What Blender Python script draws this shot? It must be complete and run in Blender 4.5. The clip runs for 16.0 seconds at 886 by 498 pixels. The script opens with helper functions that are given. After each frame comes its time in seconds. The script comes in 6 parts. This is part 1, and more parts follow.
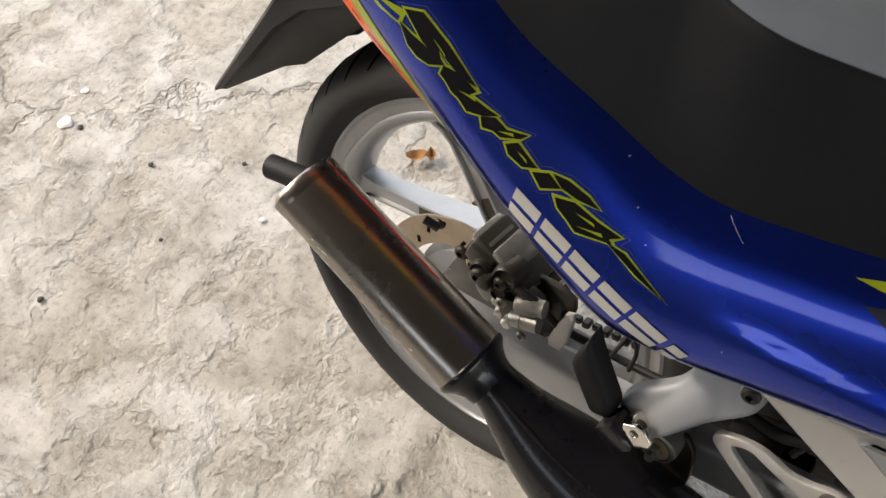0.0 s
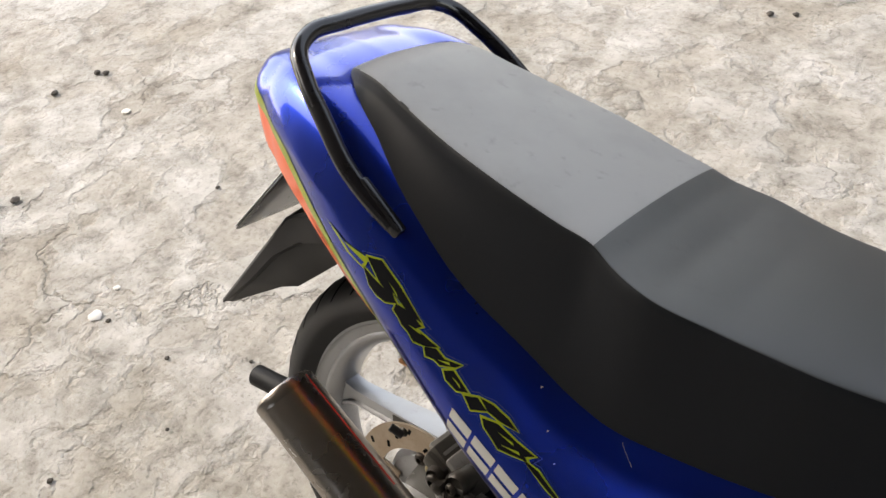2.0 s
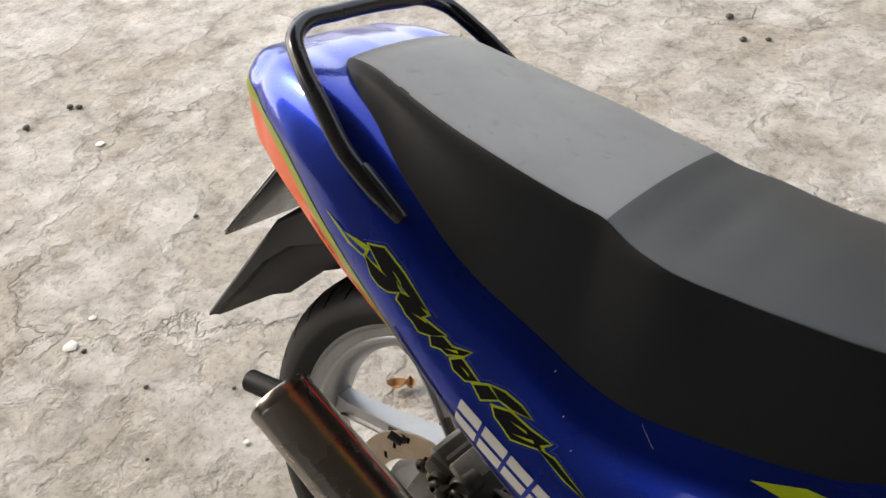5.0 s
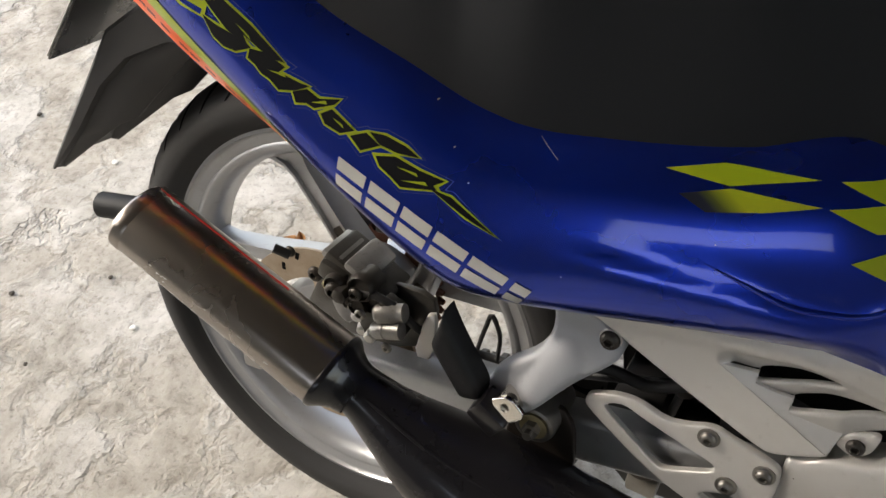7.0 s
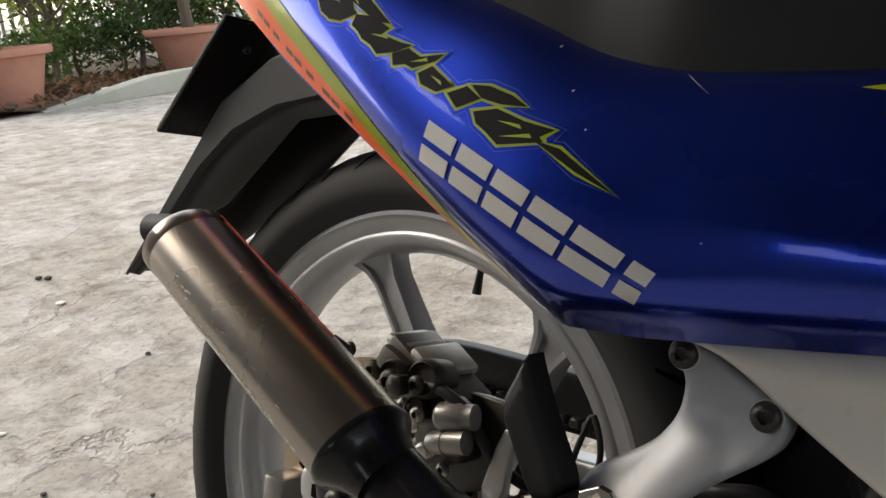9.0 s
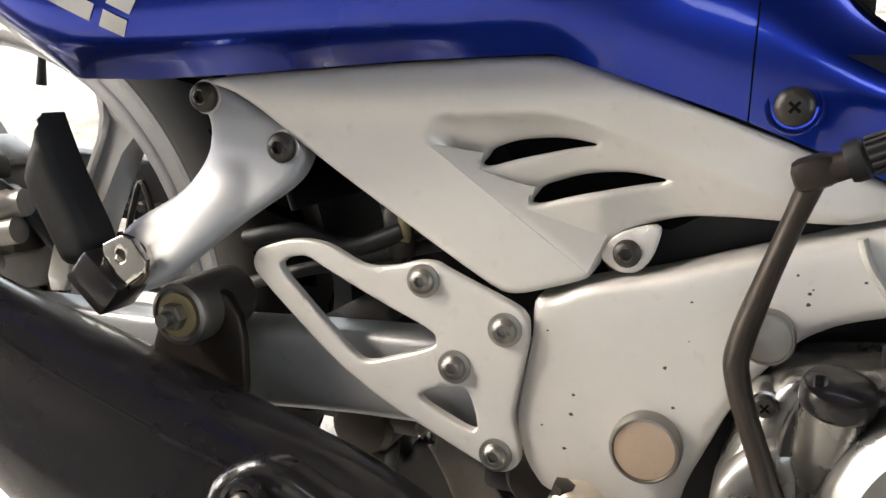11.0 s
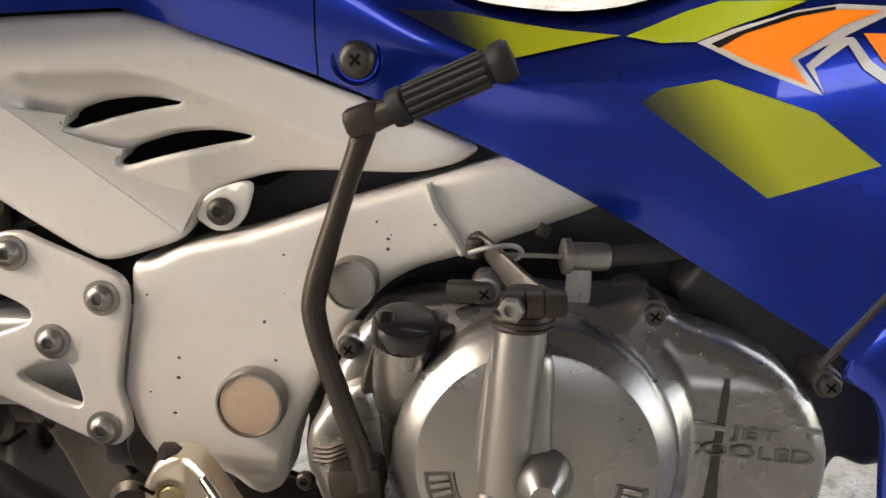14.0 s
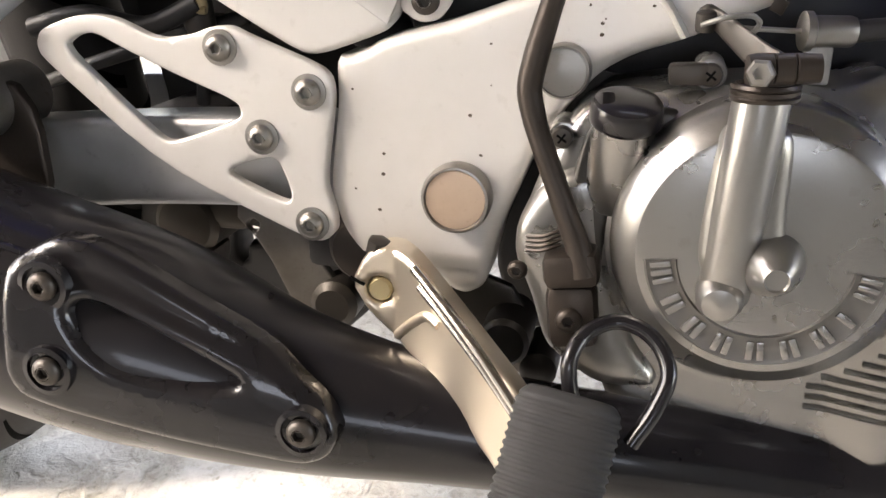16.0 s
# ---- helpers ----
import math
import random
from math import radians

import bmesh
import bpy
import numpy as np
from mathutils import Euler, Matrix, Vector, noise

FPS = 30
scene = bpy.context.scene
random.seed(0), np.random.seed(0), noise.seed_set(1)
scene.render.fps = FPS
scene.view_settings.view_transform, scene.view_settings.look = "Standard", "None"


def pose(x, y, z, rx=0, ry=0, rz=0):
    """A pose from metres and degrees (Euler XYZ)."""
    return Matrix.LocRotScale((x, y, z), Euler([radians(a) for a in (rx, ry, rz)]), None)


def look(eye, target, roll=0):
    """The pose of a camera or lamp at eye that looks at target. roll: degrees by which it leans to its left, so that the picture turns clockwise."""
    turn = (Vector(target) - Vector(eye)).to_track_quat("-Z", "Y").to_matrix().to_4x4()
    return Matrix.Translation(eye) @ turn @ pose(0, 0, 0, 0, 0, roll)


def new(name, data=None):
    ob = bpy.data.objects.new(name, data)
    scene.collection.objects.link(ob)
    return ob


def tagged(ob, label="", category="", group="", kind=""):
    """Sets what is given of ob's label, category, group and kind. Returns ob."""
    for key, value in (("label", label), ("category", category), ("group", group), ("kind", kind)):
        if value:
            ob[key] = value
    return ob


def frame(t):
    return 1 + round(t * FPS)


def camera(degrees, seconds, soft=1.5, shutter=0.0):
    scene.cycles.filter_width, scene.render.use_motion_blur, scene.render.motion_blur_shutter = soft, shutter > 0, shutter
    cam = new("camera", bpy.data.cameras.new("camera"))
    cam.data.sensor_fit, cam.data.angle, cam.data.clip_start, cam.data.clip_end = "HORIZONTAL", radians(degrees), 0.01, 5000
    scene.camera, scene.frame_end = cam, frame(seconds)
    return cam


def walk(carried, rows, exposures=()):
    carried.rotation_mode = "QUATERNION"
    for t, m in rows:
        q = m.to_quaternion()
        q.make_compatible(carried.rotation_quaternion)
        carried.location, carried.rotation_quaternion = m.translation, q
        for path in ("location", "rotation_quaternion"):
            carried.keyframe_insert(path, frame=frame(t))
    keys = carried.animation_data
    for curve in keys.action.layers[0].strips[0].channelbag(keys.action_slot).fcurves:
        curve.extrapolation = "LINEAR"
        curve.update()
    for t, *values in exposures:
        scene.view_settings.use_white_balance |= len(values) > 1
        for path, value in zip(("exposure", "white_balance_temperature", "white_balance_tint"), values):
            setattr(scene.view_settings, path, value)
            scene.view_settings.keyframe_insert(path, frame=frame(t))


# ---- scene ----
from mathutils.geometry import delaunay_2d_cdt

cam = camera(52.77, 16.0)
PATH = [
    (0, (0.3875, -0.3793, 1.1109), (-0.0497, 0.0079, 0.2991), -13.78),
    (0.5, (0.4730, -0.3894, 1.1545), (-0.0182, 0.0478, 0.4011), -9.49),
    (1, (0.4915, -0.3934, 1.1667), (-0.0232, 0.0494, 0.4326), -9.89),
    (1.5, (0.4937, -0.3836, 1.1920), (-0.0313, 0.1029, 0.4938), -9.58),
    (2, (0.4945, -0.3785, 1.2182), (-0.0534, 0.1259, 0.5508), -10.37),
    (2.5, (0.4980, -0.3823, 1.2207), (-0.0692, 0.1239, 0.5711), -11.26),
    (3, (0.4982, -0.3849, 1.2167), (-0.0697, 0.1141, 0.5621), -11.57),
    (3.2, (0.4981, -0.3829, 1.2132), (-0.0646, 0.1117, 0.5508), -11.58),
    (5.3, (0.4637, -0.4346, 1.1620), (-0.0740, 0.1516, 0.5559), -9.09),
    (5.5, (0.4535, -0.4533, 1.1668), (-0.0827, 0.1517, 0.5782), -9.78),
    (6, (0.4437, -0.4635, 1.1426), (-0.0769, 0.1278, 0.5267), -11.95),
    (6.5, (0.4570, -0.4592, 1.0780), (0.0399, 0.1159, 0.3743), -11.07),
    (7, (0.4806, -0.4426, 1.0036), (0.0633, 0.1206, 0.2904), -12.95),
    (7.5, (0.4520, -0.4206, 0.8433), (-0.0460, 0.1925, 0.2300), -13.63),
    (8, (0.4168, -0.4263, 0.6700), (-0.1652, 0.2250, 0.1830), -8.70),
    (8.5, (0.4289, -0.4474, 0.6755), (-0.2156, 0.2363, 0.3331), -7.28),
    (9, (0.4727, -0.4648, 0.6702), (-0.1517, 0.2623, 0.3850), -5.07),
    (9.5, (0.4919, -0.4521, 0.6490), (-0.0412, 0.3204, 0.3039), -3.87),
    (10, (0.5262, -0.4484, 0.6350), (0.0707, 0.3479, 0.2369), -5.04),
    (10.2, (0.5395, -0.4419, 0.6256), (0.1122, 0.3614, 0.2106), -4.92),
    (12.3, (0.5938, -0.4204, 0.5904), (0.3460, 0.4267, 0.1203), -2.28),
    (12.5, (0.5986, -0.4203, 0.5905), (0.3712, 0.4318, 0.1192), -1.97),
    (13, (0.6151, -0.4194, 0.5867), (0.4322, 0.4428, 0.1143), -1.24),
    (13.5, (0.6305, -0.4197, 0.5859), (0.5048, 0.4557, 0.1194), 0.06),
    (14, (0.6443, -0.4187, 0.5857), (0.5716, 0.4614, 0.1164), 1.07),
    (14.5, (0.6605, -0.4176, 0.5824), (0.6246, 0.4553, 0.0959), 1.38),
    (15, (0.6634, -0.4158, 0.5694), (0.6201, 0.4323, 0.0413), 0.53),
    (15.5, (0.6432, -0.4217, 0.5540), (0.5279, 0.3932, -0.0140), -1.52),
    (16, (0.6087, -0.4348, 0.5476), (0.4037, 0.3505, -0.0366), -3.85),
]
walk(cam, [(t, look(eye, target, roll)) for t, eye, target, roll in PATH],
     [(0, 2.2, 7400, 11), (1.2, 2.3, 7400, 11), (2, 2.06, 7300, 11), (3, 2.05, 7300, 11), (6, 1.8, 7400, 11), (6.5, 2.18, 7200, 10), (7.5, 2.1, 7200, 10), (8.2, 1.92, 7300, 11), (9, 1.70, 7300, 10), (10, 2.72, 7100, 9), (12.5, 3.24, 7700, 12), (13.5, 3.24, 7800, 11), (14, 3.08, 7900, 12), (15, 3.12, 7900, 13), (16, 3.56, 7400, 14)])

# ---------------------------------------------------------------- light
world = bpy.data.worlds.new("sky")
scene.world = world
world.use_nodes = True
wt = world.node_tree
sky = wt.nodes.new("ShaderNodeTexSky")
sky.sky_type = "NISHITA"
sky.sun_disc = False
sky.sun_elevation, sky.sun_rotation = radians(44), radians(-108)
sky.air_density, sky.dust_density, sky.ozone_density = 1.0, 1.2, 1.0
wt.nodes["Background"].inputs["Strength"].default_value = 0.15
haze = wt.nodes.new("ShaderNodeHueSaturation")
haze.inputs["Saturation"].default_value = 0.55
wt.links.new(sky.outputs["Color"], haze.inputs["Color"])
wt.links.new(haze.outputs["Color"], wt.nodes["Background"].inputs["Color"])
sun_data = bpy.data.lights.new("sun", "SUN")
sun_data.energy, sun_data.angle, sun_data.color = 0.5, radians(8), (1.0, 0.95, 0.88)
sun = new("sun", sun_data)
sun.matrix_world = look((-6.84, -2.22, 6.95), (0, 0, 0))

# ---------------------------------------------------------------- materials


def material(name, base, rough=0.5, metal=0.0, coat=0.0, coat_rough=0.05, spec=0.5):
    m = bpy.data.materials.new(name)
    m.use_nodes = True
    b = m.node_tree.nodes["Principled BSDF"]
    b.inputs["Base Color"].default_value = (*base, 1)
    b.inputs["Roughness"].default_value = rough
    b.inputs["Metallic"].default_value = metal
    b.inputs["Coat Weight"].default_value = coat
    b.inputs["Coat Roughness"].default_value = coat_rough
    b.inputs["Specular IOR Level"].default_value = spec
    return m


def node(m, kind, **values):
    n = m.node_tree.nodes.new(kind)
    for key, value in values.items():
        n.inputs[key].default_value = value
    return n


def wire(m, a, b):
    m.node_tree.links.new(a, b)


def coords(m, scale=(1, 1, 1)):
    c = m.node_tree.nodes.new("ShaderNodeTexCoord")
    p = node(m, "ShaderNodeMapping", Scale=scale)
    wire(m, c.outputs["Object"], p.inputs["Vector"])
    return p.outputs["Vector"]


def noise_of(m, scale, detail=4.0, rough=0.6, vec=None):
    n = node(m, "ShaderNodeTexNoise", Scale=scale, Detail=detail, Roughness=rough)
    wire(m, vec or coords(m), n.inputs["Vector"])
    return n.outputs["Fac"]


def ramp_of(m, fac, stops):
    r = m.node_tree.nodes.new("ShaderNodeValToRGB")
    e = r.color_ramp.elements
    while len(e) < len(stops):
        e.new(0.5)
    for el, (pos, col) in zip(e, stops):
        el.position, el.color = pos, (*col, 1) if len(col) == 3 else col
    wire(m, fac, r.inputs["Fac"])
    return r.outputs["Color"]


def mix_of(m, fac, a, b, mode="MIX"):
    n = m.node_tree.nodes.new("ShaderNodeMix")
    n.data_type, n.blend_type = "RGBA", mode
    for socket, value in ((n.inputs[0], fac), (n.inputs[6], a), (n.inputs[7], b)):
        if hasattr(value, "is_linked"):
            wire(m, value, socket)
        elif isinstance(value, tuple):
            socket.default_value = (*value, 1)
        else:
            socket.default_value = value
    return n.outputs[2]


def bsdf(m):
    return m.node_tree.nodes["Principled BSDF"]


def x_of(m):
    """The distance along the thing."""
    n = node(m, "ShaderNodeSeparateXYZ")
    wire(m, coords(m), n.inputs["Vector"])
    return n.outputs["X"]


def bump_of(m, height, strength, distance):
    b = node(m, "ShaderNodeBump", Strength=strength, Distance=distance)
    wire(m, height, b.inputs["Height"])
    wire(m, b.outputs["Normal"], bsdf(m).inputs["Normal"])
    return b


def worn(name, base, rough, metal=0.0, coat=0.0, coat_rough=0.05, dirt=(0.10, 0.08, 0.06), amount=0.35, scale=40, bump=0.0, bump_scale=300, spec=0.5):
    """A surface with stains at two scales, uneven gloss and a fine grain."""
    m = material(name, base, rough, metal, coat, coat_rough, spec)
    big = noise_of(m, scale * 0.35, 5, 0.65)
    small = noise_of(m, scale * 4, 3, 0.6)
    blotch = ramp_of(m, big, [(0.45, (0, 0, 0)), (0.75, (1, 1, 1))])
    speck = ramp_of(m, small, [(0.62, (0, 0, 0)), (0.72, (1, 1, 1))])
    c = mix_of(m, blotch, base, tuple(v * (1 - amount) + d * amount for v, d in zip(base, dirt)))
    c2 = node(m, "ShaderNodeMath")
    c2.operation = "MULTIPLY"
    c2.inputs[1].default_value = amount * 0.8
    wire(m, speck, c2.inputs[0])
    c = mix_of(m, c2.outputs[0], c, dirt)
    wire(m, c, bsdf(m).inputs["Base Color"])
    r = node(m, "ShaderNodeMapRange")
    r.inputs["To Min"].default_value = max(0.02, rough - 0.08)
    r.inputs["To Max"].default_value = min(1.0, rough + 0.14)
    wire(m, big, r.inputs["Value"])
    wire(m, r.outputs[0], bsdf(m).inputs["Roughness"])
    if bump:
        bump_of(m, noise_of(m, bump_scale, 4, 0.6), bump, 0.002)
    return m


BLUE = worn("blue_paint", (0.005, 0.033, 0.39), 0.25, 0.94, 0.80, 0.06, (0.004, 0.022, 0.29), 0.25, 10)
SILVER = worn("silver_paint", (0.66, 0.635, 0.60), 0.40, 0.35, 0.30, 0.18, (0.16, 0.12, 0.08), 0.10, 30)
ALU = worn("cast_aluminium", (0.31, 0.30, 0.285), 0.25, 0.85, 0.0, 0.1, (0.16, 0.14, 0.12), 0.18, 30, 0.06, 500)
WHEEL = worn("wheel_paint", (0.375, 0.38, 0.39), 0.36, 0.55, 0.2, 0.2, (0.18, 0.16, 0.13), 0.25, 20)
CAN = worn("polished_steel", (0.36, 0.325, 0.295), 0.25, 1.0, 0.0, 0.1, (0.26, 0.20, 0.13), 0.22, 12)
CHROME = worn("bright_chrome", (0.80, 0.76, 0.70), 0.10, 1.0, 0.0, 0.1, (0.35, 0.28, 0.2), 0.15, 20)
SATIN = worn("satin_chrome", (0.70, 0.62, 0.51), 0.29, 0.88, 0.0, 0.1, (0.5, 0.4, 0.3), 0.15, 25)
BRACKETPAINT = worn("grey_bracket_paint", (0.36, 0.37, 0.385), 0.50, 0.30, 0.12, 0.3, (0.16, 0.14, 0.12), 0.15, 30)
CALIPERFIN = worn("caliper_top", (0.34, 0.33, 0.315), 0.36, 0.6, 0.0, 0.1, (0.06, 0.05, 0.04), 0.5, 60, 0.1, 400)
CALIPER = worn("dirty_caliper", (0.085, 0.08, 0.073), 0.38, 0.6, 0.0, 0.1, (0.05, 0.04, 0.03), 0.6, 90, 0.15, 400)
STEEL = worn("bolt_steel", (0.30, 0.285, 0.265), 0.35, 0.9, 0.0, 0.1, (0.12, 0.09, 0.06), 0.4, 60)
DARKSTEEL = worn("dark_steel", (0.060, 0.054, 0.048), 0.40, 0.6, 0.0, 0.1, (0.06, 0.04, 0.03), 0.5, 50)
BROWNSTEEL = worn("browned_steel", (0.046, 0.037, 0.031), 0.40, 0.7, 0.0, 0.1, (0.035, 0.025, 0.018), 0.6, 60, 0.1, 400)
STANDSTEEL = worn("dull_stand_steel", (0.17, 0.16, 0.148), 0.5, 0.4, 0.0, 0.1, (0.07, 0.055, 0.04), 0.5, 60, 0.1, 300)
OILY = worn("oily_casting", (0.075, 0.07, 0.064), 0.38, 0.75, 0.0, 0.1, (0.03, 0.025, 0.02), 0.5, 50, 0.1, 300)
DISC = worn("brake_disc_steel", (0.42, 0.34, 0.26), 0.38, 0.85, 0.0, 0.1, (0.2, 0.12, 0.06), 0.4, 60)
BLACK = worn("black_plastic", (0.020, 0.0195, 0.0205), 0.46, 0.0, 0.0, 0.1, (0.042, 0.039, 0.037), 0.3, 30, 0.08, 900, 0.36)
GLOSSBLACK = worn("black_enamel", (0.008, 0.0075, 0.009), 0.24, 0.0, 0.55, 0.05, (0.025, 0.02, 0.018), 0.3, 25, spec=0.25)
PIPE = worn("black_exhaust_paint", (0.009, 0.0085, 0.0105), 0.25, 0.0, 0.30, 0.08, (0.03, 0.027, 0.026), 0.3, 25, spec=0.26)
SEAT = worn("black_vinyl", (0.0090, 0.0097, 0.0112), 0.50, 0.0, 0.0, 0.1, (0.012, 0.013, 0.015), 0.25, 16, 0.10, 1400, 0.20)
bsdf(SEAT).inputs["Sheen Weight"].default_value = 0.08
bsdf(SEAT).inputs["Sheen Roughness"].default_value = 0.35
# grey vinyls for the pad tops: the sky's sheen put into the colour
SEATSHEEN = worn("painted_sheen_vinyl", (0.31, 0.31, 0.305), 0.46, 0.0, 0.0, 0.1, (0.10, 0.10, 0.10), 0.3, 14, 0.10, 1400, 0.5)
SEATSHEENFRONT = worn("front_sheen_vinyl", (0.095, 0.098, 0.094), 0.36, 0.0, 0.0, 0.1, (0.02, 0.02, 0.02), 0.3, 14, 0.10, 1400, 0.5)
# the front pad's painted sheen fades towards its nose; bare holds the fade
bare = ramp_of(SEATSHEENFRONT, x_of(SEATSHEENFRONT), [(0.205, (0, 0, 0)), (0.35, (1, 1, 1))])
wire(SEATSHEENFRONT, mix_of(SEATSHEENFRONT, bare, bsdf(SEATSHEENFRONT).inputs["Base Color"].links[0].from_socket, (0.048, 0.050, 0.049)), bsdf(SEATSHEENFRONT).inputs["Base Color"])
RUBBER = worn("tyre_rubber", (0.030, 0.0295, 0.030), 0.70, 0.0, 0.0, 0.1, (0.045, 0.040, 0.035), 0.30, 30, 0.1, 700, 0.3)
OLIVE = worn("olive_decal", (0.27, 0.33, 0.012), 0.30, 0.0, 0.25, 0.06, (0.2, 0.2, 0.03), 0.1, 20, spec=0.3)
ORANGE = worn("orange_decal", (0.85, 0.13, 0.03), 0.30, 0.0, 0.25, 0.06, (0.6, 0.08, 0.02), 0.1, 20, spec=0.3)
BRIGHTORANGE = worn("bright_orange_decal", (0.95, 0.23, 0.02), 0.30, 0.0, 0.25, 0.06, (0.8, 0.15, 0.02), 0.1, 20, spec=0.3)
WHITE = worn("silver_white_decal", (0.47, 0.465, 0.45), 0.30, 0.1, 1.0, 0.05, (0.4, 0.4, 0.4), 0.15, 40)
DECALBLACK = worn("black_decal", (0.005, 0.005, 0.006), 0.55, 0.0, 0.0, 0.1, (0.008, 0.008, 0.008), 0.2, 30, spec=0.08)
PALEBLUE = worn("pale_blue_outline", (0.06, 0.09, 0.36), 0.30, 0.3, 0.5, 0.07, (0.05, 0.07, 0.3), 0.1, 20)
RED = worn("red_plastic", (0.45, 0.02, 0.015), 0.4, 0.0, 0.3, 0.1, (0.2, 0.02, 0.01), 0.2, 20)
COPPER = worn("worn_cap_face", (0.55, 0.42, 0.32), 0.42, 0.7, 0.0, 0.1, (0.3, 0.2, 0.12), 0.3, 60)
BRASS = worn("dull_brass", (0.5, 0.42, 0.25), 0.4, 0.8, 0.0, 0.1, (0.2, 0.15, 0.08), 0.3, 60)
# near-black for bars that paint the shade in the cross recess
GROOVEDARK = material("screw_recess", (0.006, 0.005, 0.005), 0.8, spec=0.1)
PEGRUBBER = worn("peg_rubber", (0.010, 0.010, 0.011), 0.55, 0.0, 0.0, 0.1, (0.03, 0.028, 0.025), 0.3, 40, 0.1, 600, 0.25)
DARKRED = worn("dark_red_print", (0.10, 0.015, 0.01), 0.4, 0.0, 0.25, 0.1, (0.08, 0.01, 0.01), 0.2, 30)
PLATEWHITE = worn("plate_white", (0.7, 0.7, 0.66), 0.4, 0.0, 0.3, 0.1, (0.4, 0.38, 0.3), 0.2, 20)

# ---------------------------------------------------------------- mesh helpers
TAU = 2 * math.pi


def part(name, bm, mat, parent, label="", sharp=38):
    me = bpy.data.meshes.new(name)
    bmesh.ops.remove_doubles(bm, verts=bm.verts, dist=1e-6)
    bmesh.ops.recalc_face_normals(bm, faces=bm.faces)
    bm.to_mesh(me)
    bm.free()
    for p in me.polygons:
        p.use_smooth = True
    me.set_sharp_from_angle(angle=radians(sharp))
    me.materials.append(mat)
    ob = new(name, me)
    ob.parent = parent
    return tagged(ob, label) if label else ob


def spl(xs, ys, x):
    """A smooth curve through (xs, ys), at x."""
    xs, ys = np.asarray(xs, float), np.asarray(ys, float)
    d = np.gradient(ys, xs)
    i = int(np.clip(np.searchsorted(xs, x) - 1, 0, len(xs) - 2))
    h = xs[i + 1] - xs[i]
    t = float(np.clip((x - xs[i]) / h, 0, 1))
    return float((2 * t**3 - 3 * t**2 + 1) * ys[i] + (t**3 - 2 * t**2 + t) * h * d[i] + (3 * t**2 - 2 * t**3) * ys[i + 1] + (t**3 - t**2) * h * d[i + 1])


def curve(points, n=24):
    """n + 1 points along a smooth curve through the given ones."""
    p = np.asarray(points, float)
    s = np.r_[0, np.cumsum(np.linalg.norm(np.diff(p, axis=0), axis=1))]
    return [Vector([spl(s, p[:, k], v) for k in range(p.shape[1])]) for v in np.linspace(0, s[-1], n + 1)]


def chaikin(points, rounds=2):
    p = [np.asarray(q, float) for q in points]
    for _ in range(rounds):
        p = [q for a, b in zip(p, p[1:] + p[:1]) for q in (a * 0.8 + b * 0.2, a * 0.2 + b * 0.8)]
    return p


def grid_mesh(rows, closed=False, cap=False):
    """A skin over rows of points. closed: each row is a ring; cap: its ends are filled."""
    bm = bmesh.new()
    vs = [[bm.verts.new(p) for p in row] for row in rows]
    for a, b in zip(vs, vs[1:]):
        m = len(a)
        for j in range(m if closed else m - 1):
            k = (j + 1) % m
            bm.faces.new((a[j], a[k], b[k], b[j]))
    if cap:
        bm.faces.new(vs[0])
        bm.faces.new(vs[-1])
    return bm


def tube(points, radius, n=24, seg=12, cap=True, flat=1.0, smooth=True):
    """A pipe along points; radius may be a list, one for each given point."""
    path = curve(points, n) if smooth else [Vector(p) for p in points]
    m = len(path)
    radii = [radius] * m if isinstance(radius, (int, float)) else [spl(np.linspace(0, 1, len(radius)), radius, v) for v in np.linspace(0, 1, m)]
    rows, side = [], None
    for i, p in enumerate(path):
        d = (path[min(i + 1, m - 1)] - path[max(i - 1, 0)]).normalized()
        if side is None:
            side = d.cross(Vector((0, 0, 1)) if abs(d.z) < 0.9 else Vector((1, 0, 0))).normalized()
        side = (side - d * side.dot(d)).normalized()
        up = d.cross(side)
        rows.append([p + radii[i] * (math.cos(a) * side + flat * math.sin(a) * up) for a in np.linspace(0, TAU, seg, endpoint=False)])
    return grid_mesh(rows, True, cap)


def lathe(origin, axis, profile, seg=32, cap=True, start=0.0):
    """A turned shape: profile holds (radius, way along the axis)."""
    axis = Vector(axis).normalized()
    u = axis.cross(Vector((0, 0, 1)) if abs(axis.z) < 0.9 else Vector((1, 0, 0))).normalized()
    v = axis.cross(u)
    rows = [[Vector(origin) + h * axis + max(r, 1e-4) * (math.cos(a) * u + math.sin(a) * v) for a in np.linspace(start, start + TAU, seg, endpoint=False)] for r, h in profile]
    return grid_mesh(rows, True, cap)


def block(center, size, bevel=0.003, turn=(0, 0, 0), seg=2):
    bm = bmesh.new()
    bmesh.ops.create_cube(bm, size=1.0)
    bmesh.ops.scale(bm, vec=size, verts=bm.verts)
    if bevel:
        bmesh.ops.bevel(bm, geom=list(bm.edges), offset=bevel, segments=seg, affect="EDGES", profile=0.5)
    bmesh.ops.transform(bm, matrix=pose(*center, *turn), verts=bm.verts)
    return bm


def join(*bms):
    out = bmesh.new()
    for b in bms:
        me = bpy.data.meshes.new("joined")
        b.to_mesh(me)
        b.free()
        out.from_mesh(me)
        bpy.data.meshes.remove(me)
    return out


def inside(poly, pts):
    x, y = pts[:, 0], pts[:, 1]
    hit = np.zeros(len(pts), bool)
    for (x0, y0), (x1, y1) in zip(poly, np.roll(poly, -1, 0)):
        cross = (y0 > y) != (y1 > y)
        hit ^= cross & (x < (x1 - x0) * (y - y0) / (y1 - y0 + 1e-12) + x0)
    return hit


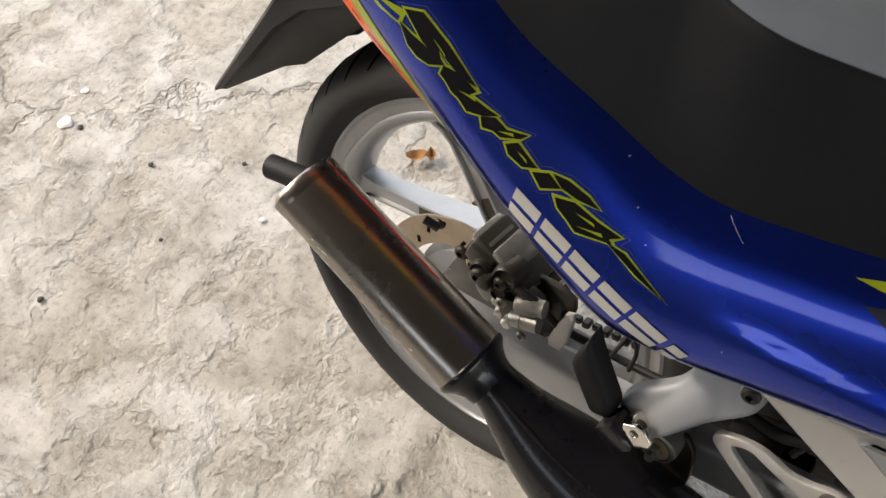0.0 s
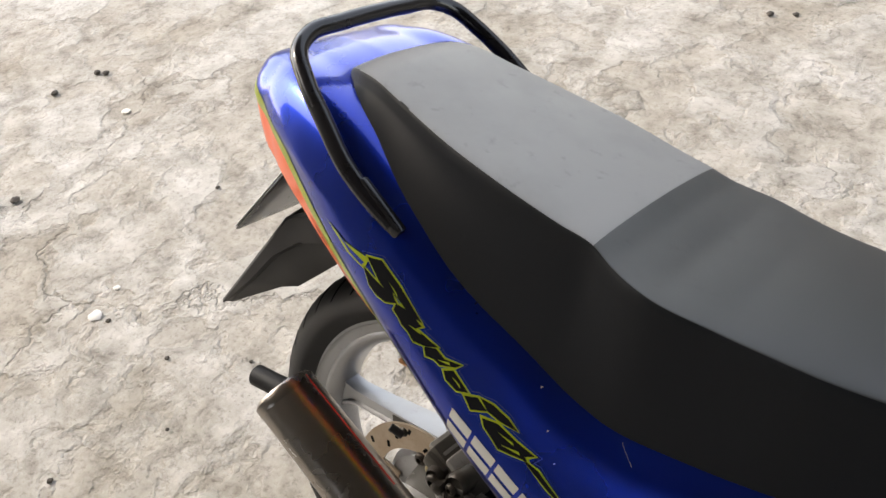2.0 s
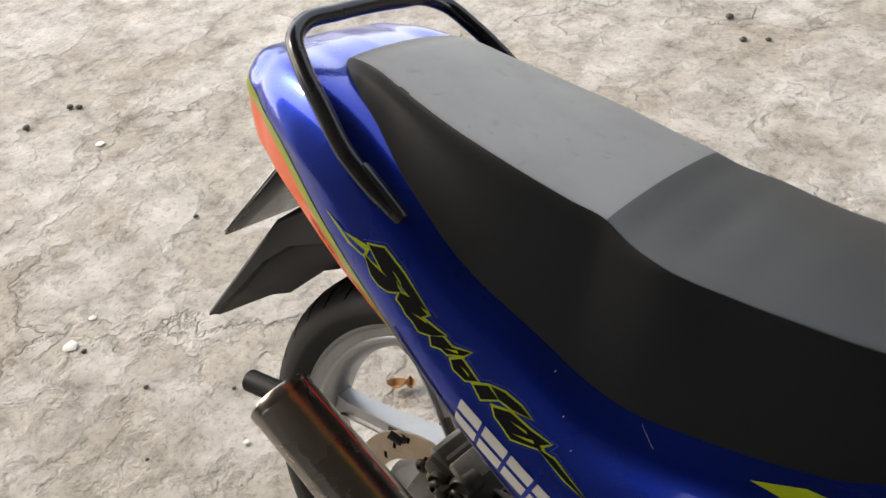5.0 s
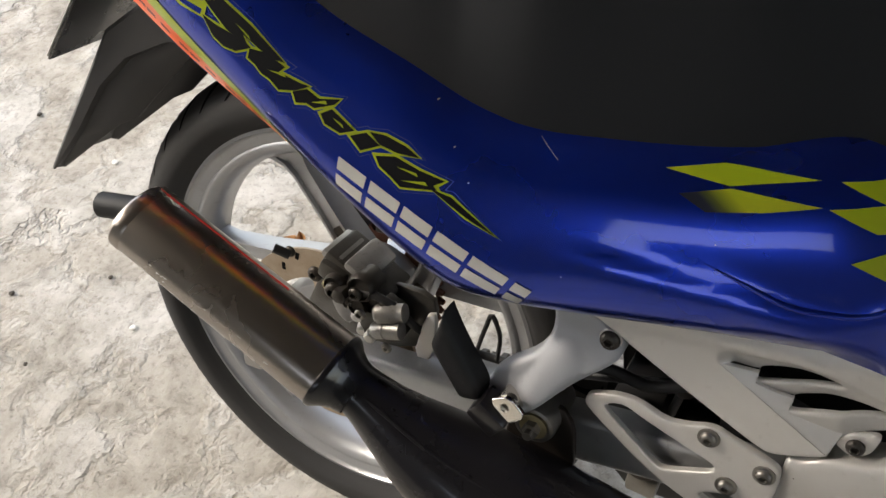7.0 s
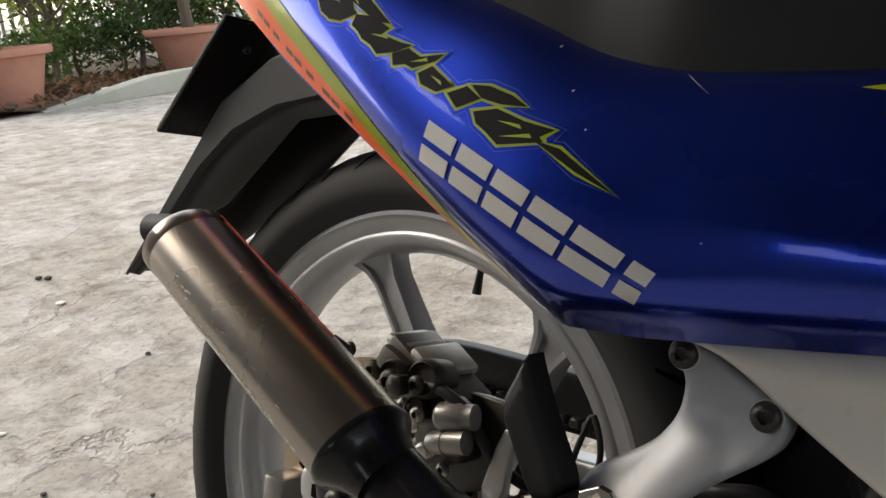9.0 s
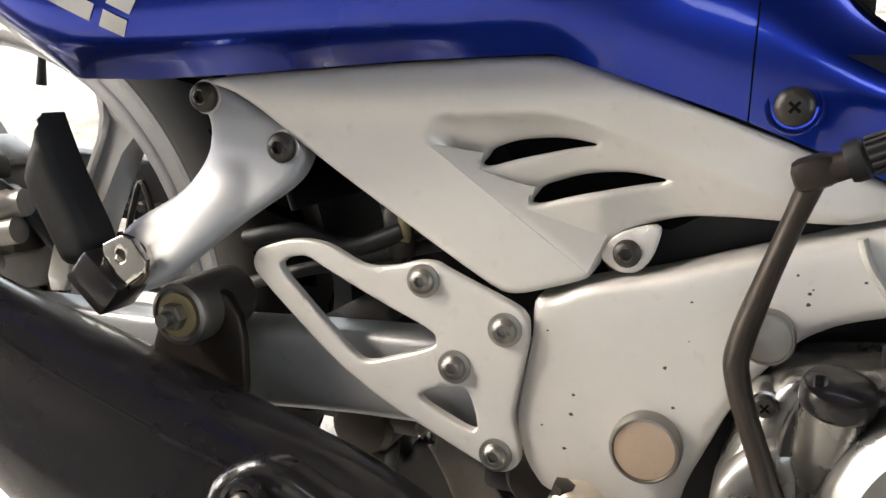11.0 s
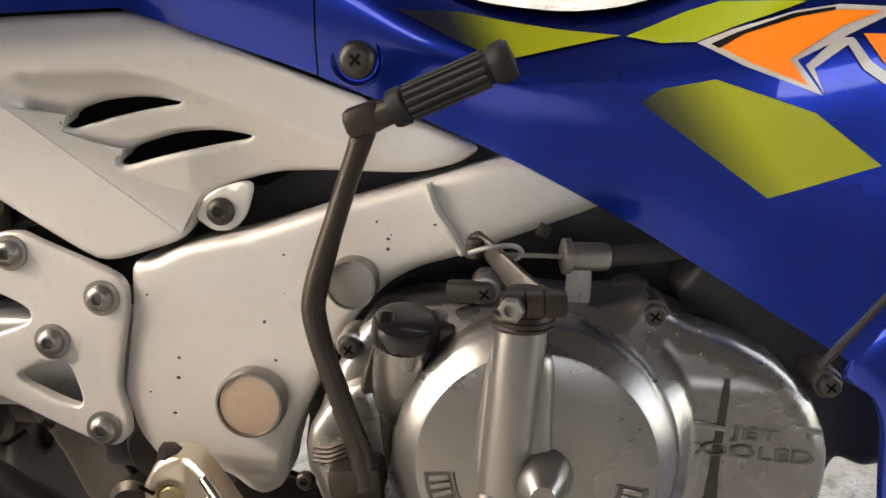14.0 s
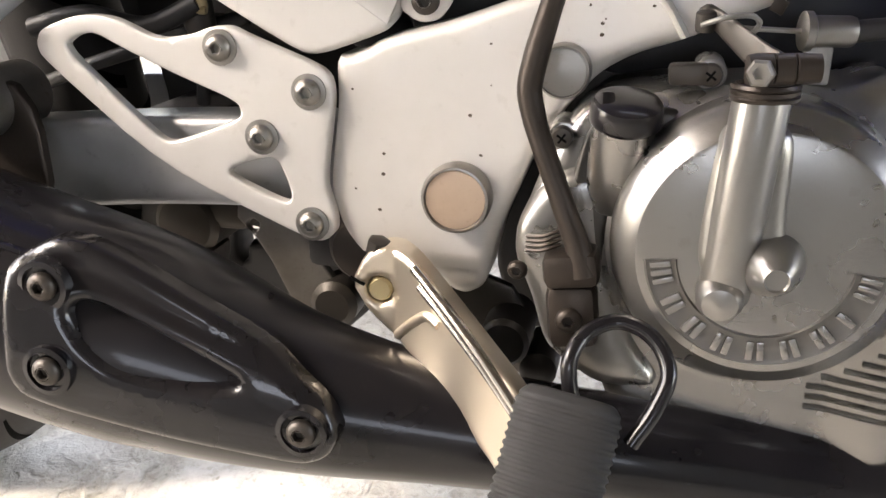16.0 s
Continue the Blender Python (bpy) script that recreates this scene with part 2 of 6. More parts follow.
def border(polys, pts):
    far = np.full(len(pts), 9.0)
    for poly in polys:
        for a, b in zip(poly, np.roll(poly, -1, 0)):
            d = b - a
            t = np.clip(((pts - a) @ d) / (d @ d + 1e-12), 0, 1)
            far = np.minimum(far, np.linalg.norm(pts - a - t[:, None] * d, axis=1))
    return far


def resample(poly, step):
    out = []
    for a, b in zip(poly, np.roll(poly, -1, 0)):
        k = max(1, int(np.linalg.norm(b - a) / step))
        out += [a + (b - a) * i / k for i in range(k)]
    return np.array(out)


def sheet(outline, depth, thick=0.004, edge=0.0, holes=(), step=0.006, rounds=2, crisp=()):
    """A plate in the bike's side plane: outline and holes as (x, z); depth: its outer y, a number or a function of x and z;
    edge: the radius of its rounded rim; crisp: holes whose rim stays sharp."""
    yf = depth if callable(depth) else lambda x, z: depth
    soft = [resample(np.array(chaikin(p, rounds)), step) for p in (outline, *holes)]
    polys = soft + [resample(np.array(p, float), step) for p in crisp]
    lo, hi = polys[0].min(0), polys[0].max(0)
    gx, gz = np.meshgrid(np.arange(lo[0], hi[0], step), np.arange(lo[1], hi[1], step))
    pts = np.c_[gx.ravel(), gz.ravel()]
    ok = inside(polys[0], pts)
    for h in polys[1:]:
        ok &= ~inside(h, pts)
    pts = pts[ok]
    pts = pts[(border(soft, pts) > (edge + 0.35 * step if edge else 0.4 * step)) & (border(polys, pts) > 0.4 * step)]
    if edge:
        for k in (0.12, 0.4, 0.95):
            for poly in soft:
                t = np.roll(poly, -1, 0) - np.roll(poly, 1, 0)
                n = np.c_[-t[:, 1], t[:, 0]] / (np.linalg.norm(t, axis=1, keepdims=True) + 1e-9)
                for sign in (1, -1):
                    q = poly + sign * n * edge * k
                    good = inside(polys[0], q)
                    for h in polys[1:]:
                        good &= ~inside(h, q)
                    q = q[good]
                    if len(q):
                        q = q[(border(soft, q) > edge * k * 0.85) & (border(polys, q) > min(edge * k * 0.85, 0.3 * step))]
                        pts = np.r_[pts, q]
    allp, edges, at = [], [], 0
    for poly in polys:
        allp += [tuple(p) for p in poly]
        edges += [(at + i, at + (i + 1) % len(poly)) for i in range(len(poly))]
        at += len(poly)
    allp += [tuple(p) for p in pts]
    vs, _, fs, *_ = delaunay_2d_cdt([Vector(p) for p in allp], edges, [], 0, 1e-7)
    vs = np.array([tuple(v) for v in vs])
    mid = np.array([vs[list(f)].mean(0) for f in fs])
    ok = inside(polys[0], mid)
    for h in polys[1:]:
        ok &= ~inside(h, mid)
    far = border(soft, vs)
    bm = bmesh.new()
    front, back = [], []
    for (x, z), d in zip(vs, far):
        y = yf(x, z)
        drop = edge * (1 - math.sqrt(max(0.0, 1 - (1 - min(d / edge, 1)) ** 2))) if edge else 0.0
        front.append(bm.verts.new((x, y + min(drop, thick * 0.9), z)))
        back.append(bm.verts.new((x, y + thick, z)) if thick else None)
    count = {}
    for f, good in zip(fs, ok):
        if not good:
            continue
        bm.faces.new([front[i] for i in f])
        if thick:
            bm.faces.new([back[i] for i in reversed(f)])
        for a, b in zip(f, (*f[1:], f[0])):
            key = (min(a, b), max(a, b))
            count[key] = count.get(key, 0) + 1
    if thick:
        for (a, b), n in count.items():
            if n == 1:
                bm.faces.new((front[a], front[b], back[b], back[a]))
    loose = [v for v in bm.verts if not v.link_faces]
    bmesh.ops.delete(bm, geom=loose, context="VERTS")
    return bm


def bolt(name, x, y, z, r, parent, mat=None, axis=(0, -1, 0), socket=True, label=""):
    """A button-head bolt with a hexagon socket, its seat at (x, y, z)."""
    prof = [(r, 0), (r, 0.25 * r), (0.92 * r, 0.45 * r), (0.7 * r, 0.62 * r), (0.5 * r, 0.68 * r)]
    bm = lathe((x, y, z), axis, prof, 20, cap=not socket)
    if socket:
        bm2 = lathe((x, y, z), axis, [(0.5 * r, 0.68 * r), (0.42 * r, 0.66 * r), (0.42 * r, 0.2 * r), (0.01 * r, 0.18 * r)], 6, cap=False)
        bm = join(bm, bm2)
    return part(name, bm, mat or STEEL, parent, label)


def hexnut(name, p, axis, r, h, parent, mat=None):
    return part(name, lathe(p, axis, [(r * 0.8, 0), (r, 0.001), (r, h - 0.001), (r * 0.8, h), (r * 0.45, h), (r * 0.45, h * 0.6)], 6), mat or STEEL, parent, sharp=20)

# ---------------------------------------------------------------- ground


def ground_material():
    m = material("worn_concrete", (0.45, 0.42, 0.37), 0.88, spec=0.2)
    vec = coords(m)
    warp = node(m, "ShaderNodeTexNoise", Scale=5.0, Detail=5.0, Roughness=0.65)
    wire(m, vec, warp.inputs["Vector"])
    bent = mix_of(m, 0.05, vec, warp.outputs["Color"], "LINEAR_LIGHT")
    big = noise_of(m, 1.3, 6, 0.65, vec)
    mid = noise_of(m, 9.0, 8, 0.72, bent)
    fine = noise_of(m, 75.0, 5, 0.7, vec)
    skin = noise_of(m, 4.2, 7, 0.55, bent)
    skin2 = noise_of(m, 11.0, 6, 0.55, bent)
    gate = ramp_of(m, noise_of(m, 2.1, 4, 0.6, vec), [(0.44, (0, 0, 0)), (0.58, (1, 1, 1))])
    c = ramp_of(m, mid, [(0.30, (0.20, 0.185, 0.162)), (0.44, (0.38, 0.36, 0.325)), (0.58, (0.50, 0.48, 0.445)), (0.76, (0.61, 0.595, 0.57))])
    stain = ramp_of(m, big, [(0.34, (0.80, 0.77, 0.72)), (0.52, (1, 1, 1)), (0.75, (1.06, 1.06, 1.05))])
    c = mix_of(m, 1.0, c, stain, "MULTIPLY")
    grit = ramp_of(m, fine, [(0.30, (0.5, 0.48, 0.45)), (0.46, (1, 1, 1)), (0.7, (1.1, 1.1, 1.08))])
    c = mix_of(m, 0.7, c, grit, "MULTIPLY")
    # the old skin has flaked away in patches: a step down, with a broken dark rim
    step1 = ramp_of(m, skin, [(0.455, (0, 0, 0)), (0.51, (1, 1, 1))])
    step2 = ramp_of(m, skin2, [(0.37, (0, 0, 0)), (0.47, (1, 1, 1))])
    # these dark rims put the flakes' edge shadows into the colour
    rim_shade1 = ramp_of(m, skin, [(0.466, (0, 0, 0)), (0.479, (1, 1, 1)), (0.486, (0.7, 0.7, 0.7)), (0.492, (0, 0, 0))])
    rim_shade1 = mix_of(m, 1.0, rim_shade1, gate, "MULTIPLY")
    rim_shade2 = ramp_of(m, skin2, [(0.405, (0, 0, 0)), (0.424, (1, 1, 1)), (0.440, (0, 0, 0))])
    c = mix_of(m, mix_of(m, 0.50, (0, 0, 0), rim_shade1), c, (0.20, 0.175, 0.145))
    c = mix_of(m, mix_of(m, 0.34, (0, 0, 0), rim_shade2), c, (0.22, 0.19, 0.16))
    pit = ramp_of(m, step1, [(0.0, (0.90, 0.88, 0.85)), (1.0, (1, 1, 1))])
    c = mix_of(m, 1.0, c, pit, "MULTIPLY")
    # a few long cracks
    crack = node(m, "ShaderNodeTexVoronoi", Scale=0.8)
    crack.feature = "DISTANCE_TO_EDGE"
    bent2 = mix_of(m, 0.16, vec, warp.outputs["Color"], "LINEAR_LIGHT")
    wire(m, bent2, crack.inputs["Vector"])
    thin = ramp_of(m, crack.outputs["Distance"], [(0.0, (1, 1, 1)), (0.002, (0.6, 0.6, 0.6)), (0.006, (0, 0, 0))])
    thin = mix_of(m, 1.0, thin, gate, "MULTIPLY")
    c = mix_of(m, mix_of(m, 0.25, (0, 0, 0), thin), c, (0.18, 0.15, 0.12))
    # sandy specks, light and dark
    dots = node(m, "ShaderNodeTexVoronoi", Scale=60.0)
    wire(m, bent, dots.inputs["Vector"])
    dark = ramp_of(m, dots.outputs["Distance"], [(0.07, (1, 1, 1)), (0.13, (0, 0, 0))])
    c = mix_of(m, mix_of(m, 0.55, (0, 0, 0), dark), c, (0.17, 0.15, 0.125))
    wire(m, c, bsdf(m).inputs["Base Color"])
    h1 = mix_of(m, 0.35, mid, fine)
    h1 = mix_of(m, 0.40, h1, step1)
    h1 = mix_of(m, 0.22, h1, step2)
    h2 = mix_of(m, 0.35, h1, thin, "SUBTRACT")
    bump_of(m, h2, 1.0, 0.014)
    return m


GROUND = ground_material()


def make_ground():
    def axis(lo, hi, fine_lo, fine_hi, step):
        inner = list(np.arange(fine_lo, fine_hi, step))
        left, right, d = [], [], step
        x = fine_lo
        while x > lo:
            d *= 1.35
            x -= d
            left.append(x)
        x, d = fine_hi, step
        while x < hi:
            d *= 1.35
            right.append(x)
            x += d
        return left[::-1] + inner + right + [hi]

    xs, ys = axis(-60, 60, -2.6, 1.2, 0.02), axis(-60, 60, -0.5, 2.2, 0.02)

    def height(x, y):
        near = max(0.0, 1 - max(abs(x + 0.7) / 4, abs(y - 0.8) / 4))
        p = Vector((x, y, 0))
        return near * (0.010 * (noise.fractal(p * 1.7, 0.9, 2.1, 3) * 0.6) + 0.0035 * noise.fractal(p * 14, 0.8, 2.0, 3)) - 0.004

    bm = grid_mesh([[(x, y, height(x, y)) for y in ys] for x in xs])
    ob = part("ground", bm, GROUND, None, sharp=80)
    return tagged(ob, "pale worn concrete yard, cracked and flaked, with dust", "ground", kind="structure")


make_ground()

# ---------------------------------------------------------------- the motorcycle, leaning on its side stand
LEAN = 16.08
bike = tagged(new("motorcycle"), "blue and silver underbone motorcycle with black seat, leaning on bare concrete", "motorcycle")
bike.matrix_world = Matrix.Translation((0, 0.0288, 0.2656)) @ pose(0, 0, 0, -LEAN) @ Matrix.Translation((0, 0, -0.285))

# --- painted body: rows of its section along the bike
BX = [-0.250, -0.228, -0.18, -0.12, -0.06, 0.02, 0.10, 0.165, 0.21, 0.26, 0.32, 0.40, 0.47, 0.55, 0.60, 0.65, 0.70, 0.75, 0.79, 0.83, 0.88, 0.94]
Z0 = [0.768, 0.788, 0.798, 0.792, 0.776, 0.733, 0.685, 0.650, 0.630, 0.620, 0.620, 0.625, 0.632, 0.570, 0.502, 0.488, 0.494, 0.525, 0.550, 0.565, 0.575, 0.58]
Y1 = [0.034, 0.076, 0.104, 0.120, 0.130, 0.139, 0.143, 0.145, 0.144, 0.141, 0.134, 0.121, 0.104, 0.100, 0.108, 0.113, 0.119, 0.126, 0.131, 0.135, 0.138, 0.14]
Z1 = [0.766, 0.782, 0.790, 0.784, 0.762, 0.711, 0.661, 0.634, 0.616, 0.607, 0.607, 0.613, 0.624, 0.562, 0.502, 0.488, 0.494, 0.522, 0.545, 0.560, 0.570, 0.575]
Y2 = [0.040, 0.088, 0.120, 0.140, 0.153, 0.162, 0.166, 0.169, 0.170, 0.169, 0.165, 0.156, 0.145, 0.128, 0.121, 0.127, 0.136, 0.147, 0.155, 0.160, 0.164, 0.166]
Z2 = [0.757, 0.768, 0.770, 0.750, 0.712, 0.660, 0.612, 0.585, 0.570, 0.556, 0.545, 0.538, 0.532, 0.505, 0.478, 0.467, 0.471, 0.485, 0.497, 0.508, 0.52, 0.53]
Y3 = [0.040, 0.088, 0.119, 0.139, 0.152, 0.162, 0.168, 0.172, 0.173, 0.172, 0.165, 0.154, 0.142, 0.124, 0.116, 0.123, 0.135, 0.149, 0.156, 0.160, 0.163, 0.165]
Z3 = [0.740, 0.738, 0.730, 0.704, 0.664, 0.612, 0.552, 0.510, 0.488, 0.487, 0.491, 0.497, 0.501, 0.478, 0.458, 0.447, 0.437, 0.430, 0.434, 0.456, 0.49, 0.52]
Y4 = [0.035, 0.082, 0.112, 0.127, 0.134, 0.137, 0.139, 0.141, 0.141, 0.141, 0.139, 0.134, 0.128, 0.117, 0.113, 0.120, 0.131, 0.145, 0.152, 0.156, 0.160, 0.163]
Z4 = [0.722, 0.710, 0.690, 0.660, 0.618, 0.570, 0.522, 0.485, 0.462, 0.464, 0.470, 0.479, 0.485, 0.461, 0.443, 0.424, 0.401, 0.374, 0.352, 0.425, 0.485, 0.515]


def body_relief(x, z):
    """How far the pressed creases of the side stand proud at (x, z)."""
    out = 0.0
    if -0.25 < x < -0.03:
        crest = spl([-0.25, -0.189, -0.118, -0.075, -0.03], [0.765, 0.754, 0.732, 0.715, 0.698], x)
        out += 0.0022 * min(1.0, (-0.03 - x) / 0.05) * math.exp(-abs(z - crest) / 0.007)
    if 0.27 < x < 0.50:
        crest = spl([0.27, 0.333, 0.375, 0.403, 0.429, 0.452, 0.50], [0.537, 0.532, 0.527, 0.522, 0.517, 0.512, 0.500], x)
        fade = min(1.0, (x - 0.27) / 0.06, (0.50 - x) / 0.04)
        out += 0.0045 * fade * math.exp(-(((z - crest) / (0.009 if z > crest else 0.030)) ** 2))
    if 0.38 < x < 0.552:
        crest = spl([0.38, 0.423, 0.449, 0.482, 0.505, 0.552], [0.549, 0.534, 0.527, 0.526, 0.536, 0.556], x)
        fade = min(1.0, (x - 0.38) / 0.05, (0.552 - x) / 0.03)
        out += 0.003 * fade * float(np.clip((crest - z) / 0.008 + 0.5, 0, 1)) * float(np.clip((z - crest + 0.03) / 0.02, 0, 1))
    if 0.62 < x < 0.78:
        crest = spl([0.62, 0.646, 0.664, 0.688, 0.711, 0.731, 0.745, 0.78], [0.466, 0.465, 0.466, 0.470, 0.478, 0.489, 0.503, 0.56], x)
        fade = min(1.0, (x - 0.62) / 0.03, (0.78 - x) / 0.03)
        out += 0.006 * fade * float(np.clip((crest - z) / 0.010 + 0.5, 0, 1)) - 0.003 * fade
    return out


def section(x):
    """The right half of the body's section at x: top middle, top edge, crease, side, lower edge, inner lip."""
    y = [spl(BX, r, x) for r in (Y1, Y2, Y3, Y4)]
    z = [spl(BX, r, x) for r in (Z0, Z1, Z2, Z3)]
    z4 = float(np.interp(x, BX, Z4))
    pts = [(0.0, z[0]), (-0.5 * y[0], z[0] - 0.25 * (z[0] - z[1])), (-y[0], z[1]), (-y[1], z[2]), (-y[2], z[3]), (-y[3], z4)]
    fine = [(p[0] - body_relief(x, p[1]), p[1]) if i > 11 else tuple(p) for i, p in enumerate(curve(pts, 46))]
    return fine + [(-y[3] + 0.012, z4 + 0.004)]


SECTIONS = {}


def body_y(x, z):
    """The outer y of the painted body at (x, z), on the right."""
    key = round(x / 0.004) * 0.004
    out = []
    for k in (math.floor(x / 0.004), math.floor(x / 0.004) + 1):
        if k not in SECTIONS:
            s = np.array(section(k * 0.004)[12:-1])
            SECTIONS[k] = s[np.argsort(s[:, 1])]
        s = SECTIONS[k]
        out.append(np.interp(z, s[:, 1], s[:, 0]))
    f = x / 0.004 - math.floor(x / 0.004)
    return float(out[0] * (1 - f) + out[1] * f)


def body_shell(x0, x1, n):
    rows = []
    for x in np.linspace(x0, x1, n):
        half = [(x, y, z) for y, z in section(x)]
        rows.append(half[::-1] + [(a, -b, c) for a, b, c in half[1:]])
    return rows


tail_rows = body_shell(-0.2495, 0.5545, 152)
tail = part("tail_cowl", grid_mesh([[(-0.253, p[1] * 0.6, 0.748 + (p[2] - 0.748) * 0.6) for p in tail_rows[0]]] + tail_rows, cap=False), BLUE, bike, "glossy metallic blue tail and side cowl", 50)
fairing = part("front_fairing", grid_mesh(body_shell(0.5553, 0.94, 80)), BLUE, bike, "glossy metallic blue front side fairing", 50)


def decal(name, outline, mat, parent, lift=0.0006, rounds=0, label="", step=0.006):
    bm = sheet(outline, lambda x, z: body_y(x, z) - lift, 0.0, 0.0, (), step, rounds)
    return part(name, bm, mat, parent, label, 60)


# stripes along the tail's lower edge


def stripe(xs, tops, bottoms):
    up = [(x, spl(xs, tops, x)) for x in np.linspace(xs[0], xs[-1], 26)]
    low = [(x, spl(xs, bottoms, x)) for x in np.linspace(xs[0], xs[-1], 26)]
    return up + low[::-1]


SX = [-0.222, -0.15, -0.08, 0.0, 0.08, 0.13, 0.175]
low_edge = [float(np.interp(x, BX, Z4)) + 0.0015 for x in SX]
mid_edge = [low_edge[i] + v for i, v in enumerate((0.048, 0.044, 0.030, 0.019, 0.009, 0.003, 0.001))]
top_edge = [low_edge[i] + v for i, v in enumerate((0.066, 0.062, 0.050, 0.038, 0.024, 0.015, 0.003))]
decal("orange_stripe", stripe(SX, mid_edge, low_edge), ORANGE, tail, label="orange-red stripe decal")
decal("olive_stripe", stripe(SX, top_edge, mid_edge), OLIVE, tail, label="olive green stripe decal")

for k in range(9):
    x = -0.098 + 0.0145 * k + (0.004 if k % 3 == 0 else 0.0)
    z = float(np.interp(x, SX, [0.5 * (a + b) for a, b in zip(low_edge, mid_edge)])) - 0.003
    decal("stripe_writing", [(x, z + 0.0035), (x + 0.009, z - 0.0025), (x + 0.007, z - 0.0060), (x - 0.002, z)], DARKRED, tail, 0.0009, 0, step=0.006)

# jagged model emblem: an olive zigzag with dark slanted shapes in it, and a row of pale slanted blocks under it
EMBLEM = (
    [(0.0060, 0.6708), (0.0209, 0.6726), (0.0429, 0.6585), (0.0696, 0.6373), (0.0573, 0.6394), (0.0372, 0.6520), (0.0408, 0.6449), (0.0231, 0.6541)],
    [(0.0014, 0.6608), (0.0118, 0.6558), (0.0369, 0.6474), (0.0414, 0.6436), (0.0287, 0.6398), (0.0182, 0.6414), (0.0095, 0.6467)],
    [(0.0452, 0.6411), (0.0583, 0.6396), (0.0727, 0.6320), (0.0679, 0.6285), (0.0836, 0.6235), (0.0918, 0.6218), (0.0805, 0.6180), (0.0675, 0.6169), (0.0609, 0.6227), (0.0538, 0.6260), (0.0488, 0.6311), (0.0433, 0.6347)],
    [(0.0823, 0.6156), (0.0932, 0.6185), (0.1028, 0.6135), (0.1186, 0.6150), (0.1141, 0.6111), (0.0994, 0.6070), (0.0931, 0.6094), (0.0849, 0.6087)],
    [(0.1060, 0.6028), (0.1147, 0.6068), (0.1322, 0.5956), (0.1214, 0.5924), (0.1097, 0.5967)],
    [(0.1318, 0.5910), (0.1437, 0.5948), (0.1545, 0.5882), (0.1403, 0.5829)],
    [(0.1485, 0.5958), (0.1606, 0.5952), (0.1757, 0.5903), (0.1860, 0.5847), (0.1694, 0.5856), (0.1568, 0.5887)],
    [(0.1557, 0.5795), (0.1700, 0.5814), (0.1877, 0.5755), (0.2061, 0.5716), (0.1984, 0.5678), (0.2012, 0.5653), (0.1752, 0.5628), (0.1670, 0.5686), (0.1590, 0.5735)],
    [(0.2000, 0.5642), (0.2158, 0.5607), (0.2509, 0.5398), (0.2268, 0.5499)],
)
DART = [(-0.0559, 0.6875), (-0.0294, 0.6757), (0.0049, 0.6715), (0.0002, 0.6592), (-0.0242, 0.6661)]


def grown(poly, d):
    """The outline moved outwards by d, its sharp corners cut."""
    p = np.array(poly)
    area = np.sum(p[:, 0] * np.roll(p[:, 1], -1) - np.roll(p[:, 0], -1) * p[:, 1])
    if area < 0:
        p = p[::-1]
    out = []
    for a, b, c in zip(np.roll(p, 1, 0), p, np.roll(p, -1, 0)):
        n0, n1 = ((q - o) / (np.linalg.norm(q - o) + 1e-9) for o, q in ((a, b), (b, c)))
        n0, n1 = np.array((n0[1], -n0[0])), np.array((n1[1], -n1[0]))
        m = n0 + n1
        out.append(tuple(b + m * min(d / max(0.3, m @ m) * 2, 1.6 * d) / max(1.0, np.linalg.norm(m) * 0.5 + 0.5)))
    return out


EMBLEM = [[(np.mean([q[0] for q in p]) * -0.12 + 1.12 * x, np.mean([q[1] for q in p]) * -0.12 + 1.12 * z) for x, z in p] for p in EMBLEM]
for i, shape in enumerate(EMBLEM):
    decal("emblem_outline", grown(shape, 0.0060), PALEBLUE, tail, 0.0003 + 0.00001 * i, 0, step=0.005)
for i, shape in enumerate(EMBLEM):
    decal("emblem_ground", grown(shape, 0.0054), BLUE, tail, 0.0005 + 0.00001 * i, 0, step=0.005)
for i, shape in enumerate(EMBLEM):
    decal("emblem", grown(shape, 0.0024), OLIVE, tail, 0.0007 + 0.00001 * i, 0, "jagged olive green emblem stroke", 0.004)
decal("emblem_dart", DART, OLIVE, tail, 0.00085, 0, step=0.004)
decal("emblem_gap", [(-0.0429, 0.6825), (-0.0233, 0.6731), (-0.0007, 0.6660), (-0.0033, 0.6618), (-0.0207, 0.6678)], BLUE, tail, 0.0010, 0, step=0.004)
for i, shape in enumerate(EMBLEM):
    decal("emblem_splinter", shape, DECALBLACK, tail, 0.0010 + 0.00001 * i, 0, step=0.004)
# olive nicks across the splinters
for x, z, dx, dz in ((0.0373, 0.6549, 0.0064, -0.0050), (0.0668, 0.6281, 0.0079, -0.0016), (0.1033, 0.6114, 0.0068, 0.0004), (0.1201, 0.5996, 0.0049, -0.0028), (0.1795, 0.5744, 0.0087, -0.0019), (0.1854, 0.5675, 0.0107, 0.0002)):
    decal("emblem_nick", [(x - dx, z - dz - 0.0006), (x + dx, z + dz - 0.0012), (x + dx * 0.8, z + dz + 0.0012), (x, z + 0.0004)], OLIVE, tail, 0.0013, 0, step=0.004)
# a row of pale slanted blocks under it
BLOCKS = ((0.000, 0.155), (0.180, 0.340), (0.362, 0.515), (0.540, 0.700), (0.722, 0.895), (0.925, 1.0))


def on_band(t, v):
    up, low = np.array((0.1215, 0.5745)) * (1 - t) + np.array((0.2795, 0.5025)) * t, np.array((0.1155, 0.5500)) * (1 - t) + np.array((0.2665, 0.4845)) * t
    return tuple(low * (1 - v) + up * v)


